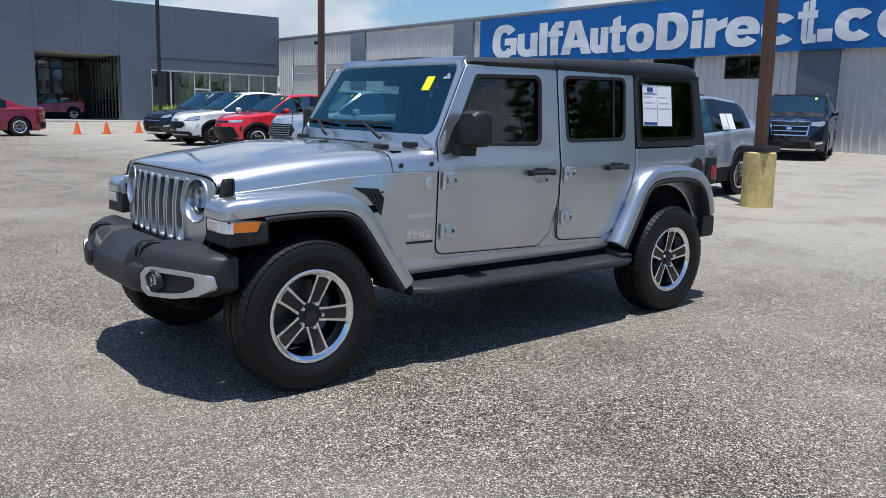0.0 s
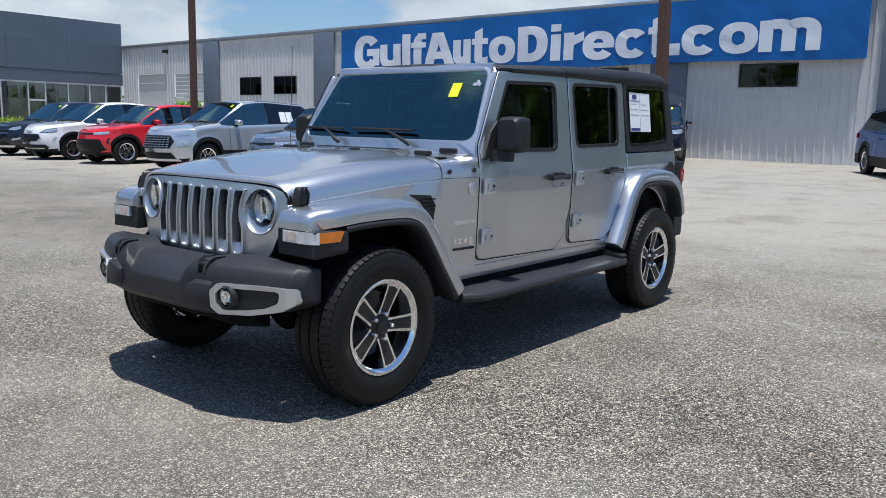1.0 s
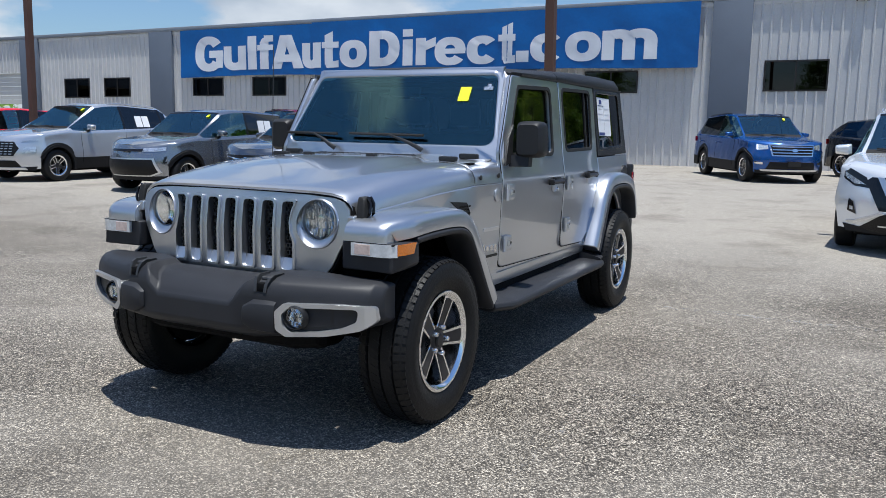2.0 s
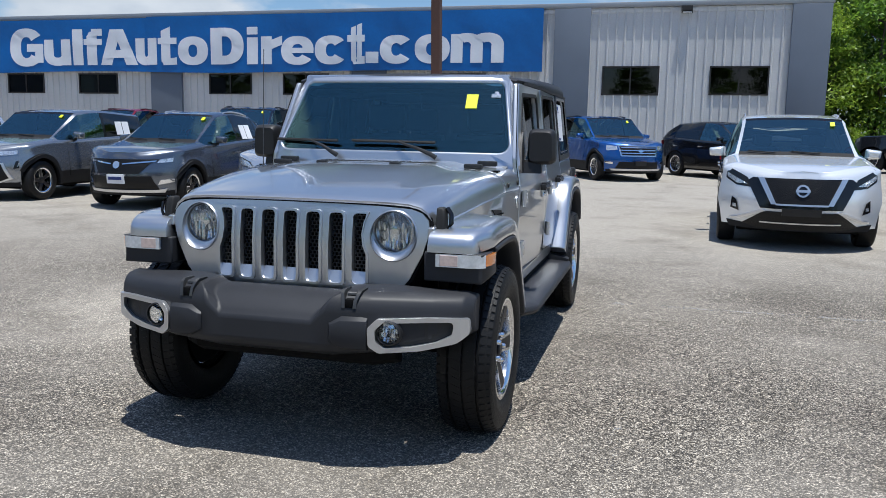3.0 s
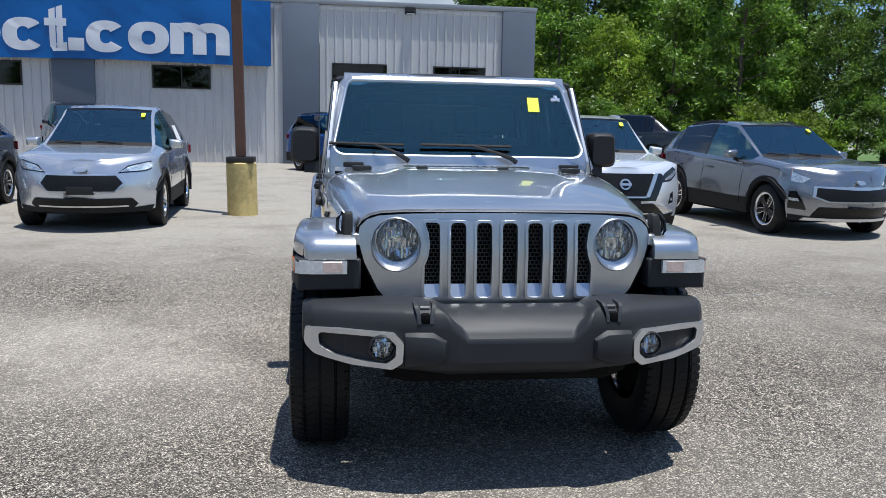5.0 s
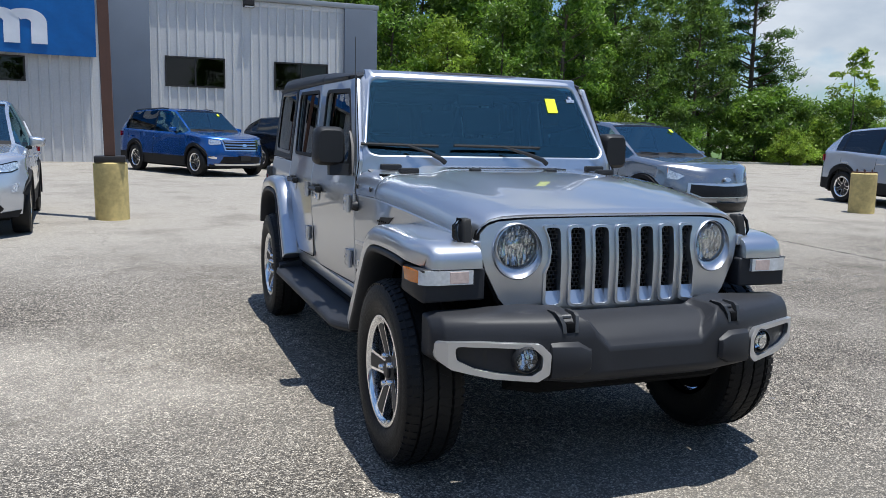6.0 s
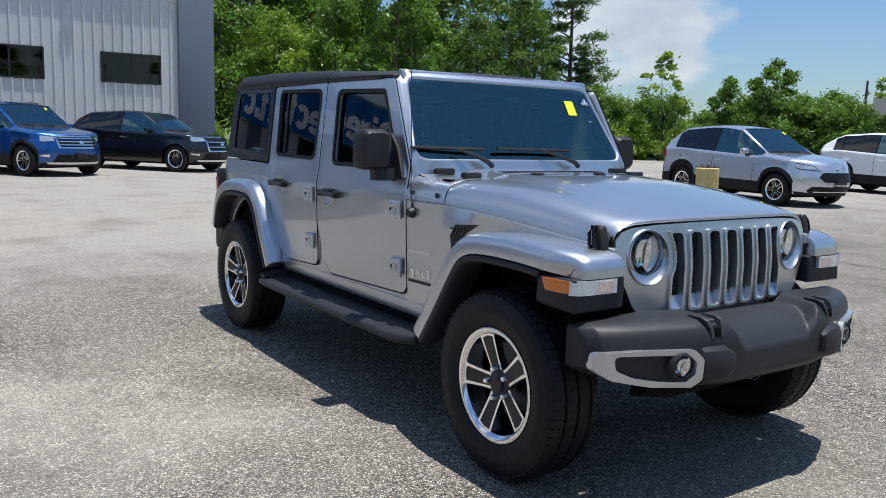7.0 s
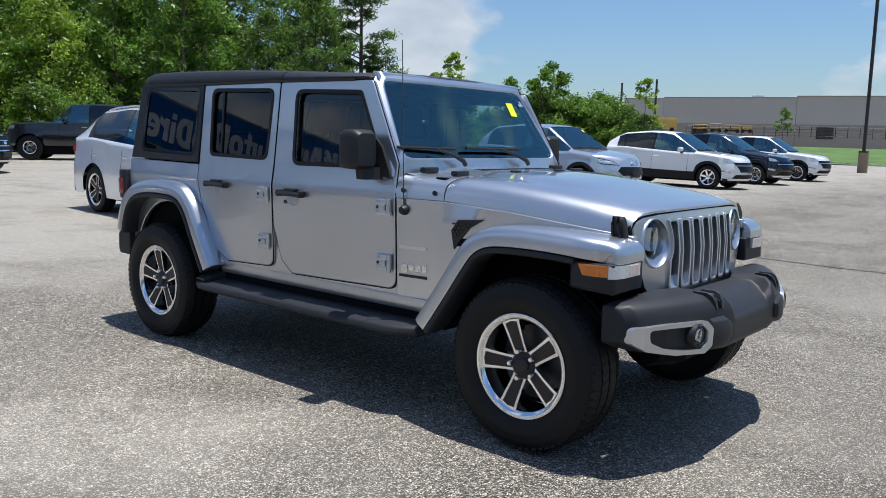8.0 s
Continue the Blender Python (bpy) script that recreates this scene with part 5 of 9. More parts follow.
        for r_ in range(17):
            z = 0.765 + r_ * 0.0162
            add_box(bm, c - 0.033, c + 0.033, -0.412, -0.404, z - 0.0014, z + 0.0014)
            for q in range(4):
                x = c - 0.027 + q * 0.018 + (0.009 if r_ % 2 else 0)
                if x < c + 0.033:
                    add_box(bm, x - 0.0013, x + 0.0013, -0.413, -0.405, z, z + 0.0162)
        part("mesh_insert", bm, M_mesh, grille, "dark grey honeycomb insert")
    # headlamps
    for s in (1, -1):
        # bowl from the oval rim down to the round lamp
        rows = []
        for k, dy, grow in ((0.0, 0.03, 1.03), (0.0, -0.004, 1.03), (0.0, -0.008, 0.99), (0.25, 0.004, 1.0), (0.7, 0.014, 1.0), (1.0, 0.016, 1.0), (1.0, 0.06, 1.0)):
            row = []
            for q in range(56):
                a = 2 * math.pi * q / 56
                ox, oz = s * 0.460 + 0.099 * grow * math.cos(a), 0.945 + 0.107 * grow * math.sin(a)
                ix, iz = s * 0.453 + 0.089 * math.cos(a), 0.960 + 0.089 * math.sin(a)
                x, z = ox + (ix - ox) * k, oz + (iz - oz) * k
                row.append(Vector((x, gy(x, z)[1] + dy, z)))
            rows.append(row)
        lamp = part("headlight", loft(rows, caps=False), M_silver, car, "round headlight in a satin silver bowl", angle=50)
        cx, cz, cy = s * 0.453, 0.960, gy(0.453, 0.96)[1] + 0.02
        part("lens_ring", lathe([(0.0895, -0.012), (0.0895, 0.004), (0.086, 0.006), (0.082, -0.012)], Matrix.Translation((cx, cy, cz)) @ Matrix.Rotation(radians(90), 4, "X"), 48), M_satin, lamp)
        # fluted reflector: narrow upright facets, each turned a little its own way
        rng = random.Random(17 if s > 0 else 18)
        bm = bmesh.new()
        for col_ in range(25):
            for row_ in range(4):
                u0, u1 = -0.0863 + 0.0069 * col_, -0.0794 + 0.0069 * col_
                z0, z1 = (-0.088 + 0.044 * (row_ + k) + (rng.uniform(-0.012, 0.012) if 0 < row_ + k < 4 else 0) for k in (0, 1))
                if math.hypot((u0 + u1) / 2, (z0 + z1) / 2) > 0.089:
                    continue
                def bowl(u, z):
                    return 0.034 - 0.022 * (math.hypot(u, z) / 0.085) ** 2
                t1, t2 = rng.uniform(-0.0025, 0.0025), rng.uniform(-0.012, 0.004)
                vs = [bm.verts.new((cx + u, cy + min(max(bowl(u, z) + d, 0.004), 0.07), cz + z)) for u, z, d in ((u0, z0, -t1 - t2), (u1, z0, t1 - t2), (u1, z1, t1 + t2), (u0, z1, t2 - t1))]
                bm.faces.new(vs)
        part("reflector", bm, M_reflector, lamp, "bright fluted reflector", fix=False)
        part("lamp_back", lathe([(0.089, 0), (0.089, -0.050), (0, -0.055)], Matrix.Translation((cx, cy + 0.0, cz)) @ Matrix.Rotation(radians(90), 4, "X"), 32), M_reflector, lamp)
        part("bulb_shield", lathe([(0, 0.0), (0.016, -0.003), (0.019, -0.012), (0.019, -0.05), (0, -0.05)], Matrix.Translation((cx, cy + 0.012, cz + 0.004)) @ Matrix.Rotation(radians(90), 4, "X"), 20), M_chrome, lamp)
        part("lens", lathe([(0, -0.006), (0.0865, -0.006), (0.0865, -0.004), (0.07, 0.010), (0.045, 0.017), (0.02, 0.020), (0, 0.021)], Matrix.Translation((cx, cy, cz)) @ Matrix.Rotation(radians(90), 4, "X"), 48), G_lamp, lamp)
        # bonnet latch: a rubber strap over a hook, leaning back
        lx = side_x(-0.33, 1.0) - 0.004
        la = part("bonnet_latch", loft([[Vector((s * (lx + dx), -0.350 + lean + dy, z)) for dx, dy in ((-0.01, -0.030 * w_), (0.026 * k, -0.030 * w_), (0.036 * k, 0), (0.026 * k, 0.030 * w_), (-0.01, 0.030 * w_))] for z, k, w_, lean in ((0.955, 1.0, 1.0, 0.0), (0.985, 1.1, 1.0, 0.004), (1.03, 1.0, 0.95, 0.010), (1.056, 0.92, 0.92, 0.016), (1.068, 0.6, 0.85, 0.020))]), M_rubber, car, "black rubber bonnet latch")
        bevelled(la, 0.006, 2, 30)
        part("latch_hook", tube([(s * (lx + 0.036), -0.365, 0.972), (s * (lx + 0.052), -0.360, 1.0), (s * (lx + 0.050), -0.350, 1.04), (s * (lx + 0.030), -0.342, 1.066)], 0.007, 8), M_gloss_black, la)
        part("latch_hook", tube([(s * (lx + 0.036), -0.332, 0.972), (s * (lx + 0.052), -0.330, 1.0), (s * (lx + 0.050), -0.326, 1.04), (s * (lx + 0.030), -0.320, 1.066)], 0.007, 8), M_gloss_black, la)

    # wing flares
    def flare(path, s, section, material, name, label="", i0=0, x_in=None):
        rows = []
        for i in range(i0, len(path)):
            p = Vector(path[i]); a = Vector(path[max(i - 1, 0)]); b = Vector(path[min(i + 1, len(path) - 1)])
            t = (b - a).normalized(); nrm = Vector((t.y, -t.x))     # towards the wheel
            xi = side_x(p.x, min(p.y, 1.0)) - 0.012 if x_in is None else x_in
            nose = 0.045 * smooth(-0.27, -0.445, p.x)            # the front corner is rounded in plan
            rows.append([Vector((s * (xi if x is None else x - nose * (x - 0.7) / 0.17), p.x + nrm.x * o, p.y + nrm.y * o)) for x, o in section])
        ob = part(name, loft(rows), material, car, label, angle=45)
        return bevelled(ob, 0.006, 2, 45)
    def dense(path, n=4):
        """A smooth line through the points."""
        out = []
        P = [Vector(p) for p in path]
        for i in range(len(P) - 1):
            p0, p1, p2, p3 = P[max(i - 1, 0)], P[i], P[i + 1], P[min(i + 2, len(P) - 1)]
            for k in range(n):
                t = k / n
                out.append(tuple(0.5 * ((2 * p1) + (p2 - p0) * t + (2 * p0 - 5 * p1 + 4 * p2 - p3) * t * t + (3 * p1 - p0 - 3 * p2 + p3) * t ** 3)))
        return out + [tuple(P[-1])]
    front = dense([(-0.446, 0.888), (-0.441, 0.934), (-0.412, 0.966), (-0.33, 0.986), (-0.12, 1.0), (0.10, 1.0), (0.24, 0.982), (0.345, 0.925), (0.43, 0.82), (0.54, 0.66), (0.652, 0.505)])
    rear = dense([(2.392, 0.555), (2.50, 0.74), (2.60, 0.92), (2.69, 1.01), (2.80, 1.055), (3.0, 1.068), (3.20, 1.058), (3.36, 1.02), (3.47, 0.94), (3.535, 0.83), (3.575, 0.70)])
    sec = ((None, 0.0), (0.80, 0.0), (0.846, 0.006), (0.864, 0.02), (0.871, 0.045), (0.870, 0.088), (0.80, 0.090), (None, 0.085))
    lip = ((0.74, 0.093), (0.864, 0.093), (0.876, 0.095), (0.878, 0.112), (0.868, 0.122), (0.80, 0.124), (0.72, 0.115))
    front_r = dense([(-0.26, 0.992), (-0.12, 1.0), (0.10, 1.0), (0.24, 0.982), (0.345, 0.925), (0.43, 0.82), (0.54, 0.66), (0.652, 0.505)])
    for s in (1, -1):
        flare(front, s, sec, M_silver, "front_flare")
        flare(front_r, s, lip, M_grey_plastic, "flare_lip", "dark grey plastic flare edge")
        flare(rear, s, sec, M_silver, "rear_flare")
        flare(rear, s, lip, M_grey_plastic, "flare_lip", "dark grey plastic flare edge")
        # lamp housing at the front of the flare
        rows = []
        for y, k in ((-0.432, -0.030), (-0.40, -0.010), (-0.34, 0.003), (-0.25, 0.0), (-0.225, -0.02)):
            rows.append([Vector((s * x, y, z)) for x, z in ((0.60, 0.765 + 0.02 * (y + 0.432)), (0.852, 0.762 + 0.05 * (y + 0.432)), (0.874 + k, 0.79), (0.872 + k, 0.872), (0.86, 0.888), (0.60, 0.888))])
        hs = part("lamp_housing", loft(rows), M_grey_plastic, car, "dark grey plastic lamp housing")
        bevelled(hs, 0.008, 2, 40)
        part("side_lamp", loft([[Vector((s * x, y, z)) for x, y in ((0.655, -0.447), (0.79, -0.447), (0.836, -0.438), (0.856, -0.419), (0.862, -0.410), (0.655, -0.40))] for z in (0.830, 0.884)]), M_side_lens, hs, "clear side lamp")
        part("amber_reflector", box(min(s * 0.672, s * 0.75), max(s * 0.672, s * 0.75), -0.4485, -0.444, 0.834, 0.880, 0.002, 1), M_side_amber, hs, "pale amber inner reflector")
        part("turn_signal", loft([[Vector((s * x, y, z)) for x, y in ((0.846, -0.411), (0.863, -0.411), (0.875, -0.37), (0.878, -0.300 + 0.5 * (z - 0.836)), (0.86, -0.300), (0.846, -0.38))] for z in (0.836, 0.855, 0.882)]), M_amber, hs, "amber turn signal")
        # vent behind the front flare
        pts = [(0.325, 1.006), (0.475, 0.994), (0.514, 0.940), (0.498, 0.848), (0.455, 0.905), (0.405, 0.960)]
        ve = part("vent", sheet(pts, [], lambda u, v: (s * (side_x(u, v) + 0.006), u, v), 0.02, [], lambda u, v: (-s, 0, 0)), M_black_plastic, car, "black mesh vent")
        bm = bmesh.new()
        for r_ in range(6):
            for q in range(5):
                u, v = 0.40 + 0.022 * q + (0.011 if r_ % 2 else 0), 0.885 + 0.018 * r_
                if u < 0.50 and v < 0.985 and v > 1.20 - 0.58 * u:
                    add_box(bm, min(s * (side_x(u, v) + 0.005), s * (side_x(u, v) + 0.011)), max(s * (side_x(u, v) + 0.005), s * (side_x(u, v) + 0.011)), u - 0.006, u + 0.006, v - 0.004, v + 0.004)
        part("vent_mesh", bm, M_gloss_black, ve)
        # side step
        st = []
        for y, k in ((0.64, 0.5), (0.74, 0.9), (0.80, 1.0), (2.40, 1.0), (2.48, 0.9), (2.57, 0.55)):
            x1 = 0.78 + 0.145 * k
            st.append([Vector((s * x, y, z)) for x, z in ((0.70, 0.405), (x1 - 0.02, 0.398), (x1, 0.418), (x1 - 0.008, 0.442), (x1 - 0.03, 0.455), (0.79, 0.462), (0.70, 0.462))])
        stp = part("side_step", loft(st), M_grey_plastic, car, "dark grey running board")
        bevelled(stp, 0.006, 2, 30)
        part("step_end", loft([[Vector((s * x, y, z)) for x, z in ((0.70, z0), (0.80 + 0.1 * k, z0), (0.80 + 0.1 * k, z0 + 0.012), (0.70, z0 + 0.06))] for y, z0, k in ((2.40, 0.46, 1), (2.50, 0.462, 0.9), (2.58, 0.44, 0.5))]), M_grey_plastic, stp)
        for y in (1.0, 2.2):
            part("bracket", box(min(s * 0.5, s * 0.72), max(s * 0.5, s * 0.72), y - 0.04, y + 0.04, 0.40, 0.46), M_under, stp)
        part("lower_sill", box(min(s * 0.60, s * 0.742), max(s * 0.60, s * 0.742), 0.55, 2.5, 0.435, 0.51), M_under, car)
        # bars in place of the lettering
        def strip(name, y0, y1, z0, z1, material, lab):
            part(name, sheet([(y0, z0), (y1, z0), (y1, z1), (y0, z1)], [], lambda u, v: (s * (side_x(u, v) + 0.004), u, v), 0.006, [], lambda u, v: (-s, 0, 0)), material, car, lab)
        strip("badge", 0.665, 0.840, 0.822, 0.840, M_satin, "silver lettering as a plain bar")
        for a, b, z0, z1 in ((0.666, 0.692, 0.708, 0.752), (0.700, 0.736, 0.712, 0.742), (0.744, 0.780, 0.712, 0.742), (0.788, 0.826, 0.700, 0.742)):
            part("badge", sheet(rounded([(a, z0), (b, z0), (b, z1), (a, z1)], 0.011, 3), [], lambda u, v: (s * (side_x(u, v) + 0.005), u, v), 0.007, [], lambda u, v: (-s, 0, 0)), M_chrome, car, "chrome lettering as a plain block")
        strip("badge", 0.665, 0.842, 0.676, 0.690, M_black_plastic, "black lettering as a plain bar")
        # bolts on the cowl
        for y, z in ((0.62, 1.115), (0.82, 1.12)):
            part("bolt", lathe([(0.013, 0), (0.013, 0.006), (0, 0.008)], Matrix.Translation((s * (side_x(y, z) - 0.002), y, z)) @ Matrix.Rotation(radians(90 * s), 4, "Y"), 12), M_black_plastic, car)
        # tail lamp
        tl = part("tail_light", box(min(s * 0.66, s * 0.80), max(s * 0.66, s * 0.80), 3.536, 3.635, 0.905, 1.115, 0.015), M_black_plastic, car, "black tail light housing")
        part("lens", box(min(s * 0.801, s * 0.807), max(s * 0.801, s * 0.807), 3.56, 3.625, 0.945, 1.05, 0.002), M_red_lens, tl, "red tail light lens")
    part("badge_disc", lathe([(0.036, 0), (0.036, 0.005), (0.031, 0.007), (0, 0.007)], Matrix.Translation((side_x(0.80, 1.014), 0.805, 1.014)) @ Matrix.Rotation(radians(90), 4, "Y"), 32), M_satin, car, "round silver badge")
    part("fuel_cap", lathe([(0.078, 0), (0.078, 0.012), (0.07, 0.018), (0, 0.02)], Matrix.Translation((side_x(3.40, 1.03), 3.395, 1.035)) @ Matrix.Rotation(radians(90), 4, "Y"), 40), M_black_plastic, car, "round black fuel filler cap")
    ab = part("aerial", lathe([(0.026, 0), (0.026, 0.012), (0.018, 0.03), (0, 0.032)], Matrix.Translation((-side_x(0.80, 1.02), 0.803, 1.02)) @ Matrix.Rotation(radians(-90), 4, "Y"), 20), M_black_plastic, car, "thin rod aerial on a black foot")
    part("rod", tube([(-0.775, 0.803, 1.025), (-0.782, 0.806, 1.10), (-0.782, 0.83, 1.86)], [0.006, 0.0028, 0.0022], 6), M_steel, ab)

    # front bumper
    S = {0.0: [(-0.50, 0.722), (-0.61, 0.716), (-0.650, 0.693), (-0.694, 0.668), (-0.713, 0.645), (-0.734, 0.622), (-0.738, 0.53), (-0.715, 0.500), (-0.62, 0.465), (-0.54, 0.455), (-0.50, 0.455)],
         0.205: [(-0.50, 0.722), (-0.61, 0.716), (-0.650, 0.693), (-0.694, 0.668), (-0.713, 0.645), (-0.734, 0.622), (-0.738, 0.53), (-0.715, 0.500), (-0.62, 0.465), (-0.54, 0.455), (-0.50, 0.455)],
         0.255: [(-0.50, 0.745), (-0.62, 0.748), (-0.675, 0.742), (-0.71, 0.722), (-0.732, 0.690), (-0.738, 0.665), (-0.738, 0.53), (-0.715, 0.500), (-0.62, 0.465), (-0.54, 0.455), (-0.50, 0.455)],
         0.44: [(-0.45, 0.748), (-0.62, 0.752), (-0.665, 0.746), (-0.70, 0.728), (-0.718, 0.700), (-0.724, 0.67), (-0.724, 0.55), (-0.71, 0.515), (-0.65, 0.50), (-0.55, 0.49), (-0.45, 0.49)],
         0.66: [(-0.50, 0.750), (-0.58, 0.752), (-0.625, 0.746), (-0.655, 0.728), (-0.672, 0.700), (-0.678, 0.67), (-0.678, 0.582), (-0.665, 0.548), (-0.61, 0.535), (-0.53, 0.53), (-0.50, 0.53)],
         0.77: [(-0.49, 0.748), (-0.53, 0.748), (-0.575, 0.742), (-0.60, 0.724), (-0.615, 0.700), (-0.621, 0.675), (-0.621, 0.612), (-0.61, 0.585), (-0.56, 0.57), (-0.51, 0.565), (-0.49, 0.565)],
         0.806: [(-0.465, 0.735), (-0.50, 0.735), (-0.535, 0.728), (-0.552, 0.712), (-0.56, 0.695), (-0.565, 0.675), (-0.565, 0.63), (-0.555, 0.605), (-0.52, 0.59), (-0.48, 0.585), (-0.465, 0.585)]}
    S = {x * 1.03: [(y + 0.09, 1.346 - (1.346 - z) * 1.03) for y, z in S[x]] for x in S}
    xs = sorted(S)
    pan = {xs[1]: 0.075, xs[2]: 0.062}                 # the sunk top widens towards the grille
    def bumper_row(x, sgn):
        return [Vector((sgn * (x + pan.get(x, 0) * (1, 1, 0.9, 0.35, 0.1, 0, 0, 0, 0, 0, 0)[k]), y, z)) for k, (y, z) in enumerate(S[x])]
    rows = [bumper_row(x, -1) for x in xs[:0:-1]] + [bumper_row(x, 1) for x in xs]
    bp = part("front_bumper", loft(rows), M_grey_plastic, car, "dark grey plastic front bumper", angle=32)
    bevelled(bp, 0.010, 3, 28)
    def fy(x):
        x = abs(x)
        pts = ((0.0, -0.648), (0.263, -0.648), (0.453, -0.634), (0.68, -0.588), (0.793, -0.531), (0.83, -0.475))
        for (a, ya), (b, yb) in zip(pts, pts[1:]):
            if x <= b:
                return ya + (yb - ya) * (x - a) / (b - a)
        return -0.475
    for s in (1, -1):
        out = rounded([(0.454, 0.598), (0.489, 0.637), (0.682, 0.648), (0.818, 0.640), (0.822, 0.572), (0.777, 0.540), (0.636, 0.510), (0.495, 0.495), (0.457, 0.522)], [0.02, 0.02, 0.02, 0.02, 0.03, 0.05, 0.05, 0.02, 0.02], 3)
        inn = rounded([(0.481, 0.589), (0.508, 0.619), (0.66, 0.628), (0.769, 0.628), (0.760, 0.576), (0.70, 0.548), (0.608, 0.528), (0.514, 0.519), (0.483, 0.543)], [0.02, 0.02, 0.02, 0.02, 0.02, 0.05, 0.05, 0.02, 0.02], 3)
        out, inn = ([(s * x, z) for x, z in q] for q in (out, inn))
        cuts = [("u", s * x) for x in (0.5, 0.58, 0.66, 0.72, 0.76, 0.79)]
        bz = part("fog_bezel", sheet(out, [inn], lambda u, v: (u, fy(u) - 0.024, v), 0.03, cuts, lambda u, v: (0, 1, 0)), M_satin, bp, "satin silver fog light surround", angle=25)
        bevelled(bz, 0.005, 2, 40)
        part("fog_recess", sheet(inn, [], lambda u, v: (u, fy(u) - 0.002, v), 0.004, cuts, lambda u, v: (0, 1, 0)), M_black_plastic, bp, "black fog light recess")
        m = Matrix.Translation((s * 0.531, -0.644, 0.580)) @ Matrix.Rotation(radians(90), 4, "X") @ Matrix.Rotation(radians(-8 * s), 4, "Y")
        fl = part("fog_light", lathe([(0.050, -0.02), (0.050, 0.002), (0.045, 0.006), (0.042, -0.001), (0.042, -0.03)], m, 32), M_black_plastic, bp, "round clear fog light")
        rng = random.Random(5)
        bm = bmesh.new()
        for q in range(10):
            for r_ in range(4):
                u0, z0 = -0.040 + 0.008 * q, -0.040 + 0.020 * r_
                if math.hypot(u0 + 0.004, z0 + 0.010) > 0.042:
                    continue
                t1, t2 = rng.uniform(-0.004, 0.004), rng.uniform(-0.006, 0.006)
                bm.faces.new([bm.verts.new(m @ Vector((u, z, -0.012 + d))) for u, z, d in ((u0, z0, -t1 - t2), (u0 + 0.008, z0, t1 - t2), (u0 + 0.008, z0 + 0.02, t1 + t2), (u0, z0 + 0.02, t2 - t1))])
        part("reflector", bm, M_reflector, fl, "bright fluted reflector", fix=False)
        part("lens", lathe([(0, -0.003), (0.0425, -0.003), (0.0425, -0.001), (0.03, 0.006), (0.015, 0.010), (0, 0.011)], m, 28), G_lamp, fl)
        rows = [[Vector((s * x, fy(x) - d * k, 0.566 + (z - 0.566) * h_)) for d, z in ((-0.01, 0.496), (0.016, 0.506), (0.024, 0.530), (0.024, 0.598), (0.016, 0.622), (-0.01, 0.640))] for x, k, h_ in ((0.292, 0.1, 0.55), (0.302, 0.8, 0.62), (0.345, 1.0, 0.96), (0.42, 1.0, 1.0), (0.449, 0.9, 1.0))]
        bo = part("bumper_boss", loft(rows), M_grey_plastic, bp)
        bevelled(bo, 0.008, 2, 30)
        # tow hook: two flaring cheeks on a foot, the slot between them
        bm = bmesh.new()
        hx = s * 0.373
        for c in (-1, 1):
            add_loft(bm, [[Vector((hx + c * (o + fl_), y_, z_)) for o in (0.016, 0.030)] + [Vector((hx + c * (o + fl_), y2, z_)) for o in (0.030, 0.016)] for z_, fl_, y_, y2 in ((0.668, 0.0, -0.634, -0.56), (0.70, 0.002, -0.628, -0.54), (0.728, 0.010, -0.612, -0.52), (0.738, 0.012, -0.590, -0.53))])
        th = part("tow_hook", bm, M_steel, bp, "steel tow hook")
        part("hook_slot", box(hx - 0.016, hx + 0.016, -0.632, -0.53, 0.668, 0.706, 0.004), M_under, th)
        part("hook_pin", tube([(hx - 0.018, -0.585, 0.718), (hx + 0.018, -0.585, 0.718)], 0.011, 10), M_steel, th)
    # the ends sweep back
    eye = Vector((0, -3.704, 1.346))
    for ob in (bp, *bp.children_recursive):
        for v in ob.data.vertices:
            v.co = eye + (v.co - eye) * (0.981 + 0.021 * smooth(0.32, 0.72, abs(v.co.x)))
    # added dark block that keeps sunlight out of the gap behind the bumper
    part("bumper_beam", box(-0.55, 0.55, -0.60, -0.36, 0.52, 0.69, 0.01), M_under, car)
    part("air_dam", loft([[Vector((x, y, z)) for y, z in ((-0.40, 0.50), (-0.60 + k, 0.50), (-0.575 + k, 0.43), (-0.52 + k, 0.40), (-0.40, 0.40))] for x, k in ((-0.50, 0.10), (-0.40, 0.02), (0.40, 0.02), (0.50, 0.10))]), M_under, car, "black lower air dam")
    part("skid_plate", box(-0.36, 0.36, -0.42, -0.15, 0.42, 0.46, 0.02), M_under, car)

    # wheels, axles, chassis
    for s in (1, -1):
        wheel_on(car, s * 0.765, 0.0, 0.387, 0.388, 0.25, 0.234, 5, (M_alloy, M_rim_dark), -21 if s > 0 else 18, big=True)
        wheel_on(car, s * 0.768, 3.0, 0.387, 0.388, 0.25, 0.234, 5, (M_alloy, M_rim_dark), -4 if s > 0 else 4, big=True)
        part("chassis_rail", box(min(s * 0.40, s * 0.50), max(s * 0.40, s * 0.50), -0.5, 3.6, 0.46, 0.58, 0.01), M_under, car)
        for y in (0.0, 3.006):
            part("damper", tube([(s * 0.52, y + 0.12, 0.36), (s * 0.46, y + 0.16, 0.78)], 0.03, 10), M_steel, car)
    for y in (0.0, 3.006):
        part("axle", tube([(-0.7, y, 0.385), (0.7, y, 0.385)], 0.045, 12), M_under, car)
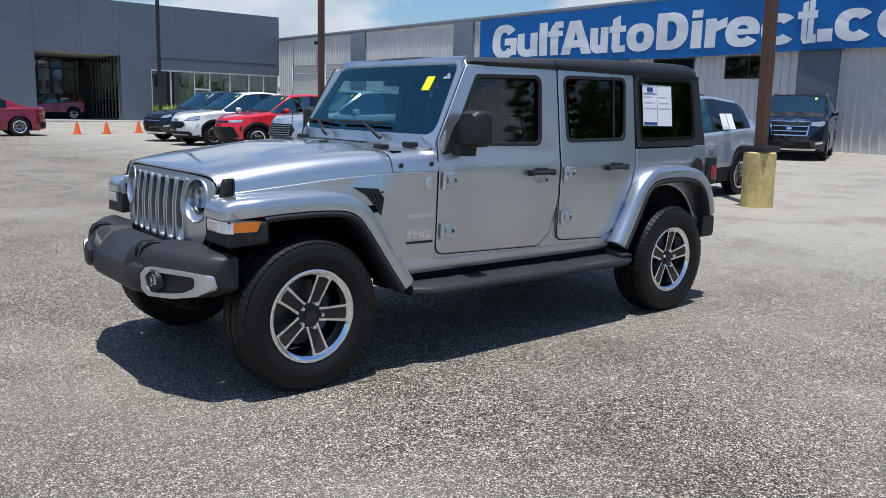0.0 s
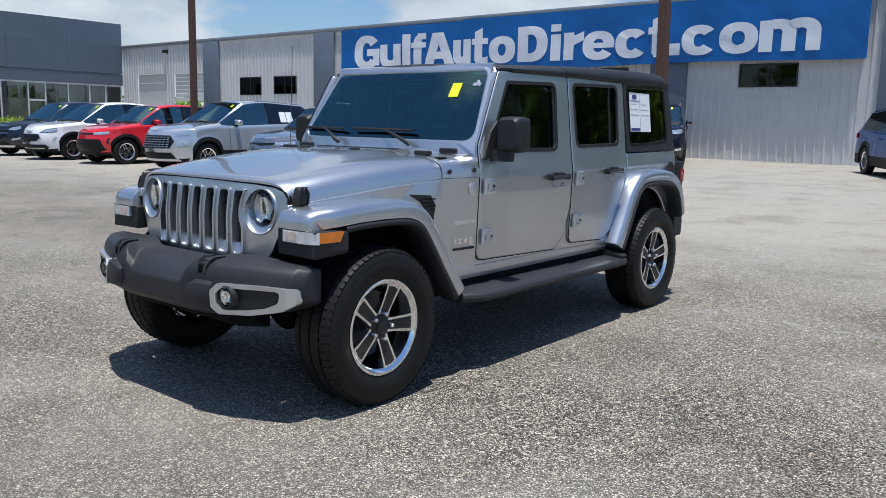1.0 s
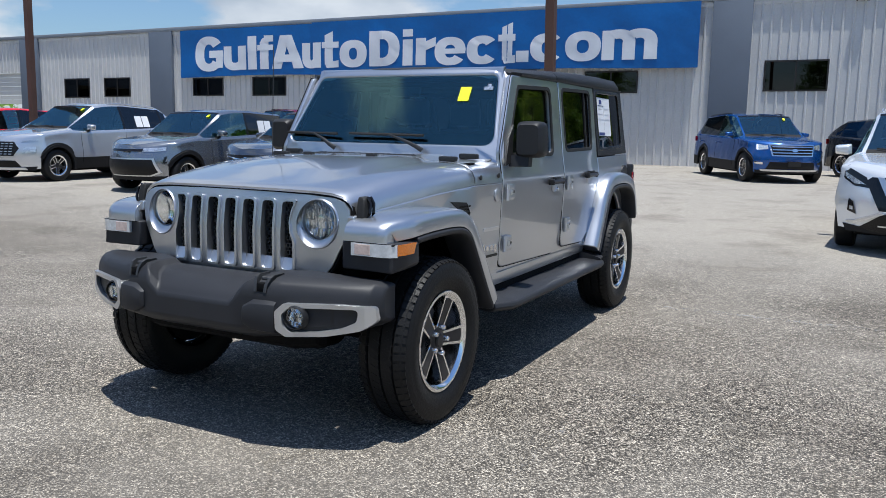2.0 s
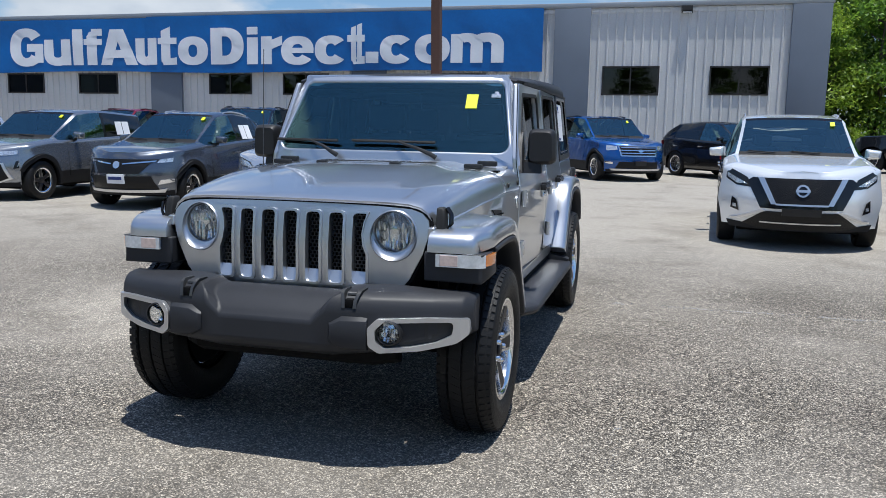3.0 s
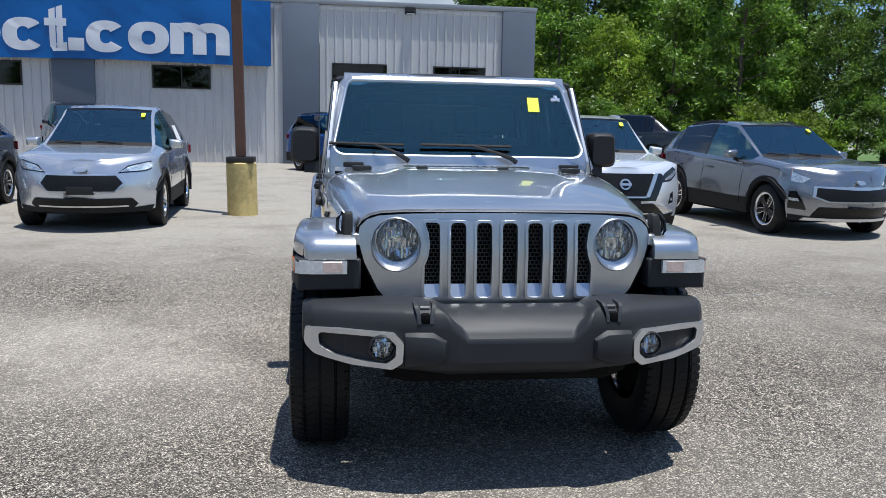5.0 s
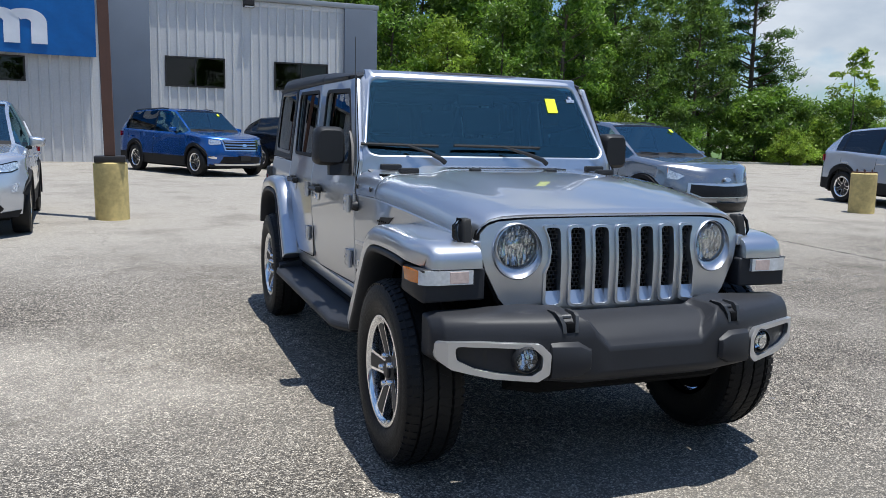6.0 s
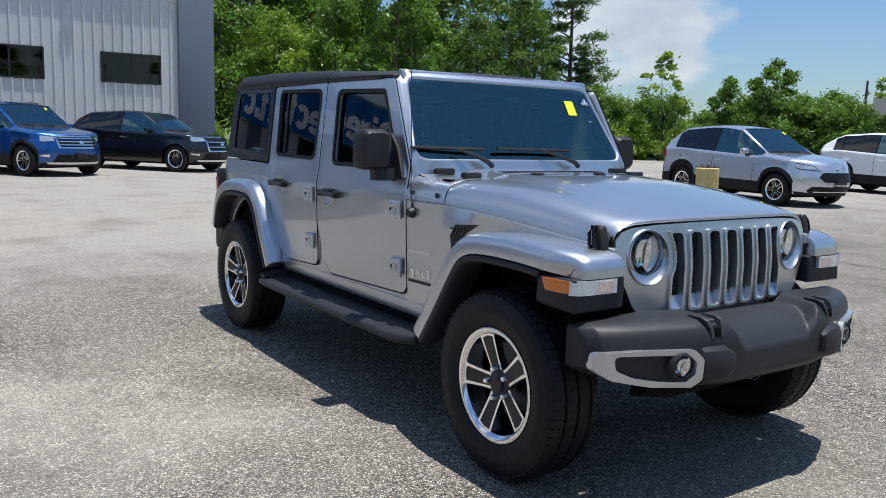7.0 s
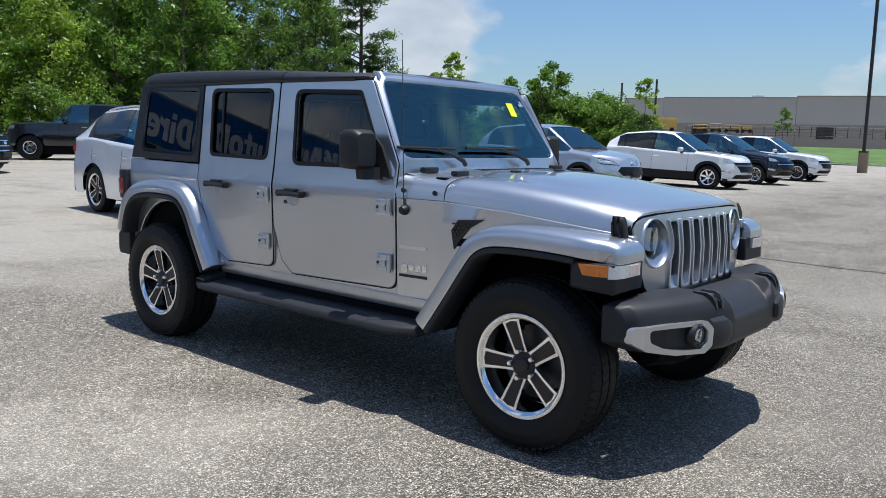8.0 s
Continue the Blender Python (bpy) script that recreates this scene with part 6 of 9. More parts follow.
        part("differential", lathe([(0, -0.12), (0.09, -0.10), (0.13, 0), (0.09, 0.10), (0, 0.12)], Matrix.Translation((0.18 if y < 1 else 0, y, 0.385)) @ Matrix.Rotation(radians(90), 4, "Y"), 20), M_under, car)
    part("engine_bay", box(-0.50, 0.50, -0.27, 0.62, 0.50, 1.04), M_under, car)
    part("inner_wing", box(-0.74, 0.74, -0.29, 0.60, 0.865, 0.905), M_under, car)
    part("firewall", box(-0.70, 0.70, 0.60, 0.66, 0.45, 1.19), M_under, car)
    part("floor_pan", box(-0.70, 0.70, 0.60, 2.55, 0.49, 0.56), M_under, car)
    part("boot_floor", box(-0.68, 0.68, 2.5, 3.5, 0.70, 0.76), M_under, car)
    part("fuel_tank", box(-0.40, 0.40, 1.9, 2.6, 0.38, 0.52, 0.03), M_under, car)
    part("exhaust", box(-0.45, 0.45, 3.34, 3.52, 0.42, 0.56, 0.04), M_under, car)
    # tail
    part("tailgate", box(-0.745, 0.745, 3.50, 3.54, 0.60, 1.19, 0.008), M_silver, car)
    part("rear_glass", box(-0.60, 0.60, 3.452, 3.462, 1.24, 1.66), G_dark, car)
    fr = bmesh.new()
    add_box(fr, -0.675, -0.58, 3.43, 3.48, 1.19, 1.71); add_box(fr, 0.58, 0.675, 3.43, 3.48, 1.19, 1.71)
    add_box(fr, -0.58, 0.58, 3.43, 3.48, 1.655, 1.71); add_box(fr, -0.58, 0.58, 3.43, 3.50, 1.19, 1.25)
    part("hardtop_rear", fr, M_black_top, car)
    rb = loft([[Vector((x, y, z)) for y, z in ((3.50, 0.50), (3.70 - k, 0.50), (3.72 - k, 0.53), (3.72 - k, 0.64), (3.70 - k, 0.665), (3.50, 0.665))] for x, k in ((-0.80, 0.06), (-0.74, 0.01), (-0.4, 0), (0.4, 0), (0.74, 0.01), (0.80, 0.06))])
    bevelled(part("rear_bumper", rb, M_grey_plastic, car, "dark grey plastic rear bumper"), 0.008, 2, 30)
    sw = wheel_on(car, 0.08, 3.68, 0.98, 0.398, 0.24, 0.236, 5, (M_alloy, M_rim_dark), 0, big=False)
    sw.matrix_local = pose(0.08, 3.70, 0.98, 0, 0, 90)
    sw.name = "spare_wheel"

    # cabin
    part("dashboard", loft([[Vector((x, y, z)) for y, z in ((0.80, 0.85), (0.80, 1.19), (0.92, 1.215), (1.08, 1.17), (1.12, 1.0), (1.05, 0.85))] for x in (-0.70, -0.2, 0.2, 0.70)]), M_dash_top, car, "dark grey dashboard")
    for s in (1, -1):
        for y, rear_row in ((1.62, False), (2.48, True)):
            cx = s * 0.36
            part("seat", box(cx - 0.25, cx + 0.25, y - 0.30, y + 0.22, 0.62, 0.86, 0.06, 3), M_seat, car)
            part("backrest", loft([[Vector((cx + x * w_, y + 0.14 + dy, z)) for x, dy in ((-0.24, 0), (0.24, 0), (0.24, 0.13), (-0.24, 0.13))] for z, w_, dy in ((0.80, 1, 0), (1.2, 1, 0), (1.38, 0.75, 0))]), M_seat, car)
            part("headrest", box(cx - 0.13, cx + 0.13, y + 0.19, y + 0.28, 1.40, 1.58, 0.035, 3), M_seat, car)
        part("roll_bar", tube([(s * 0.60, 1.14, 1.63), (s * 0.60, 1.85, 1.655), (s * 0.60, 2.9, 1.65), (s * 0.62, 3.3, 1.2)], 0.028, 8), M_seat, car)
        part("roll_bar", tube([(s * 0.66, 1.86, 1.15), (s * 0.62, 1.87, 1.6), (s * 0.5, 1.87, 1.65), (0, 1.87, 1.655)], 0.028, 8), M_seat, car)
    part("steering_wheel", lathe([(0.185, -0.014), (0.198, 0), (0.185, 0.014), (0.172, 0)], Matrix.Translation((0.36, 1.20, 1.10)) @ Matrix.Rotation(radians(68), 4, "X"), 36, True), M_seat, car, "black steering wheel")
    part("steering_hub", box(0.26, 0.46, 1.17, 1.23, 1.05, 1.15, 0.02), M_seat, car)
    part("rear_mirror", box(-0.11, 0.11, 1.11, 1.14, 1.56, 1.62, 0.012), M_black_plastic, car, "interior mirror")
    # tags behind and on the glass
    def on_screen(name, x0, x1, z0, z1, material, label, lean=0.0):
        part(name, sheet([(x0, z0), (x1, z0), (x1 + lean, z1), (x0 + lean, z1)], [], lambda u, v: tuple(Vector(ws(u, v)) + Vector((0, 0.005, -0.003))), 0.003, [], n_in), material, wsg, label)
    on_screen("price_tag", 0.412, 0.480, 1.535, 1.617, M_yellow_tag, "fluorescent yellow tag on the windscreen")
    on_screen("sticker", 0.556, 0.612, 1.600, 1.618, M_lens, "small pale sticker on the windscreen")
    on_screen("sticker", 0.574, 0.598, 1.618, 1.634, M_lens, "small pale sticker on the windscreen")
    def on_side(name, y0, y1, z0, z1, material, label, off=-0.004):
        part(name, sheet([(y0, z0), (y1, z0), (y1, z1), (y0, z1)], [], lambda u, v: (side_x(u, v) + off, u, v), 0.001, [], lambda u, v: (-1, 0, 0)), material, car, label)
    for y0, y1, head in ((2.745, 2.915, True), (2.92, 3.095, False)):
        on_side("paper_sheet", y0, y1, 1.345, 1.632, M_paper, "white printed sheet in the rear side window")
        if head:
            on_side("print", y0 + 0.008, y1 - 0.008, 1.352, 1.372, M_blue_ink, "dark blue printed bar", -0.002)
            on_side("print", y0 + 0.05, y1 - 0.05, 1.585, 1.615, M_blue_ink, "dark blue printed bar", -0.002)
            on_side("print", y0 + 0.006, y1 - 0.006, 1.570, 1.574, M_blue_ink, "dark blue printed bar", -0.002)
        for k in range(3):
            on_side("print", y0 + 0.015, y1 - 0.02 - 0.02 * (k % 3), 1.47 + 0.04 * k, 1.474 + 0.04 * k, M_grey_ink, "grey printed line", -0.002)
    return car


suv = build_suv()


# ---- the other vehicles on the lot ----
G_car = glass("car_window_glass", (0.62, 0.78, 0.78), (0.58, 0.93, 0.97), ior=2.8)
M_car_seat = mat("grey_car_seat", (0.07, 0.07, 0.072), 0.85, 0, 0.2, 5, 200, 0.2)
M_dash = mat("grey_dashboard", (0.22, 0.225, 0.23), 0.6, 0, 0.2, 3, 60)
G_car_dark = glass("car_privacy_glass", (0.10, 0.11, 0.115), ior=1.75)
M_grille = mat("black_grille_mesh", (0.006, 0.006, 0.007), 0.4, 0, 0.3, 20, 90, 0.6, spec=0.3)
M_clad_car = mat("black_car_cladding", (0.012, 0.012, 0.013), 0.65, 0, 0.2, 5, 120, 0.1, spec=0.25)
PAINTS = {
    "silver": paint("car_paint_silver", (0.60, 0.625, 0.665), 0.68, 0.225),
    "light silver": paint("car_paint_light_silver", (0.82, 0.84, 0.86), 0.4, 0.225),
    "grey": paint("car_paint_grey", (0.13, 0.145, 0.175), 0.8, 0.225),
    "steel grey": paint("car_paint_steel_grey", (0.28, 0.295, 0.32), 0.8, 0.225),
    "white": paint("car_paint_white", (0.78, 0.78, 0.78), 0.0, 0.225),
    "red": paint("car_paint_red", (0.68, 0.012, 0.02), 0.1, 0.225),
    "dark red": paint("car_paint_dark_red", (0.24, 0.008, 0.025), 0.4, 0.225),
    "blue": paint("car_paint_blue", (0.003, 0.075, 0.30), 0.45, 0.225),
    "navy": paint("car_paint_navy", (0.006, 0.008, 0.020), 0.3, 0.225),
    "black": paint("car_paint_black", (0.006, 0.006, 0.008), 0.2, 0.225),
}


def lerp_line(pts, v):
    if v <= pts[0][0]:
        return pts[0][1]
    for (a, fa), (b, fb) in zip(pts, pts[1:]):
        if v <= b:
            return fa + (fb - fa) * (v - a) / (b - a)
    return pts[-1][1]


SUV = dict(W=1.86, H=1.66, fo=0.91, wb=2.71, ro=0.95, hf=0.93, hr=1.06, belt=1.02, belt_r=1.14, cowl=0.42, rf=1.22, rr=2.80, tail=3.52, tail_z=1.18,
           tyre=0.345, rim=0.225, tw=0.225, sill=0.26, roof_w=0.66, front="wide", clad=True, rails=False, wheel=(M_alloy, M_rim_dark), spokes=5, deck=False)


def build_car(name, color, x, y, fwd, label, **over):
    P = dict(SUV); P.update(over)
    hw, H, fo, wb, ro = P["W"] / 2, P["H"], P["fo"], P["wb"], P["ro"]
    y_end = wb + ro
    R, arch_r = P["tyre"], P["tyre"] + 0.055
    col = PAINTS[color]
    th = math.atan2(fwd[0], -fwd[1])
    n = Vector((fwd[0], fwd[1])).normalized()
    zf, zr = ground_z(x, y), ground_z(x - n.x * wb, y - n.y * wb)
    root = empty(name, pose(x, y, zf, math.degrees(math.atan2(zr - zf, wb)), 0, math.degrees(th)))
    tagged(root, label, "car", "cars on the lot")
    cn, ct, pw = 0.62, 0.34, 2.35

    def plan(v):
        if v < -fo + cn:
            return max((v + fo) / cn, 1e-3) ** (1 / pw)
        if v > y_end - ct:
            return max((y_end - v) / ct, 1e-3) ** (1 / 3.2)
        return 1.0

    def nose_y(px):
        return -fo + cn * min(abs(px) / hw, 1.0) ** pw

    def tail_y(px):
        return y_end - ct * min(abs(px) / hw, 1.0) ** 3.2

    sh = [(-fo, P["hf"] - 0.06), (-fo + 0.25, P["hf"] - 0.02), (P["cowl"], P["hr"] - 0.03), (P["cowl"] + 0.3, P["belt"]), (P["rr"], P["belt_r"]), (y_end - 0.12, P["tail_z"] - 0.06), (y_end, P["tail_z"] - 0.10)]
    if P["deck"]:
        top = [(-fo, P["hf"] - 0.02), (-fo + 0.25, P["hf"] + 0.03), (P["cowl"], P["hr"] + 0.02), (P["rf"], H - 0.05), ((P["rf"] + P["rr"]) / 2, H), (P["rr"], H - 0.04), (P["tail"], P["tail_z"] + 0.01), (y_end - 0.1, P["tail_z"]), (y_end, P["tail_z"] - 0.05)]
    else:
        top = [(-fo, P["hf"] - 0.02), (-fo + 0.25, P["hf"] + 0.03), (P["cowl"], P["hr"] + 0.02), (P["rf"], H - 0.06), (P["rf"] + 0.35, H - 0.012), (P["rf"] + 0.8, H), (P["rr"], H - 0.07), (P["rr"] + (P["tail"] - P["rr"]) * 0.4, H - 0.19), (P["tail"], P["tail_z"] + 0.03), (y_end, P["tail_z"] - 0.06)]

    def arch_z(v):
        for c in (0.0, wb):
            if abs(v - c) < arch_r:
                return R + math.sqrt(arch_r ** 2 - (v - c) ** 2) * 1.0
        return P["sill"] + (0.02 if v < 0 or v > wb else 0)

    st = {-fo + cn * f ** pw for f in (0.22, 0.4, 0.55, 0.68, 0.8, 0.9, 0.97, 1.0)} | {y_end - ct * f ** 3.2 for f in (0.4, 0.6, 0.76, 0.88, 0.96, 1.0)}
    for c in (0.0, wb):
        st |= {c + arch_r * math.cos(radians(a)) for a in range(0, 181, 12)}
        st |= {c - arch_r - 0.004, c + arch_r + 0.004}
    b_pil = P["rf"] + (P["rr"] - P["rf"]) * 0.36
    c_pil = P["rr"] - (0.04 if not P["deck"] else 0.12)
    w_start, w_end = P["cowl"] + 0.03, P["rr"] + (P["tail"] - P["rr"]) * (0.30 if not P["deck"] else 0.2)
    keys = [P["cowl"], P["rf"], P["rr"], P["tail"], b_pil - 0.035, b_pil + 0.035, c_pil - 0.03, c_pil + 0.03, w_start, w_end, P["cowl"] + 0.075, P["rf"] - 0.05]
    st |= set(keys)
    st |= set(np.arange(-fo + cn, y_end - ct, 0.17))
    st = sorted(v for v in st if -fo < v < y_end)
    keep = [st[0]]
    for v in st[1:]:
        if v - keep[-1] > 0.012 or v in keys:
            keep.append(v)
    st = keep

    def section(v):
        f = plan(v)
        zb, zs, zt = arch_z(v), lerp_line(sh, v), lerp_line(top, v)
        zs = max(zs, zb + 0.05)
        zt = max(zt, zs + 0.02)
        g = min(max((zt - zs - 0.06) / 0.45, 0), 1)
        ws = hw * 0.945 * f
        wr = (hw * (0.80 - (0.80 - P["roof_w"] / 0.93 * 1.0 + 0.0) * g)) * f
        out = []
        zref = P["sill"]
        for u in (0.0, 0.3, 0.55, 0.78, 0.93):
            z = zb + (zs - zb) * u
            k = min(max((z - zref) / (zs - zref), 0), 1)
            out.append((hw * f * (0.955 + 0.045 * math.sin(math.pi * min(k * 1.05 + 0.12, 1))), z))
        out.append((ws, zs))
        out.append((ws - 0.025, zs + 0.012))
        for u in (0.33, 0.68, 1.0):
            z = zs + 0.012 + (zt - 0.055 * g - zs - 0.012) * u
            out.append((ws - 0.025 + (wr - ws + 0.025) * u ** 1.25, z))
        out.append((wr - 0.045 * f, zt - 0.012 * g))
        out.append((wr * 0.5, zt + 0.004))
        out.append((0.0, zt + 0.010))
        return out
    secs = [(v, section(v)) for v in st]
    m_pts = len(secs[0][1])
    groups = {}

    def put(key, pts):
        groups.setdefault(key, []).append(pts)
    for (v0, a), (v1, b) in zip(secs, secs[1:]):
        mid = (v0 + v1) / 2
        tall = lerp_line(top, mid) - lerp_line(sh, mid) > 0.07
        for i in range(m_pts - 1):
            key = "body"
            if i == 0 and P["clad"] and mid > -arch_r + 0.001:
                key = "cladding"
            if 6 <= i <= 8 and tall and w_start < mid < w_end:
                key = "pillar" if abs(mid - b_pil) < 0.035 or abs(mid - c_pil) < 0.03 else ("side_window_f" if mid < b_pil else ("side_window_r" if mid < c_pil else "quarter_window"))
            if i >= 10 and P["cowl"] < mid < P["rf"]:
                key = "windscreen" if P["cowl"] + 0.075 < mid < P["rf"] - 0.05 else ("cowl_panel" if mid < P["cowl"] + 0.075 else "screen_band")
            if i >= 10 and P["rr"] < mid < P["tail"]:
                key = "rear_window"
            for s in (1, -1):
                q = [Vector((s * a[i][0], v0, a[i][1])), Vector((s * a[i + 1][0], v0, a[i + 1][1])), Vector((s * b[i + 1][0], v1, b[i + 1][1])), Vector((s * b[i][0], v1, b[i][1]))]
                k2 = key + ("L" if s > 0 else "R") if ("window" in key and key != "rear_window") else key
                if key == "pillar":
                    k2 = "pillar" + ("L" if s > 0 else "R") + ("b" if abs(mid - b_pil) < 0.035 else "c")
                put(k2, q)
    for v, sec in (secs[0], secs[-1]):
        ring = [Vector((px, v, pz)) for px, pz in sec] + [Vector((-px, v, pz)) for px, pz in sec[-2::-1]]
        put("body", ring)
    body_ob = None
    for key in sorted(groups, key=lambda k: k != "body"):
        bm = bmesh.new()
        for q in groups[key]:
            u = []
            for p_ in q:
                if not u or (p_ - u[-1]).length > 1e-5:
                    u.append(p_)
            if len(u) > 2 and (u[0] - u[-1]).length < 1e-5:
                u.pop()
            if len(u) > 2:
                bm.faces.new([bm.verts.new(p_) for p_ in u])
        bmesh.ops.remove_doubles(bm, verts=bm.verts, dist=2e-4)
        m_ = {"body": col, "cladding": M_clad_car, "cowl_panel": M_clad_car, "screen_band": M_gloss_black, "pillarLb": M_gloss_black, "pillarRb": M_gloss_black, "pillarLc": M_gloss_black, "pillarRc": M_gloss_black, "windscreen": G_car, "rear_window": G_car_dark}.get(key, G_car if "_f" in key else G_car_dark)
        nm = "side_window" if "side_window" in key else ("quarter_window" if "quarter" in key else ("pillar" if "pillar" in key else key))
        if "win" in key:
            ob = part(nm, facing(bm, (0, wb / 2, 0.8)), m_, root, fix=False)
        else:
            ob = part(nm, bm, m_, root, angle=58 if key == "body" else 42)
        if key == "body":
            body_ob = ob
    # floor, cabin, seats
    part("underbody", box(-hw * 0.74, hw * 0.74, -fo + 0.52, y_end - 0.3, 0.20, 0.62), M_under, root)
    part("cabin", box(-hw * 0.86, hw * 0.86, P["cowl"] + 0.1, P["tail"] - 0.15, 0.6, P["belt"] - 0.12), M_car_seat, root)
    part("dashboard", loft([[Vector((xx, yy, zz)) for yy, zz in ((P["cowl"] + 0.12, P["belt"] - 0.15), (P["cowl"] + 0.14, P["hr"] - 0.05), (P["cowl"] + 0.45, P["hr"] - 0.01), (P["cowl"] + 0.60, P["hr"] - 0.07), (P["cowl"] + 0.58, P["belt"] - 0.15))] for xx in (-hw * 0.78, 0, hw * 0.78)]), M_dash, root)
    for s in (1, -1):
        for k, yy in ((0, 1.45), (1, 2.35)):
            part("seat", box(s * 0.36 - 0.23, s * 0.36 + 0.23, yy, yy + 0.14, 0.7, P["belt"] + 0.16, 0.04), M_car_seat, root)
            part("headrest", box(s * 0.36 - 0.12, s * 0.36 + 0.12, yy + 0.03, yy + 0.11, P["belt"] + 0.18, P["belt"] + 0.34, 0.025), M_car_seat, root)
        # wheels and arch trim
        for c, t in ((0.0, 10), (wb, 40)):
            wheel_on(root, s * (hw - P["tw"] / 2 - 0.015), c, R, R, P["tw"], P["rim"], P["spokes"], P["wheel"], t + 7 * len(label) % 30, big=False, twin=P["spokes"] > 5)
            if P["clad"]:
                band_o = [(c + (arch_r + 0.055) * math.cos(radians(a)), R + (arch_r + 0.05) * math.sin(radians(a))) for a in range(-12, 157 if c == 0.0 else 193, 12)]
                band_i = [(c + arch_r * 0.985 * math.cos(radians(a)), R + arch_r * 0.985 * math.sin(radians(a))) for a in range(156 if c == 0.0 else 192, -13, -12)]
                part("arch_trim", sheet(band_o + band_i, [], lambda u, v: (s * (hw * plan(u) + 0.008), u, v), 0.05, [], lambda u, v: (-s, 0, 0)), M_clad_car, root)
        # mirror, handles, seams
        mz = P["belt"] + 0.10
        rows = [[Vector((s * (hw * 0.94 + 0.10 + dx * k), P["cowl"] + 0.42 + dy, mz + dz * k)) for dx, dz in ((-0.10, -0.07), (0.10, -0.06), (0.11, 0.05), (-0.09, 0.075))] for dy, k in ((-0.06, 0.7), (0.0, 1.0), (0.07, 0.95))]
        mi = part("mirror", loft(rows), col, root, angle=60)
        bevelled(mi, 0.02, 2, 30)
        part("mirror_stalk", box(min(s * hw * 0.86, s * (hw * 0.94 + 0.04)), max(s * hw * 0.86, s * (hw * 0.94 + 0.04)), P["cowl"] + 0.38, P["cowl"] + 0.46, mz - 0.10, mz - 0.06), M_clad_car, mi)
        for yy in (b_pil - 0.16, c_pil - 0.16 if not P["deck"] else c_pil - 0.2):
            zz = P["belt"] - 0.13
            part("handle", box(min(s * hw * 0.985, s * (hw + 0.022)), max(s * hw * 0.985, s * (hw + 0.022)), yy - 0.10, yy + 0.10, zz - 0.014, zz + 0.014, 0.01), col if P["clad"] else M_chrome, root)
        for yy in (P["cowl"] + 0.22, b_pil, c_pil + 0.0):
            xs_ = hw * 1.0 + 0.0015
            part("door_seam", sheet([(yy - 0.004, P["sill"] + 0.14), (yy + 0.004, P["sill"] + 0.14), (yy + 0.004, P["belt"] - 0.02), (yy - 0.004, P["belt"] - 0.02)], [], lambda u, v: (s * (hw * (0.955 + 0.045 * math.sin(math.pi * min(max((v - P["sill"]) / (lerp_line(sh, u) - P["sill"]), 0) * 1.05 + 0.12, 1))) + 0.0012), u, v), 0.004, [("v", z_) for z_ in (0.5, 0.65, 0.8, 0.9)], lambda u, v: (-s, 0, 0)), M_under, root)
        if P["rails"]:
            part("roof_rail", tube([(s * hw * P["roof_w"] * 1.0, yy, lerp_line(top, yy) + dz) for yy, dz in ((P["rf"] + 0.32, -0.05), (P["rf"] + 0.42, -0.005), (P["rf"] + 0.7, 0.008), (P["rr"] - 0.35, 0.012), (P["rr"] - 0.10, 0.0), (P["rr"] + 0.02, -0.05))], 0.014, 6), M_satin if P["rails"] == 1 else M_black_plastic, root)

    # front
    front_secs = [(v, section(v)) for v in -fo + 0.002 + 1.3 * np.linspace(0, 1, 70) ** 1.7]

    def half_width(sec, z):
        best = 0.0
        for (xa, za), (xb, zb_) in zip(sec, sec[1:]):
            if min(za, zb_) <= z <= max(za, zb_) and abs(zb_ - za) > 1e-6:
                best = max(best, xa + (xb - xa) * (z - za) / (zb_ - za))
        return best if z >= sec[0][1] else sec[0][0]

    def skin_y(u, z):
        """Where the nose lies at a breadth and a height."""
        last_v, last_w = front_secs[0][0], 0.0
        for v, sec in front_secs:
            w = half_width(sec, z)
            if w >= abs(u):
                return last_v + (v - last_v) * (abs(u) - last_w) / max(w - last_w, 1e-5) if w > last_w else v
            last_v, last_w = v, w
        return last_v

    corner = section(-arch_r - 0.012)

    def on_skin(u, v, proud):
        lim = half_width(corner, v) - 0.004
        u = max(min(u, lim), -lim)
        return (u, skin_y(u, v) - proud, v)

    def on_nose(nm, pts, material, proud, both=True, lab="", lean=0.0, parent=root):
        out = []
        for s in ((1, -1) if both else (1,)):
            q = [(s * a, b) for a, b in pts]
            cuts = [("u", s * hw * f) for f in (0.001, 0.14, 0.26, 0.36, 0.45, 0.58, 0.68, 0.76, 0.83, 0.89, 0.94)] + ([("u", -hw * f) for f in (0.14, 0.26, 0.36, 0.45, 0.58, 0.68, 0.76, 0.83)] if not both else [])
            zs_ = [b for a, b in pts]
            cuts += [("v", min(zs_) + (max(zs_) - min(zs_)) * k / 3) for k in (1, 2)]
            out.append(part(nm, sheet(q, [], lambda u, v: on_skin(u, v, proud), 0.03 + proud, cuts, lambda u, v: (0, 1, 0)), material, parent, lab))
        return out
    hf = P["hf"]
    kind = P["front"]
    if kind == "hex":       # low hexagon mouth, slim lamps above
        on_nose("grille", [(-0.50, 0.64), (-0.42, 0.74), (0.42, 0.74), (0.50, 0.64), (0.40, 0.54), (-0.40, 0.54)], M_grille, 0.015, False)
        on_nose("grille_rim", [(-0.53, 0.635), (-0.43, 0.755), (0.43, 0.755), (0.53, 0.635), (0.41, 0.525), (-0.41, 0.525)], M_satin, 0.008, False)
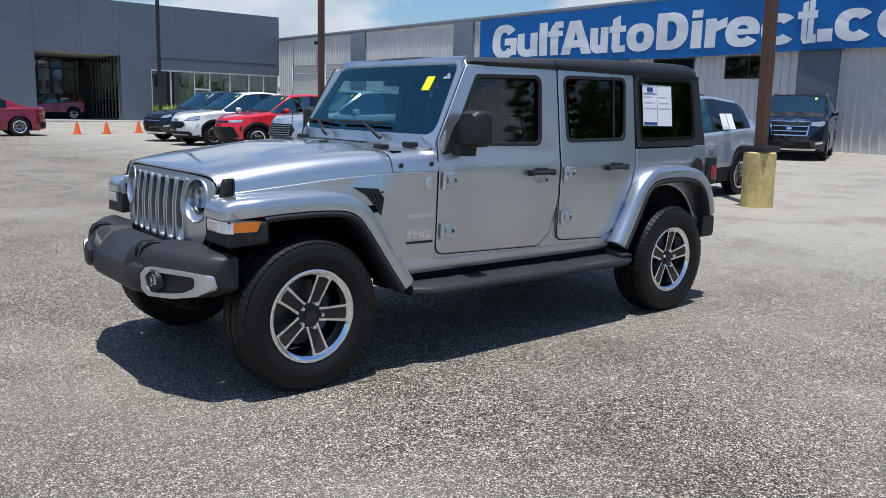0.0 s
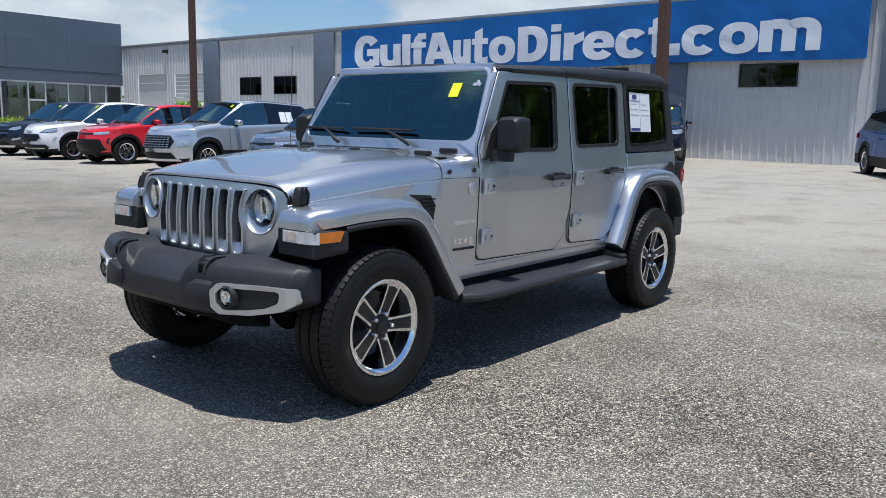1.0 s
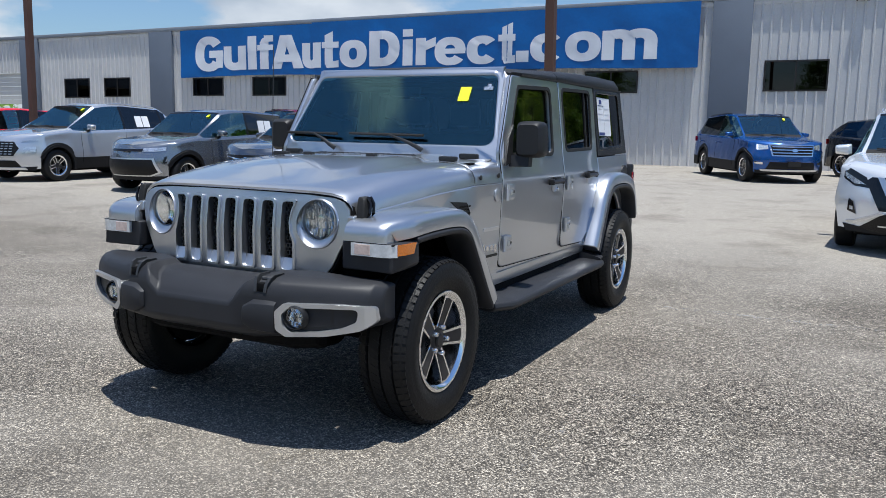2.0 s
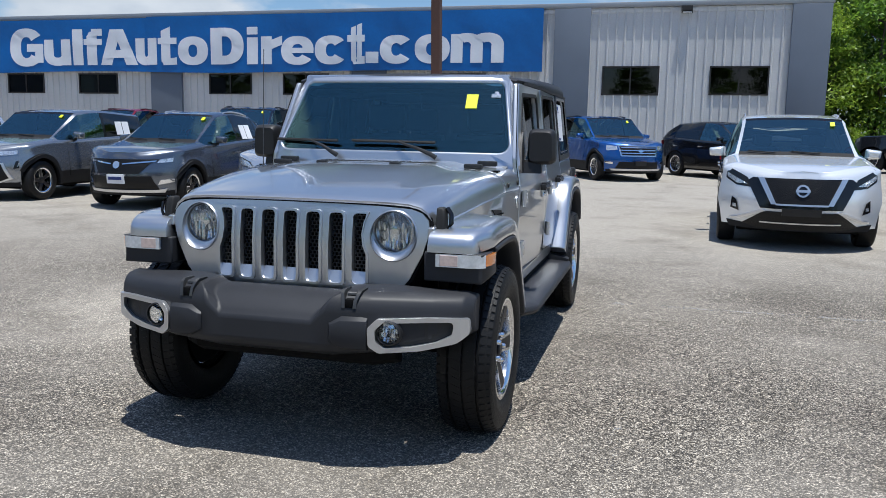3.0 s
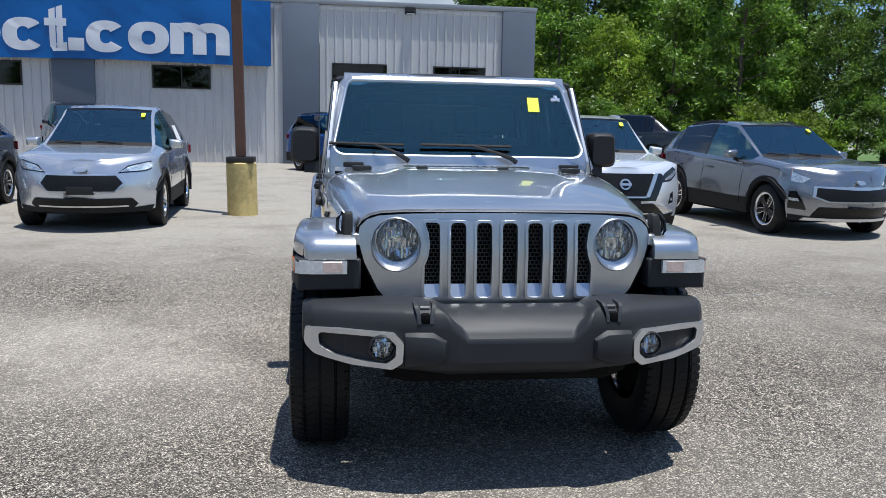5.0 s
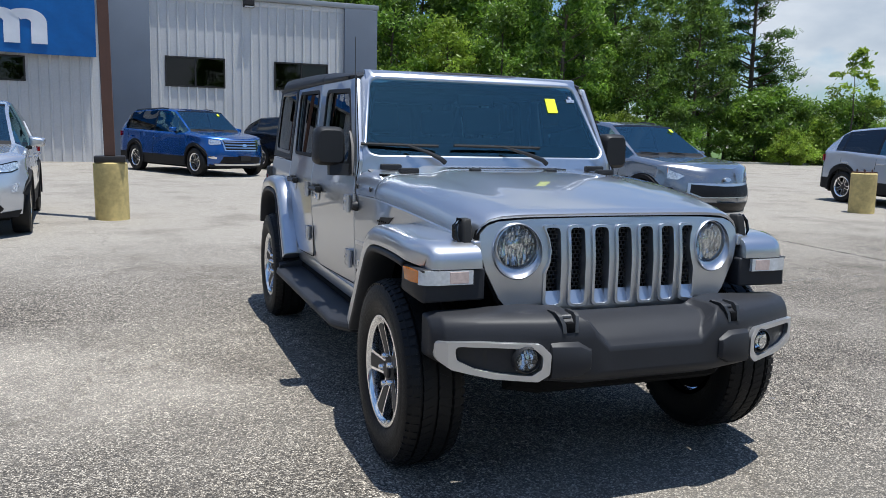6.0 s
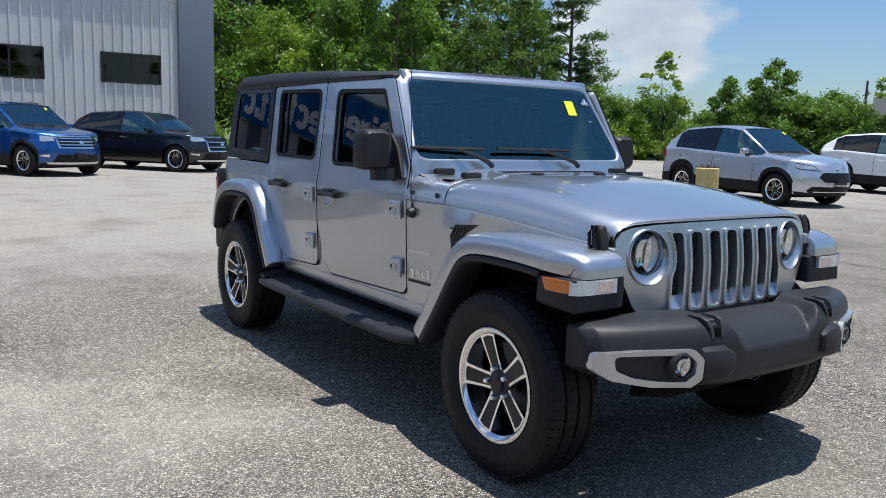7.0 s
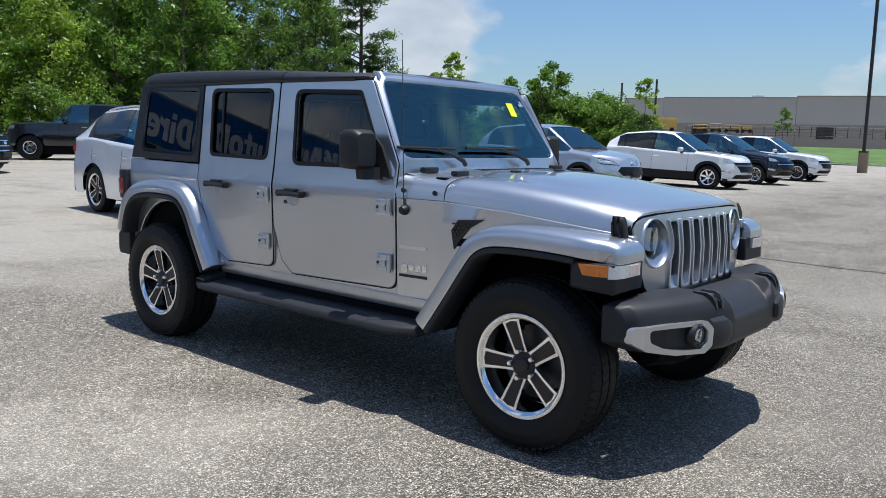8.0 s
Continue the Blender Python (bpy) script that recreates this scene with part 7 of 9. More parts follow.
        on_nose("headlight", [(0.46, 0.785), (0.74, 0.80), (0.87, 0.85), (0.86, 0.905), (0.78, 0.905), (0.58, 0.86)], M_lens, 0.01, lab="slim clear headlight")
        on_nose("headlight_base", [(0.44, 0.77), (0.75, 0.785), (0.885, 0.84), (0.88, 0.92), (0.78, 0.92), (0.55, 0.865)], M_gloss_black, 0.005)
        on_nose("lower_intake", [(-0.66, 0.36), (-0.60, 0.44), (0.60, 0.44), (0.66, 0.36), (0.60, 0.30), (-0.60, 0.30)], M_clad_car, 0.012, False)
        on_nose("bumper_strip", [(-0.55, 0.325), (0.55, 0.325), (0.55, 0.345), (-0.55, 0.345)], M_satin, 0.02, False)
        on_nose("fog_light", [(0.74, 0.55), (0.80, 0.55), (0.83, 0.66), (0.78, 0.66)], M_lens, 0.012)
        on_nose("badge", [(0.085 * math.cos(radians(a)), 0.815 + 0.032 * math.sin(radians(a))) for a in range(0, 360, 30)], M_satin, 0.014, False, "plain silver oval badge")
        on_nose("plate_holder", [(-0.16, 0.50), (0.16, 0.50), (0.16, 0.60), (-0.16, 0.60)], M_black_plastic, 0.035, False)
    elif kind == "wing":    # wide dark grille with a bright line and slim lamps
        on_nose("grille", [(-0.50, 0.76), (-0.62, 0.83), (0.62, 0.83), (0.50, 0.76), (0.36, 0.60), (-0.36, 0.60)], M_grille, 0.012, False)
        for s in (1, -1):
            on_nose("grille_bar", [(s * 0.10, 0.765), (s * 0.10, 0.745), (s * 0.56, 0.79), (s * 0.58, 0.815)], M_chrome, 0.02, False)
        on_nose("headlight", [(0.58, 0.77), (0.62, 0.83), (0.88, 0.87), (0.86, 0.80)], M_lens, 0.012, lab="slim clear headlight")
        on_nose("badge", [(0.06 * math.cos(radians(a)), 0.74 + 0.06 * math.sin(radians(a))) for a in range(0, 360, 30)], M_chrome, 0.025, False, "plain round silver badge")
        on_nose("lower_intake", [(-0.60, 0.34), (-0.52, 0.56), (0.52, 0.56), (0.60, 0.34)], M_grille, 0.01, False)
        on_nose("bumper_strip", [(-0.66, 0.29), (0.66, 0.29), (0.70, 0.36), (0.58, 0.335), (-0.58, 0.335), (-0.70, 0.36)], M_satin, 0.03, False)
        on_nose("fog_light", [(0.60, 0.42), (0.84, 0.47), (0.86, 0.52), (0.64, 0.50)], M_chrome, 0.014)
        on_nose("front_plate", [(-0.15, 0.44), (0.15, 0.44), (0.15, 0.59), (-0.15, 0.59)], M_paper, 0.04, False, "white dealer plate")
        on_nose("plate_bar", [(-0.12, 0.50), (0.12, 0.50), (0.12, 0.55), (-0.12, 0.55)], M_blue_ink, 0.044, False, "dark blue bar on the plate")
    elif kind == "vee":     # deep chrome vee and boomerang lamps
        on_nose("dark_panel", [(-0.56, 0.885), (0.56, 0.885), (0.62, 0.84), (0.46, 0.52), (-0.46, 0.52), (-0.62, 0.84)], M_gloss_black, 0.006, False)
        on_nose("grille", [(-0.43, 0.875), (0.43, 0.875), (0.29, 0.585), (-0.29, 0.585)], M_grille, 0.014, False)
        for s in (1, -1):
            on_nose("grille_bar", [(s * 0.435, 0.89), (s * 0.505, 0.89), (s * 0.345, 0.575), (s * 0.285, 0.575)], M_satin, 0.03, False, "wide chrome grille bar")
        on_nose("grille_foot", [(-0.29, 0.565), (0.29, 0.565), (0.30, 0.585), (-0.30, 0.585)], M_satin, 0.03, False)
        on_nose("badge", [(0.075 * math.cos(radians(a)), 0.745 + 0.075 * math.sin(radians(a))) for a in range(0, 360, 24)], M_satin, 0.026, False, "plain round silver badge")
        on_nose("badge_core", [(0.052 * math.cos(radians(a)), 0.745 + 0.052 * math.sin(radians(a))) for a in range(0, 360, 24)], M_gloss_black, 0.031, False)
        on_nose("badge_bar", [(-0.08, 0.73), (0.08, 0.73), (0.08, 0.76), (-0.08, 0.76)], M_satin, 0.035, False)
        on_nose("headlight", [(0.62, 0.80), (0.76, 0.875), (0.86, 0.93), (0.85, 0.87), (0.74, 0.80)], M_lens, 0.008, lab="boomerang-shaped headlight")
        on_nose("headlight_base", [(0.56, 0.76), (0.62, 0.88), (0.78, 0.96), (0.88, 1.01), (0.88, 0.86), (0.74, 0.775)], M_gloss_black, 0.004)
        on_nose("fog_recess", [(0.70, 0.46), (0.80, 0.49), (0.79, 0.63), (0.74, 0.60)], M_gloss_black, 0.01)
        on_nose("fog_lens", [(0.735, 0.50), (0.775, 0.51), (0.775, 0.55), (0.735, 0.54)], M_lens, 0.014)
        on_nose("lower_intake", [(-0.66, 0.31), (-0.42, 0.485), (0.42, 0.485), (0.66, 0.31), (0.50, 0.27), (-0.50, 0.27)], M_grille, 0.012, False)
        for s in (1, -1):
            on_nose("bumper_strip", [(s * 0.40, 0.488), (s * 0.44, 0.503), (s * 0.72, 0.385), (s * 0.80, 0.372), (s * 0.80, 0.352), (s * 0.70, 0.362)], M_satin, 0.026, False)
        on_nose("lower_strip", [(-0.46, 0.335), (0.46, 0.335), (0.46, 0.352), (-0.46, 0.352)], M_satin, 0.024, False)
        on_nose("plate_holder", [(-0.22, 0.44), (0.22, 0.44), (0.22, 0.53), (-0.22, 0.53)], M_black_plastic, 0.03, False)
    elif kind == "tiger":   # wide mouth below tall lamps
        on_nose("grille", [(-0.58, 0.60), (-0.56, 0.72), (-0.1, 0.70), (0.1, 0.70), (0.56, 0.72), (0.58, 0.60), (0.44, 0.54), (-0.44, 0.54)], M_grille, 0.014, False)
        on_nose("grille_rim", [(-0.61, 0.59), (-0.585, 0.74), (0.585, 0.74), (0.61, 0.59), (0.45, 0.525), (-0.45, 0.525)], M_satin, 0.008, False)
        on_nose("headlight", [(0.62, 0.84), (0.70, 0.78), (0.86, 0.80), (0.915, 0.98), (0.84, 0.95)], M_lens, 0.01, lab="tall clear headlight")
        on_nose("turn_signal", [(0.87, 0.88), (0.90, 0.88), (0.92, 0.97), (0.89, 0.96)], M_amber, 0.014)
        on_nose("fog_recess", [(0.66, 0.40), (0.84, 0.42), (0.89, 0.66), (0.76, 0.66)], M_gloss_black, 0.01)
        on_nose("fog_light", [(0.74, 0.52), (0.83, 0.53), (0.84, 0.57), (0.75, 0.56)], M_lens, 0.016)
        on_nose("lower_intake", [(-0.60, 0.30), (-0.54, 0.45), (0.54, 0.45), (0.60, 0.30)], M_grille, 0.012, False)
        on_nose("bumper_strip", [(-0.70, 0.255), (0.70, 0.255), (0.66, 0.295), (-0.66, 0.295)], M_satin, 0.03, False)
        on_nose("badge", [(0.06 * math.cos(radians(a)), 0.80 + 0.03 * math.sin(radians(a))) for a in range(0, 360, 30)], M_satin, 0.012, False, "plain silver oval badge")
    elif kind == "box":     # slim lamp line over a broad lower mouth
        on_nose("grille", [(-0.42, 0.795), (-0.42, 0.835), (0.42, 0.835), (0.42, 0.795)], M_gloss_black, 0.01, False)
        on_nose("headlight", [(0.40, 0.79), (0.40, 0.85), (0.82, 0.88), (0.86, 0.83), (0.60, 0.79)], M_lens, 0.012, lab="slim clear headlight")
        on_nose("lower_intake", [(-0.64, 0.40), (-0.56, 0.64), (0.56, 0.64), (0.64, 0.40), (0.50, 0.34), (-0.50, 0.34)], M_grille, 0.016, False)
        on_nose("intake_rim", [(-0.68, 0.39), (-0.58, 0.665), (0.58, 0.665), (0.68, 0.39), (0.51, 0.32), (-0.51, 0.32)], M_satin if color != "red" else M_clad_car, 0.009, False)
        on_nose("fog_light", [(0.70, 0.56), (0.86, 0.60), (0.88, 0.71), (0.72, 0.69)], M_gloss_black, 0.01)
        on_nose("fog_lens", [(0.74, 0.60), (0.84, 0.62), (0.84, 0.66), (0.75, 0.65)], M_lens, 0.014)
        on_nose("bumper_strip", [(-0.72, 0.26), (0.72, 0.26), (0.74, 0.32), (-0.74, 0.32)], M_clad_car, 0.012, False)
    elif kind == "cascade":  # large mesh grille, lamps low in the bumper
        on_nose("grille", [(-0.52, 0.56), (-0.60, 0.72), (-0.50, 0.86), (0.50, 0.86), (0.60, 0.72), (0.52, 0.56)], M_grille, 0.014, False)
        for k in range(6):
            for s in (1, -1):
                for r_ in range(5):
                    a, b = s * (0.05 + 0.085 * k), 0.60 + 0.055 * r_
                    if abs(a) < 0.50:
                        on_nose("grille_stud", [(a - 0.025, b - 0.008), (a + 0.025, b - 0.008), (a + 0.025, b + 0.008), (a - 0.025, b + 0.008)], M_satin, 0.02, False)
        on_nose("headlight", [(0.62, 0.86), (0.86, 0.88), (0.88, 0.91), (0.62, 0.89)], M_lens, 0.012)
        on_nose("fog_light", [(0.66, 0.60), (0.84, 0.64), (0.84, 0.76), (0.68, 0.74)], M_lens, 0.012, lab="square lamp in the bumper")
        on_nose("lower_intake", [(-0.60, 0.32), (-0.54, 0.46), (0.54, 0.46), (0.60, 0.32)], M_clad_car, 0.012, False)
        on_nose("bumper_strip", [(-0.70, 0.26), (0.70, 0.26), (0.66, 0.31), (-0.66, 0.31)], M_satin, 0.03, False)
    elif kind in ("bars", "chrome"):   # upright grille with bright bars
        big = kind == "chrome"
        z0, z1, w_ = (0.62, 0.98, 0.50) if big else (0.72, 0.96, 0.54)
        z0, z1 = z0 + hf - 1.02, z1 + hf - 1.02
        on_nose("grille_rim", [(-w_ - 0.04, z1 + 0.03), (w_ + 0.04, z1 + 0.03), (w_ - 0.02, z0 - 0.03), (-w_ + 0.02, z0 - 0.03)], M_chrome, 0.015, False)
        on_nose("grille", [(-w_, z1), (w_, z1), (w_ - 0.05, z0), (-w_ + 0.05, z0)], M_grille, 0.022, False)
        for k in range(3 if not big else 2):
            b = z0 + (z1 - z0) * (k + 0.75) / (3.2 if not big else 2.6)
            on_nose("grille_bar", [(-w_ + 0.03, b - 0.012), (w_ - 0.03, b - 0.012), (w_ - 0.03, b + 0.012), (-w_ + 0.03, b + 0.012)], M_chrome, 0.032, False)
        on_nose("badge", [(0.075 * math.cos(radians(a)), (z0 + z1) / 2 + 0.04 * math.sin(radians(a))) for a in range(0, 360, 30)], M_chrome, 0.04, False, "plain silver oval badge")
        on_nose("headlight", [(w_ + 0.05, z1 - 0.10), (w_ + 0.05, z1 + 0.0), (0.90, z1 + 0.03), (0.93, z1 - 0.06), (0.80, z1 - 0.12)], M_lens, 0.012, lab="clear headlight")
        on_nose("fog_light", [(0.70, 0.47), (0.88, 0.50), (0.88, 0.56), (0.70, 0.53)], M_chrome, 0.014)
        on_nose("lower_intake", [(-0.62, 0.36), (-0.56, 0.54), (0.56, 0.54), (0.62, 0.36)], M_clad_car, 0.012, False)
        on_nose("bumper_strip", [(-0.70, 0.30), (0.70, 0.30), (0.74, 0.35), (-0.74, 0.35)], M_satin, 0.03, False)
        on_nose("plate_holder", [(-0.16, 0.44), (0.16, 0.44), (0.16, 0.56), (-0.16, 0.56)], M_black_plastic, 0.04, False)
    else:                   # broad two-part grille
        on_nose("grille", [(-0.52, 0.66), (-0.60, 0.80), (0.60, 0.80), (0.52, 0.66), (0.44, 0.52), (-0.44, 0.52)], M_grille, 0.014, False)
        on_nose("grille_bar", [(-0.60, 0.70), (0.60, 0.70), (0.60, 0.72), (-0.60, 0.72)], M_chrome, 0.026, False)
        on_nose("headlight", [(0.58, 0.80), (0.66, 0.88), (0.90, 0.94), (0.91, 0.86), (0.76, 0.80)], M_lens, 0.012, lab="clear headlight")
        on_nose("fog_light", [(0.70, 0.48), (0.86, 0.52), (0.86, 0.58), (0.70, 0.54)], M_lens, 0.012)
        on_nose("lower_intake", [(-0.62, 0.32), (-0.56, 0.44), (0.56, 0.44), (0.62, 0.32)], M_clad_car, 0.012, False)
        on_nose("bumper_strip", [(-0.70, 0.27), (0.70, 0.27), (0.74, 0.33), (-0.74, 0.33)], M_satin, 0.03, False)
    on_nose("valance", [(-0.80, P["sill"] - 0.01), (0.80, P["sill"] - 0.01), (0.84, 0.335), (0.60, 0.31), (-0.60, 0.31), (-0.84, 0.335)], M_clad_car, 0.010, False)
    # rear lamps wrap the corner
    for s in (1, -1):
        z0 = P["tail_z"] - 0.30
        q = [(0.52 * hw, z0 + 0.05), (0.70 * hw, z0 - 0.02), (0.99 * hw, z0 + 0.02), (0.99 * hw, z0 + 0.16), (0.60 * hw, z0 + 0.15)]
        part("tail_light", sheet([(s * a, b) for a, b in q], [], lambda u, v: (u, tail_y(u) + 0.012, v), 0.05, [("u", s * hw * f) for f in (0.7, 0.8, 0.88, 0.94)], lambda u, v: (0, -1, 0)), M_red_lens, root, "red tail light")
        part("bumper_end", sheet([(s * 0.0, 0.30), (s * 0.98 * hw, 0.30), (s * 0.98 * hw, 0.52), (0.0, 0.52)], [], lambda u, v: (u, tail_y(u) + 0.01, v), 0.04, [("u", s * hw * f) for f in (0.5, 0.7, 0.8, 0.88, 0.94)], lambda u, v: (0, -1, 0)), M_clad_car, root)
    # windscreen tag and wipers
    def screen(u, t):
        v = P["cowl"] + (P["rf"] - P["cowl"]) * t
        return Vector((u, v, lerp_line(top, v) + 0.016))
    a, b = 0.47, 0.53
    if P.get("tag", True):
        bm = bmesh.new()
        f = [screen(a, 0.75), screen(b, 0.75), screen(b, 0.85), screen(a, 0.85)]
        up = Vector((0, -0.006, 0.008))
        add_loft(bm, [[p_ for p_ in f], [p_ + up for p_ in f]])
        part("price_tag", bm, M_yellow_tag, root, "yellow tag on the windscreen")
    for u in (0.30, -0.25):
        part("wiper", tube([screen(u, 0.02) + Vector((0, 0, 0.01)), screen(u - 0.35, 0.06) + Vector((0, 0, 0.012))], 0.009, 5), M_rubber, root)
    if P.get("paper", 0):
        s = P["paper"]
        yy = (b_pil + c_pil) / 2
        zb_ = P["belt"] + 0.10
        for k in range(2):
            y0 = yy - 0.22 + 0.22 * k
            bm = bmesh.new()
            f = []
            for yv, zv in ((y0, zb_), (y0 + 0.2, zb_), (y0 + 0.2, zb_ + 0.26), (y0, zb_ + 0.26)):
                sec = section(yv)
                for (xa, za), (xb, zb2) in zip(sec[6:9], sec[7:10]):
                    if za <= zv <= zb2:
                        xx = xa + (xb - xa) * (zv - za) / (zb2 - za)
                        break
                else:
                    xx = sec[7][0]
                f.append(Vector((s * (xx + 0.006), yv, zv)))
            add_loft(bm, [f, [p_ + Vector((s * 0.003, 0, 0)) for p_ in f]])
            part("paper_sheet", bm, M_paper, root, "white printed sheet in a side window")
    # the nose leans back over the bumper and tucks in below it; the tail leans forward
    lean_f = [(0.0, 0.16), (0.30, 0.10), (0.42, 0.015), (0.56, 0.0), (0.68, 0.025), (hf - 0.12, 0.07), (hf, 0.15), (hf + 0.2, 0.22)]
    lean_r = [(0.0, 0.12), (0.40, 0.03), (0.58, 0.0), (0.80, 0.06), (1.3, 0.16)]
    for ob in root.children_recursive:
        if ob.type == "MESH" and ob.name.split(".")[0] not in ("wheel", "tyre", "tread", "rim", "spoke", "inlay", "hub", "brake_disc", "barrel_back", "underbody", "cabin", "dashboard", "seat", "headrest"):
            for v in ob.data.vertices:
                y0_ = v.co.y
                v.co.y += lerp_line(lean_f, v.co.z) * smooth(-fo + 0.62, -fo + 0.02, y0_)
                if not P["deck"]:
                    v.co.y -= lerp_line(lean_r, v.co.z) * smooth(y_end - 0.42, y_end - 0.02, y0_)
    return root


ESC = dict(W=1.88, H=1.68, fo=0.91, wb=2.71, ro=0.97, hf=0.95, hr=1.07, belt=1.02, belt_r=1.12, cowl=0.38, rf=1.20, rr=2.85, tail=3.45, tail_z=1.18, front="hex", roof_w=0.64)
build_car("parked_car", "silver", -3.98, 8.15, (0.06, -1), "silver compact SUV with a low black grille, parked", paper=1, **ESC)
build_car("parked_car", "grey", -6.98, 8.45, (0.04, -1), "slate-grey small SUV with a winged grille, parked", W=1.81, H=1.63, fo=0.87, wb=2.6, ro=0.88, hf=0.95, hr=1.07, belt=1.03, belt_r=1.13, rr=2.6, tail=3.25, tail_z=1.18, front="wing", rails=1, paper=1, roof_w=0.66)
build_car("parked_car", "steel grey", -9.98, 8.45, (0.0, -1), "grey boxy hatchback with a broad lower mouth, parked", W=1.80, H=1.61, fo=0.83, wb=2.6, ro=0.77, hf=0.93, hr=1.06, belt=1.03, belt_r=1.12, cowl=0.45, rf=1.12, rr=3.0, tail=3.25, tail_z=1.12, front="box", roof_w=0.74, paper=1)
build_car("parked_car", "silver", -14.0, 8.6, (0.02, -1), "silver family SUV with a large mesh grille, parked", W=1.90, H=1.71, fo=0.94, wb=2.77, ro=1.06, hf=0.99, hr=1.12, belt=1.07, belt_r=1.14, rr=3.15, tail=3.68, tail_z=1.2, front="cascade", rails=1, paper=1)
build_car("parked_car", "red", -17.75, 8.7, (0.0, -1), "bright red boxy hatchback with black trim, parked", W=1.80, H=1.61, fo=0.83, wb=2.6, ro=0.77, hf=0.93, hr=1.06, belt=1.03, belt_r=1.12, cowl=0.45, rf=1.12, rr=3.0, tail=3.25, tail_z=1.12, front="box", roof_w=0.74, paper=1)
build_car("parked_car", "white", -20.6, 8.6, (0.05, -1), "white compact SUV with a low black grille, parked", **ESC)
build_car("parked_car", "navy", -23.4, 8.8, (0.05, -1), "dark navy SUV at the end of the row, parked", W=1.9, H=1.70, fo=0.95, wb=2.75, ro=1.0, front="wide")
build_car("parked_car", "light silver", 3.22, 7.75, (-0.06, -1), "pale silver SUV with a wide chrome vee grille, parked", W=1.915, H=1.69, fo=0.98, wb=2.825, ro=1.09, hf=0.98, hr=1.10, belt=1.05, belt_r=1.17, cowl=0.42, rf=1.25, rr=2.95, tail=3.6, tail_z=1.22, front="vee", roof_w=0.66, tyre=0.365, rim=0.255, clad=False, rails=1)
build_car("parked_car", "steel grey", 6.45, 7.55, (0.08, -1), "steel-grey SUV with tall headlights and dark wheels, parked", W=1.855, H=1.645, fo=0.91, wb=2.67, ro=0.9, hf=0.97, hr=1.08, belt=1.03, belt_r=1.13, rr=2.8, tail=3.4, tail_z=1.19, front="tiger", rails=2, tyre=0.36, rim=0.24)
build_car("parked_car", "silver", 13.55, 7.75, (-0.10, -1), "silver compact SUV beside a yellow concrete base", **ESC)
build_car("parked_car", "white", 20.2, 7.55, (0.0, -1), "white SUV with dark windows, parked", W=1.84, H=1.66, fo=0.93, wb=2.725, ro=0.99, front="wide", wheel=(M_alloy, M_alloy), spokes=6, tag=False)
build_car("parked_car", "navy", 24.6, 7.75, (0.0, -1), "dark blue SUV between two white ones, parked", W=1.84, H=1.66, fo=0.93, wb=2.725, ro=0.99, front="wide", tag=False)
build_car("parked_car", "white", 29.2, 7.8, (0.0, -1), "white SUV at the end of the row, parked", W=1.84, H=1.66, fo=0.93, wb=2.725, ro=0.99, front="wide", tag=False)
build_car("parked_car", "navy", -7.7, 21.2, (0.38, -0.92), "large dark navy SUV with a chrome grille by the warehouse", W=2.03, H=1.92, fo=0.98, wb=3.07, ro=1.28, hf=1.14, hr=1.26, belt=1.22, belt_r=1.28, cowl=0.52, rf=1.25, rr=3.6, tail=4.1, tail_z=1.32, tyre=0.40, rim=0.27, front="chrome", rails=1, roof_w=0.72, clad=False)
build_car("parked_car", "navy", -9.9, 16.6, (0.22, -0.97), "dark navy SUV with black roof rails in the second row", W=1.96, H=1.86, fo=0.95, wb=2.95, ro=1.1, hf=1.1, hr=1.22, belt=1.17, belt_r=1.24, cowl=0.5, rf=1.25, rr=3.3, tail=3.85, tail_z=1.28, tyre=0.38, rim=0.25, front="bars", rails=2, roof_w=0.74, clad=False)
build_car("parked_car", "dark red", -16.4, 19.3, (0.1, -1), "dark red SUV in the second row by the warehouse", H=1.78, front="wide", rails=2, tag=False)
build_car("parked_car", "blue", 0.53, 19.7, (0.48, -0.88), "bright blue large SUV by the warehouse wall", W=2.0, H=1.78, fo=0.88, wb=3.02, ro=1.14, hf=1.02, hr=1.15, belt=1.11, belt_r=1.17, cowl=0.48, rf=1.25, rr=3.45, tail=3.95, tail_z=1.25, tyre=0.375, rim=0.235, front="bars", rails=2, roof_w=0.70)
build_car("parked_car", "black", 4.4, 21.2, (0.62, -0.78), "glossy black SUV with chrome window trim by the warehouse", W=1.93, H=1.68, fo=0.93, wb=2.85, ro=1.04, hf=1.02, hr=1.10, belt=1.06, belt_r=1.15, rr=3.05, tail=3.72, tail_z=1.22, tyre=0.37, rim=0.25, front="chrome", clad=False, spokes=8, tag=False)
build_car("pickup_truck", "black", 9.06, 28.2, (-0.8, 0.6), "black lifted pickup truck parked at the edge of the trees", W=2.01, H=2.0, fo=0.98, wb=3.30, ro=1.3, hf=1.24, hr=1.32, belt=1.28, belt_r=1.32, cowl=0.75, rf=1.35, rr=3.1, tail=3.9, tail_z=1.36, tyre=0.43, rim=0.22, tw=0.29, sill=0.5, front="bars", deck=True, clad=False, tag=False, spokes=6)
build_car("parked_car", "dark red", -29.3, 2.25, (-0.03, -1), "dark red saloon with multi-spoke wheels, parked", W=1.85, H=1.42, fo=0.86, wb=2.84, ro=1.0, hf=0.82, hr=0.95, belt=0.92, belt_r=0.98, cowl=0.50, rf=1.40, rr=2.3, tail=3.15, tail_z=1.06, front="wide", deck=True, clad=False, tag=False, spokes=8, sill=0.22, paper=1)
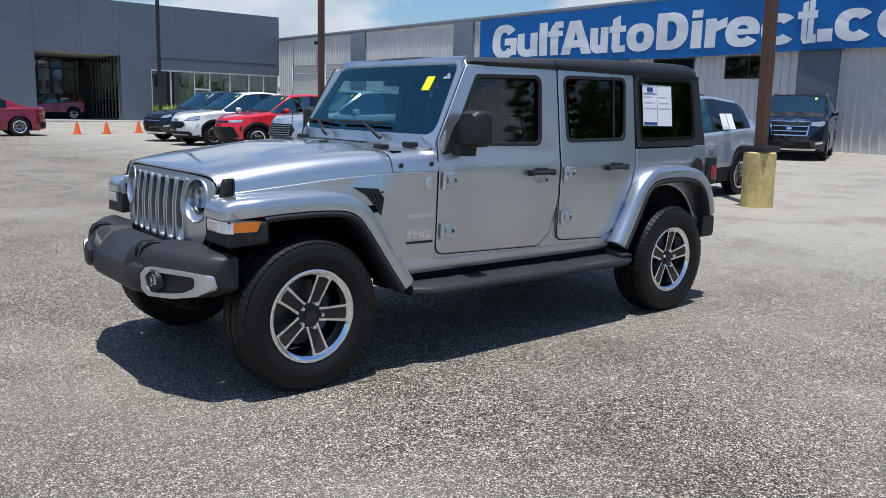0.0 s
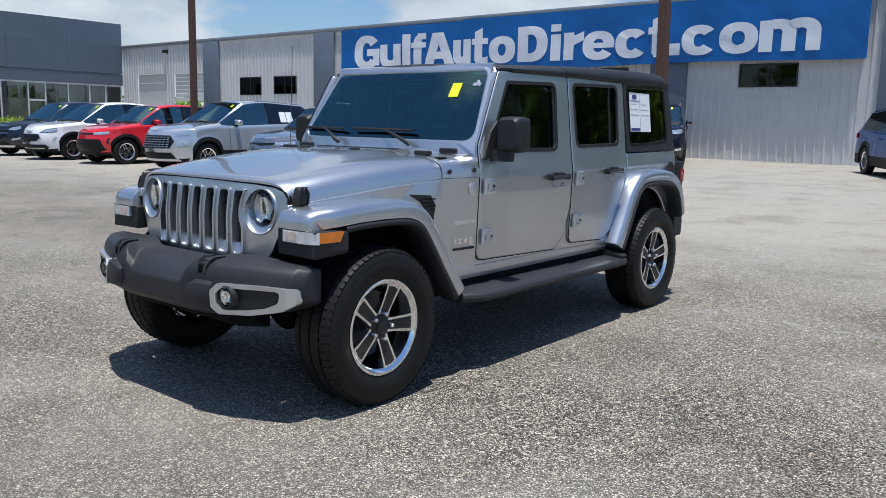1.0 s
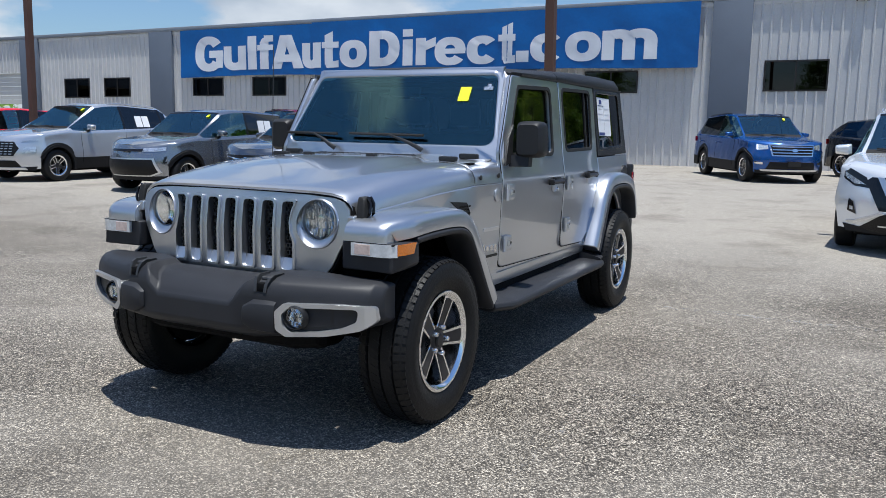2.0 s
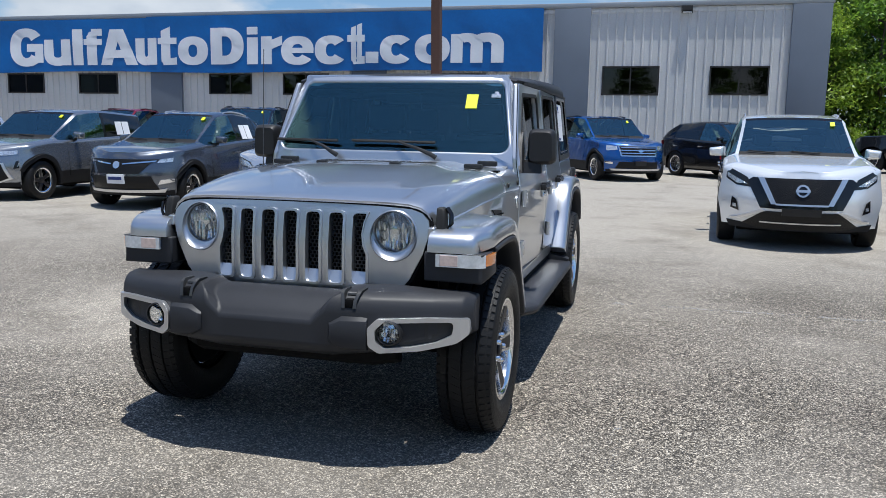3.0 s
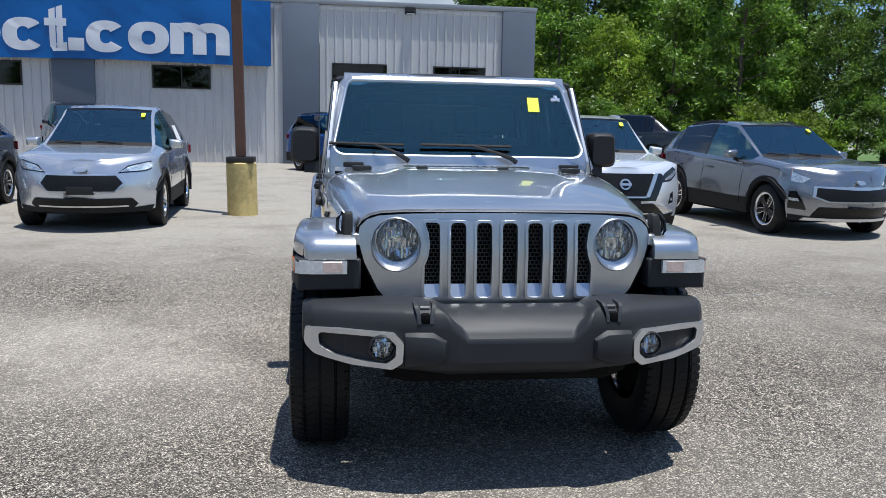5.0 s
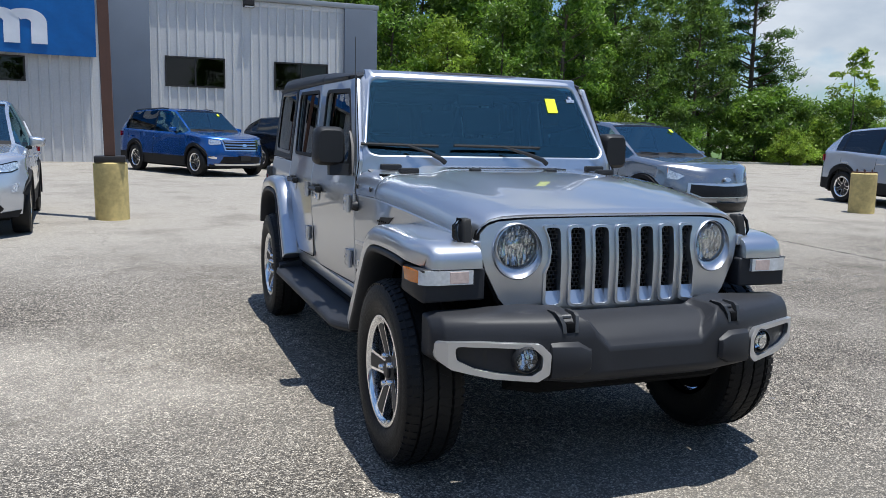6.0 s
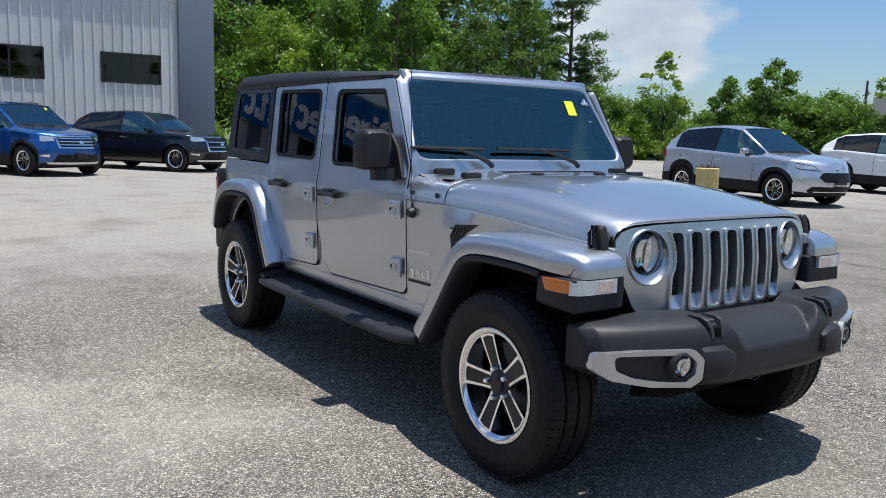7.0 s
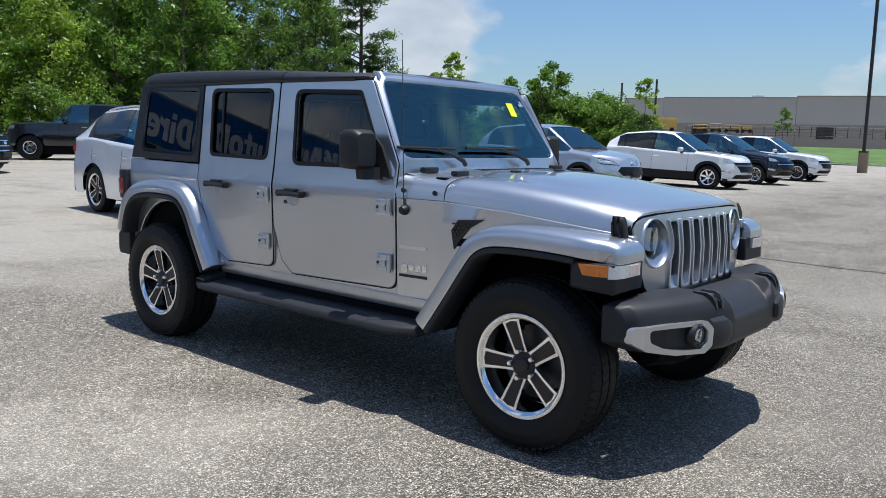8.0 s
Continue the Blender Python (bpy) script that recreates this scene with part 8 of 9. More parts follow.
build_car("parked_car", "dark red", -52.6, 10.7, (-0.15, -1), "dark maroon SUV inside the showroom entrance", front="wide", tag=False, paper=1)


# ---- trees, verge and distance ----
def leaf_material(name, lo, hi, through=0.35):
    m, n, l, p = node_mat(name)
    n.remove(p)
    g = n.new("ShaderNodeNewGeometry")
    r = n.new("ShaderNodeValToRGB")
    r.color_ramp.elements[0].color, r.color_ramp.elements[1].color = (*lo, 1), (*hi, 1)
    l.new(g.outputs["Random Per Island"], r.inputs[0])
    co = n.new("ShaderNodeTexCoord")
    t = n.new("ShaderNodeTexNoise"); t.inputs["Scale"].default_value = 0.5; t.inputs["Detail"].default_value = 3
    l.new(co.outputs["Object"], t.inputs["Vector"])
    mr = n.new("ShaderNodeMapRange"); mr.inputs[1].default_value, mr.inputs[2].default_value, mr.inputs[3].default_value, mr.inputs[4].default_value = 0.3, 0.7, 0.45, 1.55
    l.new(t.outputs["Fac"], mr.inputs[0])
    vm = n.new("ShaderNodeVectorMath"); vm.operation = "SCALE"
    l.new(r.outputs[0], vm.inputs[0]); l.new(mr.outputs[0], vm.inputs["Scale"])
    d = n.new("ShaderNodeBsdfDiffuse"); tr = n.new("ShaderNodeBsdfTranslucent"); gl = n.new("ShaderNodeBsdfGlossy")
    gl.inputs["Roughness"].default_value = 0.45
    mx = n.new("ShaderNodeMixShader"); mx.inputs[0].default_value = through
    m2 = n.new("ShaderNodeMixShader"); m2.inputs[0].default_value = 0.04
    l.new(vm.outputs[0], d.inputs[0]); l.new(vm.outputs[0], tr.inputs[0])
    l.new(d.outputs[0], mx.inputs[1]); l.new(tr.outputs[0], mx.inputs[2])
    l.new(mx.outputs[0], m2.inputs[1]); l.new(gl.outputs[0], m2.inputs[2])
    l.new(m2.outputs[0], n["Material Output"].inputs[0])
    return m


M_leaf = leaf_material("green_leaves", (0.075, 0.16, 0.018), (0.22, 0.36, 0.045), 0.5)
M_leaf_dark = leaf_material("dark_green_leaves", (0.055, 0.115, 0.018), (0.17, 0.27, 0.04), 0.42)
M_leaf_light = leaf_material("light_green_leaves", (0.15, 0.25, 0.025), (0.36, 0.48, 0.06), 0.45)
M_needle = leaf_material("pine_needles", (0.045, 0.10, 0.02), (0.18, 0.29, 0.06), 0.35)
M_bark = mat("grey_brown_bark", (0.10, 0.075, 0.055), 0.9, 0, 0.35, 3, 25, 0.8)


def leaf_cloud(rng, centres, spread, count, size, long=1.5, up=0.35):
    """Many small pointed leaves about the centres."""
    c = np.repeat(np.asarray(centres), count, axis=0)
    sp = np.repeat(np.asarray(spread).reshape(-1, 1), count, axis=0)
    p = c + rng.normal(size=c.shape) * sp * np.array([1, 1, 0.62])
    nrm = rng.normal(size=c.shape); nrm[:, 2] += up * 2
    nrm /= np.linalg.norm(nrm, axis=1)[:, None]
    a = np.cross(nrm, rng.normal(size=c.shape)); a /= np.linalg.norm(a, axis=1)[:, None]
    b = np.cross(nrm, a)
    s = size * rng.uniform(0.6, 1.35, size=(len(c), 1))
    v = np.empty((len(c), 4, 3))
    v[:, 0] = p - a * s * long; v[:, 1] = p + b * s * 0.55 - a * s * 0.1; v[:, 2] = p + a * s * long; v[:, 3] = p - b * s * 0.55 + nrm * s * 0.2
    return v.reshape(-1, 3)


def quads(name, v, material, parent=None):
    n = len(v) // 4
    me = bpy.data.meshes.new(name)
    me.vertices.add(len(v)); me.vertices.foreach_set("co", v.astype(np.float32).ravel())
    me.loops.add(n * 4); me.loops.foreach_set("vertex_index", np.arange(n * 4, dtype=np.int32))
    me.polygons.add(n)
    me.polygons.foreach_set("loop_start", np.arange(0, n * 4, 4, dtype=np.int32))
    me.polygons.foreach_set("loop_total", np.full(n, 4, dtype=np.int32))
    me.update(calc_edges=True)
    me.materials.append(material)
    ob = new(name, me)
    if parent is not None:
        ob.parent = parent
    return ob


def wood_lines(rng, h, centres, base_r, crook=0.05):
    bm = bmesh.new()
    pts, x, y = [], 0.0, 0.0
    for k in range(9):
        t = k / 8
        pts.append(Vector((x, y, h * 0.92 * t)))
        x += rng.normal() * crook * h / 8; y += rng.normal() * crook * h / 8
    def add_tube(points, radii, seg=7):
        rows = []
        for i, p in enumerate(points):
            d = (points[min(i + 1, len(points) - 1)] - points[max(i - 1, 0)]).normalized()
            a = d.cross(Vector((0.3, 1, 0.1))).normalized(); b = d.cross(a)
            rows.append([p + (a * math.cos(2 * math.pi * q / seg) + b * math.sin(2 * math.pi * q / seg)) * radii[i] for q in range(seg)])
        add_loft(bm, rows)
    add_tube(pts, [base_r * (1.35 if k == 0 else 1 - 0.85 * k / 8) for k in range(9)], 9)
    for c in centres:
        c = Vector(c)
        t = min(max((c.z - 0.30 * math.hypot(c.x, c.y) - 0.4) / (h * 0.92), 0.12), 0.95)
        i = min(int(t * 8), 7); f = t * 8 - i
        s = pts[i].lerp(pts[i + 1], f)
        mid = s.lerp(c, 0.5) + Vector((rng.normal() * 0.1, rng.normal() * 0.1, -0.12))
        r = base_r * (1 - 0.85 * t) * 0.5
        add_tube([s, mid, c], [r, r * 0.6, r * 0.2], 5)
    return bm


def broadleaf(name, seed, h, w, clumps, leaves, size, material, low=0.15, base_r=0.16):
    rng = np.random.default_rng(seed)
    root = empty(name)
    cs, sp = [], []
    for k in range(clumps):
        t = rng.uniform(low, 1.0) ** 0.85
        prof = math.sin(math.pi * min(max((t - low * 0.6) / (1.03 - low * 0.6), 0.02), 1) ** 0.75) ** 0.7
        a, r = rng.uniform(0, 2 * math.pi), w / 2 * prof * math.sqrt(rng.uniform(0.25, 1.0)) * rng.uniform(0.75, 1.2)
        cs.append((r * math.cos(a), r * math.sin(a), h * t)); sp.append(rng.uniform(0.16, 0.42) * w / 5)
    part("trunk", wood_lines(rng, h, cs[::3], base_r), M_bark, root)
    quads("crown", leaf_cloud(rng, cs, sp, leaves, size), material, root)
    return root


def pine(name, seed, h, base_r=0.17, bare=0.35, reach=2.4):
    rng = np.random.default_rng(seed)
    root = empty(name)
    cs, sp = [], []
    tips = []
    z = h * bare
    while z < h * 0.98:
        t = (z - h * bare) / (h * (1 - bare))
        for k in range(rng.integers(3, 6)):
            a = rng.uniform(0, 2 * math.pi)
            L = reach * (1 - 0.75 * t) * rng.uniform(0.5, 1.1)
            tip = np.array((L * math.cos(a), L * math.sin(a), z + L * rng.uniform(-0.05, 0.35)))
            tips.append(tuple(tip))
            for f in (0.45, 0.7, 0.88, 1.0):
                cs.append((tip[0] * f, tip[1] * f, z + (tip[2] - z) * f)); sp.append(0.19)
        z += h * rng.uniform(0.035, 0.06)
    part("trunk", wood_lines(rng, h, tips, base_r, 0.012), M_bark, root)
    quads("crown", leaf_cloud(rng, cs, sp, 42, 0.055, 3.2, 0.6), M_needle, root)
    return root


def plant_trees():
    rng = random.Random(5)
    protos = [broadleaf("tree", 11, 9.5, 5.6, 110, 120, 0.085, M_leaf), broadleaf("tree", 12, 11.0, 5.0, 120, 120, 0.085, M_leaf, 0.2),
              broadleaf("tree", 13, 8.0, 6.0, 105, 120, 0.085, M_leaf_light, 0.1), broadleaf("tree", 14, 12.0, 6.0, 125, 120, 0.09, M_leaf_dark, 0.25),
              broadleaf("tree", 15, 9.0, 5.4, 110, 130, 0.075, M_leaf_dark, 0.12)]
    pines = [pine("pine_tree", 21, 13.5), pine("pine_tree", 22, 12.0, bare=0.25, reach=2.0)]
    bushes = [broadleaf("bush", 31, 3.6, 4.4, 70, 110, 0.07, M_leaf, 0.02, 0.06), broadleaf("bush", 32, 2.6, 3.8, 60, 110, 0.07, M_leaf_light, 0.02, 0.05),
              broadleaf("bush", 33, 4.2, 4.2, 70, 110, 0.075, M_leaf, 0.02, 0.07)]
    saplings = [broadleaf("tree", 41, 6.0, 2.4, 24, 40, 0.09, M_leaf_light, 0.45, 0.06), broadleaf("tree", 42, 5.6, 2.8, 40, 60, 0.09, M_leaf, 0.3, 0.07)]
    used = set()

    def plant(proto, x, y, k, label, cat, group):
        m = pose(x, y, ground_z(x, y) + field_rise(x, y) - 0.05, 0, 0, rng.uniform(0, 360)) @ Matrix.Diagonal((k * rng.uniform(0.9, 1.1), k * rng.uniform(0.9, 1.1), k, 1))
        if proto not in used:
            used.add(proto)
            proto.matrix_basis = m
            ob = proto
        else:
            ob = copy_thing(proto, pose(0, 0, 0))
            ob.matrix_basis = m
        tagged(ob, label, cat, group)
    def at(bearing, d):
        """A place at a bearing from the middle of the lot, in degrees east of north."""
        return -2.9 + d * math.sin(radians(bearing)), -2.5 + d * math.cos(radians(bearing))
    # front rank of the wood, from behind the warehouse corner eastwards
    x = 8.2
    while x < 28.5:
        y = 37.5 - 0.06 * x + rng.uniform(-1.2, 1.6)
        plant(rng.choice(protos[:3] if x < 13.5 else (protos[0], protos[1], protos[3], protos[4], protos[4])), x, y, rng.uniform(0.8, 1.05), "leafy green tree at the edge of the wood", "tree", "trees of the wood")
        x += rng.uniform(2.2, 3.2)
    x = 9.0
    while x < 31:
        plant(rng.choice(bushes), x, 34.8 - 0.05 * x + rng.uniform(-0.5, 0.8), rng.uniform(0.6, 1.05), "dense green shrub under the trees", "bush", "shrubs along the verge")
        x += rng.uniform(1.9, 3.0)
    # second and third ranks
    for row in range(3):
        x = 7 + row
        y0 = 42 + 4.5 * row
        while x < -4.5 + 0.74 * (y0 + 2.5):
            plant(rng.choice(protos + pines), x, y0 + rng.uniform(-1.5, 1.5), rng.uniform(0.95, 1.15), "tall tree deep in the wood", "tree", "trees of the wood")
            x += rng.uniform(2.6, 3.8)
    # the tall pines at the end of the wood
    for b, d, k, which in ((42.6, 52, 1.06, 0), (40.2, 54, 0.9, 1), (41.3, 51, 0.66, 1), (43.4, 53, 0.6, 1), (38.8, 52, 0.8, 1), (43.0, 54, 0.55, 1)):
        plant(pines[which], *at(b, d), k, "tall thin-crowned pine at the end of the wood", "pine tree", "pines")
    # unseen trees added to the south, to darken what paint and panes mirror
    for k in range(15):
        x = -62 + 8.6 * k + rng.uniform(-2, 2)
        plant(protos[(0, 3, 1, 4)[k % 4]], x, -42 + rng.uniform(-3, 3), rng.uniform(1.0, 1.25), "tall leafy tree, added unseen to darken reflections", "tree", "trees across the road")
    # low growth beyond
    for b, d, k, which in ((43.6, 50, 1.1, 0), (44.8, 49, 1.0, 2), (46.0, 51, 0.92, 0), (47.2, 49, 0.95, 1), (48.2, 51, 1.0, 0), (49.4, 50, 0.9, 2), (50.6, 52, 0.85, 1), (51.8, 54, 0.8, 0), (53.0, 56, 0.9, 1),
                          (54.0, 55, 1.0, 0), (55.2, 54, 1.05, 2), (56.4, 55, 1.0, 0), (57.6, 54, 0.95, 2), (58.8, 54, 1.0, 0), (60.0, 54, 0.95, 2), (61.2, 55, 0.85, 0), (62.2, 54, 0.7, 2), (63.0, 55, 0.6, 1),
                          (45.5, 47, 0.7, 1), (50.0, 47, 0.65, 1), (58.2, 57, 1.0, 0), (59.4, 58, 1.05, 2)):
        plant(bushes[which], *at(b, d), k, "dense green shrub on the verge", "bush", "shrubs along the verge")
    for b, d, k, which in ((48.8, 48, 1.0, 0), (53.2, 54, 0.92, 1), (55.4, 53, 1.0, 1), (56.0, 55, 1.12, 1), (62.3, 53, 0.86, 0), (52.6, 55, 0.8, 1), (71.6, 100, 0.72, 1)):
        plant(saplings[which], *at(b, d), k, "slender young tree standing over the shrubs", "tree", "young trees")


def far_woods():
    rng = np.random.default_rng(77)
    cs, sp = [], []
    for k in range(1500):
        a = rng.uniform(0, 2 * math.pi)
        r = rng.uniform(165, 215)
        cs.append((r * math.cos(a), r * math.sin(a), rng.uniform(0.5, 6.5) + 1.5 * math.sin(a * 9))); sp.append(1.7)
    ob = quads("far_woods", leaf_cloud(rng, cs, sp, 16, 0.75), M_leaf)
    tagged(ob, "distant green woods along the horizon", "woods", kind="stuff")


def field_rise(x, y):
    """The grass climbs towards the far store."""
    return 3.1 * smooth(66, 128, x * 0.95 + y * 0.3)


def verge():
    def edge_y(x):
        return lerp_line([(7, 32.6), (36, 30.6), (48, 24), (60, 14.5), (75, -6), (95, -60), (400, -60)], x)
    step = 3.0
    verts, faces, idx = [], [], {}
    def vid(i, j):
        if (i, j) not in idx:
            x = 7 + i * step
            y = max(edge_y(x), edge_y(x) + j * step)
            idx[(i, j)] = len(verts)
            verts.append((x, y, ground_z(x, y) + 0.06 + field_rise(x, y)))
        return idx[(i, j)]
    for i in range(60):
        for j in range(22):
            faces.append((vid(i, j), vid(i + 1, j), vid(i + 1, j + 1), vid(i, j + 1)))
    g = mesh_from("grass_verge", verts, faces, M_grass)
    tagged(g, "mown green grass beyond the lot", "grass", kind="structure")
    # kerb
    xs = np.linspace(7, 75, 69)
    rows = []
    for x in xs:
        y = edge_y(x)
        z = ground_z(x, y)
        rows.append([Vector((x, y - 0.16, z - 0.05)), Vector((x, y - 0.16, z + 0.10)), Vector((x, y - 0.02, z + 0.11)), Vector((x, y + 0.02, z - 0.05))])
    tagged(part("kerb", loft(rows), M_concrete), "pale concrete kerb along the grass", "kerb", kind="structure")
    # blades along the edge
    rng = np.random.default_rng(9)
    n = 5000
    x = rng.uniform(30, 62, n)
    y = np.array([edge_y(v) for v in x]) + rng.uniform(0.1, 5, n)
    z = np.array([ground_z(a, b) for a, b in zip(x, y)]) + 0.1
    tagged(quads("grass_tufts", leaf_cloud(rng, np.stack([x, y, z], 1), np.full(n, 0.05), 2, 0.06, 1.6, 0.0), M_leaf_light), "short grass tufts on the verge", "grass", kind="stuff")


M_store = mat("beige_grey_tilt_wall", (0.40, 0.375, 0.345), 0.8, 0, 0.06, 0.1, 2)
M_machine = mat("weathered_yellow_machine_paint", (0.50, 0.32, 0.07), 0.55, 0, 0.15, 0.8, 12)
M_store_low = mat("tan_wall_band", (0.27, 0.24, 0.205), 0.8, 0, 0.08, 0.1, 2)


def distance():
    # long store on the rise beyond the field
    st = empty("store_building", pose(138, 47, 3.0, 0, 0, -71))
    tagged(st, "long low beige store building far across the grass", "building")
    for a, b, h in ((-24, -17, 6.55), (-17, 4.7, 6.75), (4.7, 30, 7.0), (30, 60, 6.75)):
        part("wall", box(a + 0.02, b - 0.02, 0, 12, 2.35, h), M_store, st)
        part("wall_base", box(a + 0.02, b - 0.02, -0.05, 12, -1.5, 2.35), M_store_low, st)
        part("parapet", box(a, b, -0.15, 12, h, h + 0.14), M_store_low, st)
    for a in (-12, 8, 22, 44):
        part("door", box(a, a + 2.6, -0.12, 0.0, 0, 2.0), M_bronze, st)
    part("rooftop_unit", box(-2.5, -0.5, 4, 6, 6.9, 7.5, 0.1), M_white_frame, st)
    for x, y, h in ((78.8, 38.5, 8.1), (79.8, 43.2, 7.9)):
        p = empty("utility_pole", pose(x, y, 0.35, 0, 1.5, 0))
        tagged(p, "grey wooden utility pole with a short crossarm", "utility pole", "utility poles")
        part("mast", tube([(0, 0, 0), (0, 0, h)], [0.16, 0.11], 10), M_bark, p)
        part("crossarm", box(-0.1, 0.75, -0.06, 0.06, h - 1.25, h - 1.15), M_bark, p)
        part("transformer", lathe([(0, h - 1.5), (0.14, h - 1.5), (0.14, h - 1.0), (0, h - 1.0)], pose(0.2, 0, 0), 14), M_galv, p)

    def out_at(bearing, d):
        x, y = -3.77 + d * math.sin(radians(bearing)), -1.99 + d * math.cos(radians(bearing))
        return x, y, ground_z(x, y) + 0.06 + field_rise(x, y)
    tr = empty("site_trailer", Matrix.Translation(out_at(64.7, 138)) @ pose(0, 0, 0, 0, 0, -65))
    tagged(tr, "orange-yellow box trailer standing in the distance", "trailer")
    part("box_body", box(-1.7, 1.7, 0, 2.0, 0.55, 2.25, 0.05), M_machine, tr)
    for q in (-0.9, 0.9):
        part("wheel", lathe([(0, -0.1), (0.35, -0.1), (0.35, 0.1), (0, 0.1)], pose(q, -0.05, 0.35, 90), 16), M_tyre, tr)
    for b, w, h in ((66.9, 2.2, 1.25), (67.9, 1.8, 1.45), (68.9, 2.4, 1.25), (69.8, 1.8, 1.1)):
        mc = empty("platform_lift", Matrix.Translation(out_at(b, 138)) @ pose(0, 0, 0, 0, 0, -68))
        tagged(mc, "yellow platform lift parked before the far store", "platform lift", "platform lifts")
        part("deck", box(-w / 2, w / 2, -0.5, 0.5, 0.55, 0.85, 0.04), M_machine, mc)
        part("guard_rail", tube([(-w / 2, 0, 0.85), (-w / 2, 0, h), (w / 2, 0, h), (w / 2, 0, 0.85)], 0.07, 6), M_machine, mc)
        part("chassis", box(-w / 2 + 0.2, w / 2 - 0.2, -0.45, 0.45, 0.25, 0.55), M_bronze, mc)
        for q in (-w / 2 + 0.35, w / 2 - 0.35):
            part("wheel", lathe([(0, -0.12), (0.3, -0.12), (0.3, 0.12), (0, 0.12)], pose(q, -0.42, 0.3, 90), 14), M_tyre, mc)
    # wire fence along the far side of the field
    fe = empty("fence", Matrix.Translation(out_at(75.0, 112)))
    tagged(fe, "long dark wire fence across the far field", "fence")
    fi = fe.matrix_world.inverted()
    tops = []
    for k in range(26):
        q = Vector(out_at(66 + 0.7 * k, 112))
        part("post", tube([fi @ q, fi @ (q + Vector((0, 0, 1.3)))], 0.045, 5), M_bronze, fe)
        tops.append(q)
    for z in (0.15, 0.55, 0.95, 1.28):
        part("rail", tube([fi @ (q + Vector((0, 0, z))) for q in tops], 0.022, 4), M_bronze, fe)
    b = empty("litter_bin", pose(33.2, 33.4, ground_z(33, 33.4) + 0.06))
    tagged(b, "dark grey round litter bin on the grass", "litter bin")
    part("drum", lathe([(0, 0), (0.27, 0), (0.3, 0.85), (0.27, 0.87), (0, 0.86)], Matrix(), 20), M_galv, b)
    part("lid", lathe([(0.31, 0.86), (0.30, 0.95), (0.12, 1.02), (0, 1.02)], Matrix(), 20), M_bronze, b)
    # hedge in front of the showroom glass
    rng = np.random.default_rng(3)
    n = 260
    cs = np.stack([rng.uniform(-47.3, -46.6, n), rng.uniform(16.9, 23.5, n), rng.uniform(0.45, 1.15, n)], 1)
    h = empty("hedge", pose(0, 0, 0))
    tagged(h, "clipped yellow-green hedge in front of the showroom", "hedge")
    quads("foliage", leaf_cloud(rng, cs, np.full(n, 0.16), 24, 0.05), M_leaf_light, h)
    part("stems", box(-47.2, -46.7, 16.9, 23.5, 0.2, 0.6), M_bark, h)


def worn_paint(name, col, cover):
    """Thin surface marks that the weather has eaten into."""
    m, n, l, p = node_mat(name)
    co = n.new("ShaderNodeTexCoord")
    t = n.new("ShaderNodeTexNoise"); t.inputs["Scale"].default_value = 9; t.inputs["Detail"].default_value = 8; t.inputs["Roughness"].default_value = 0.75
    l.new(co.outputs["Object"], t.inputs["Vector"])
    r = n.new("ShaderNodeMapRange"); r.inputs[1].default_value, r.inputs[2].default_value = 0.62 - cover * 0.3, 0.80 - cover * 0.3
    r.inputs[4].default_value = 0.45
    l.new(t.outputs["Fac"], r.inputs[0]); l.new(r.outputs[0], p.inputs["Alpha"])
    p.inputs["Base Color"].default_value = (*col, 1); p.inputs["Roughness"].default_value = 0.8
    return m


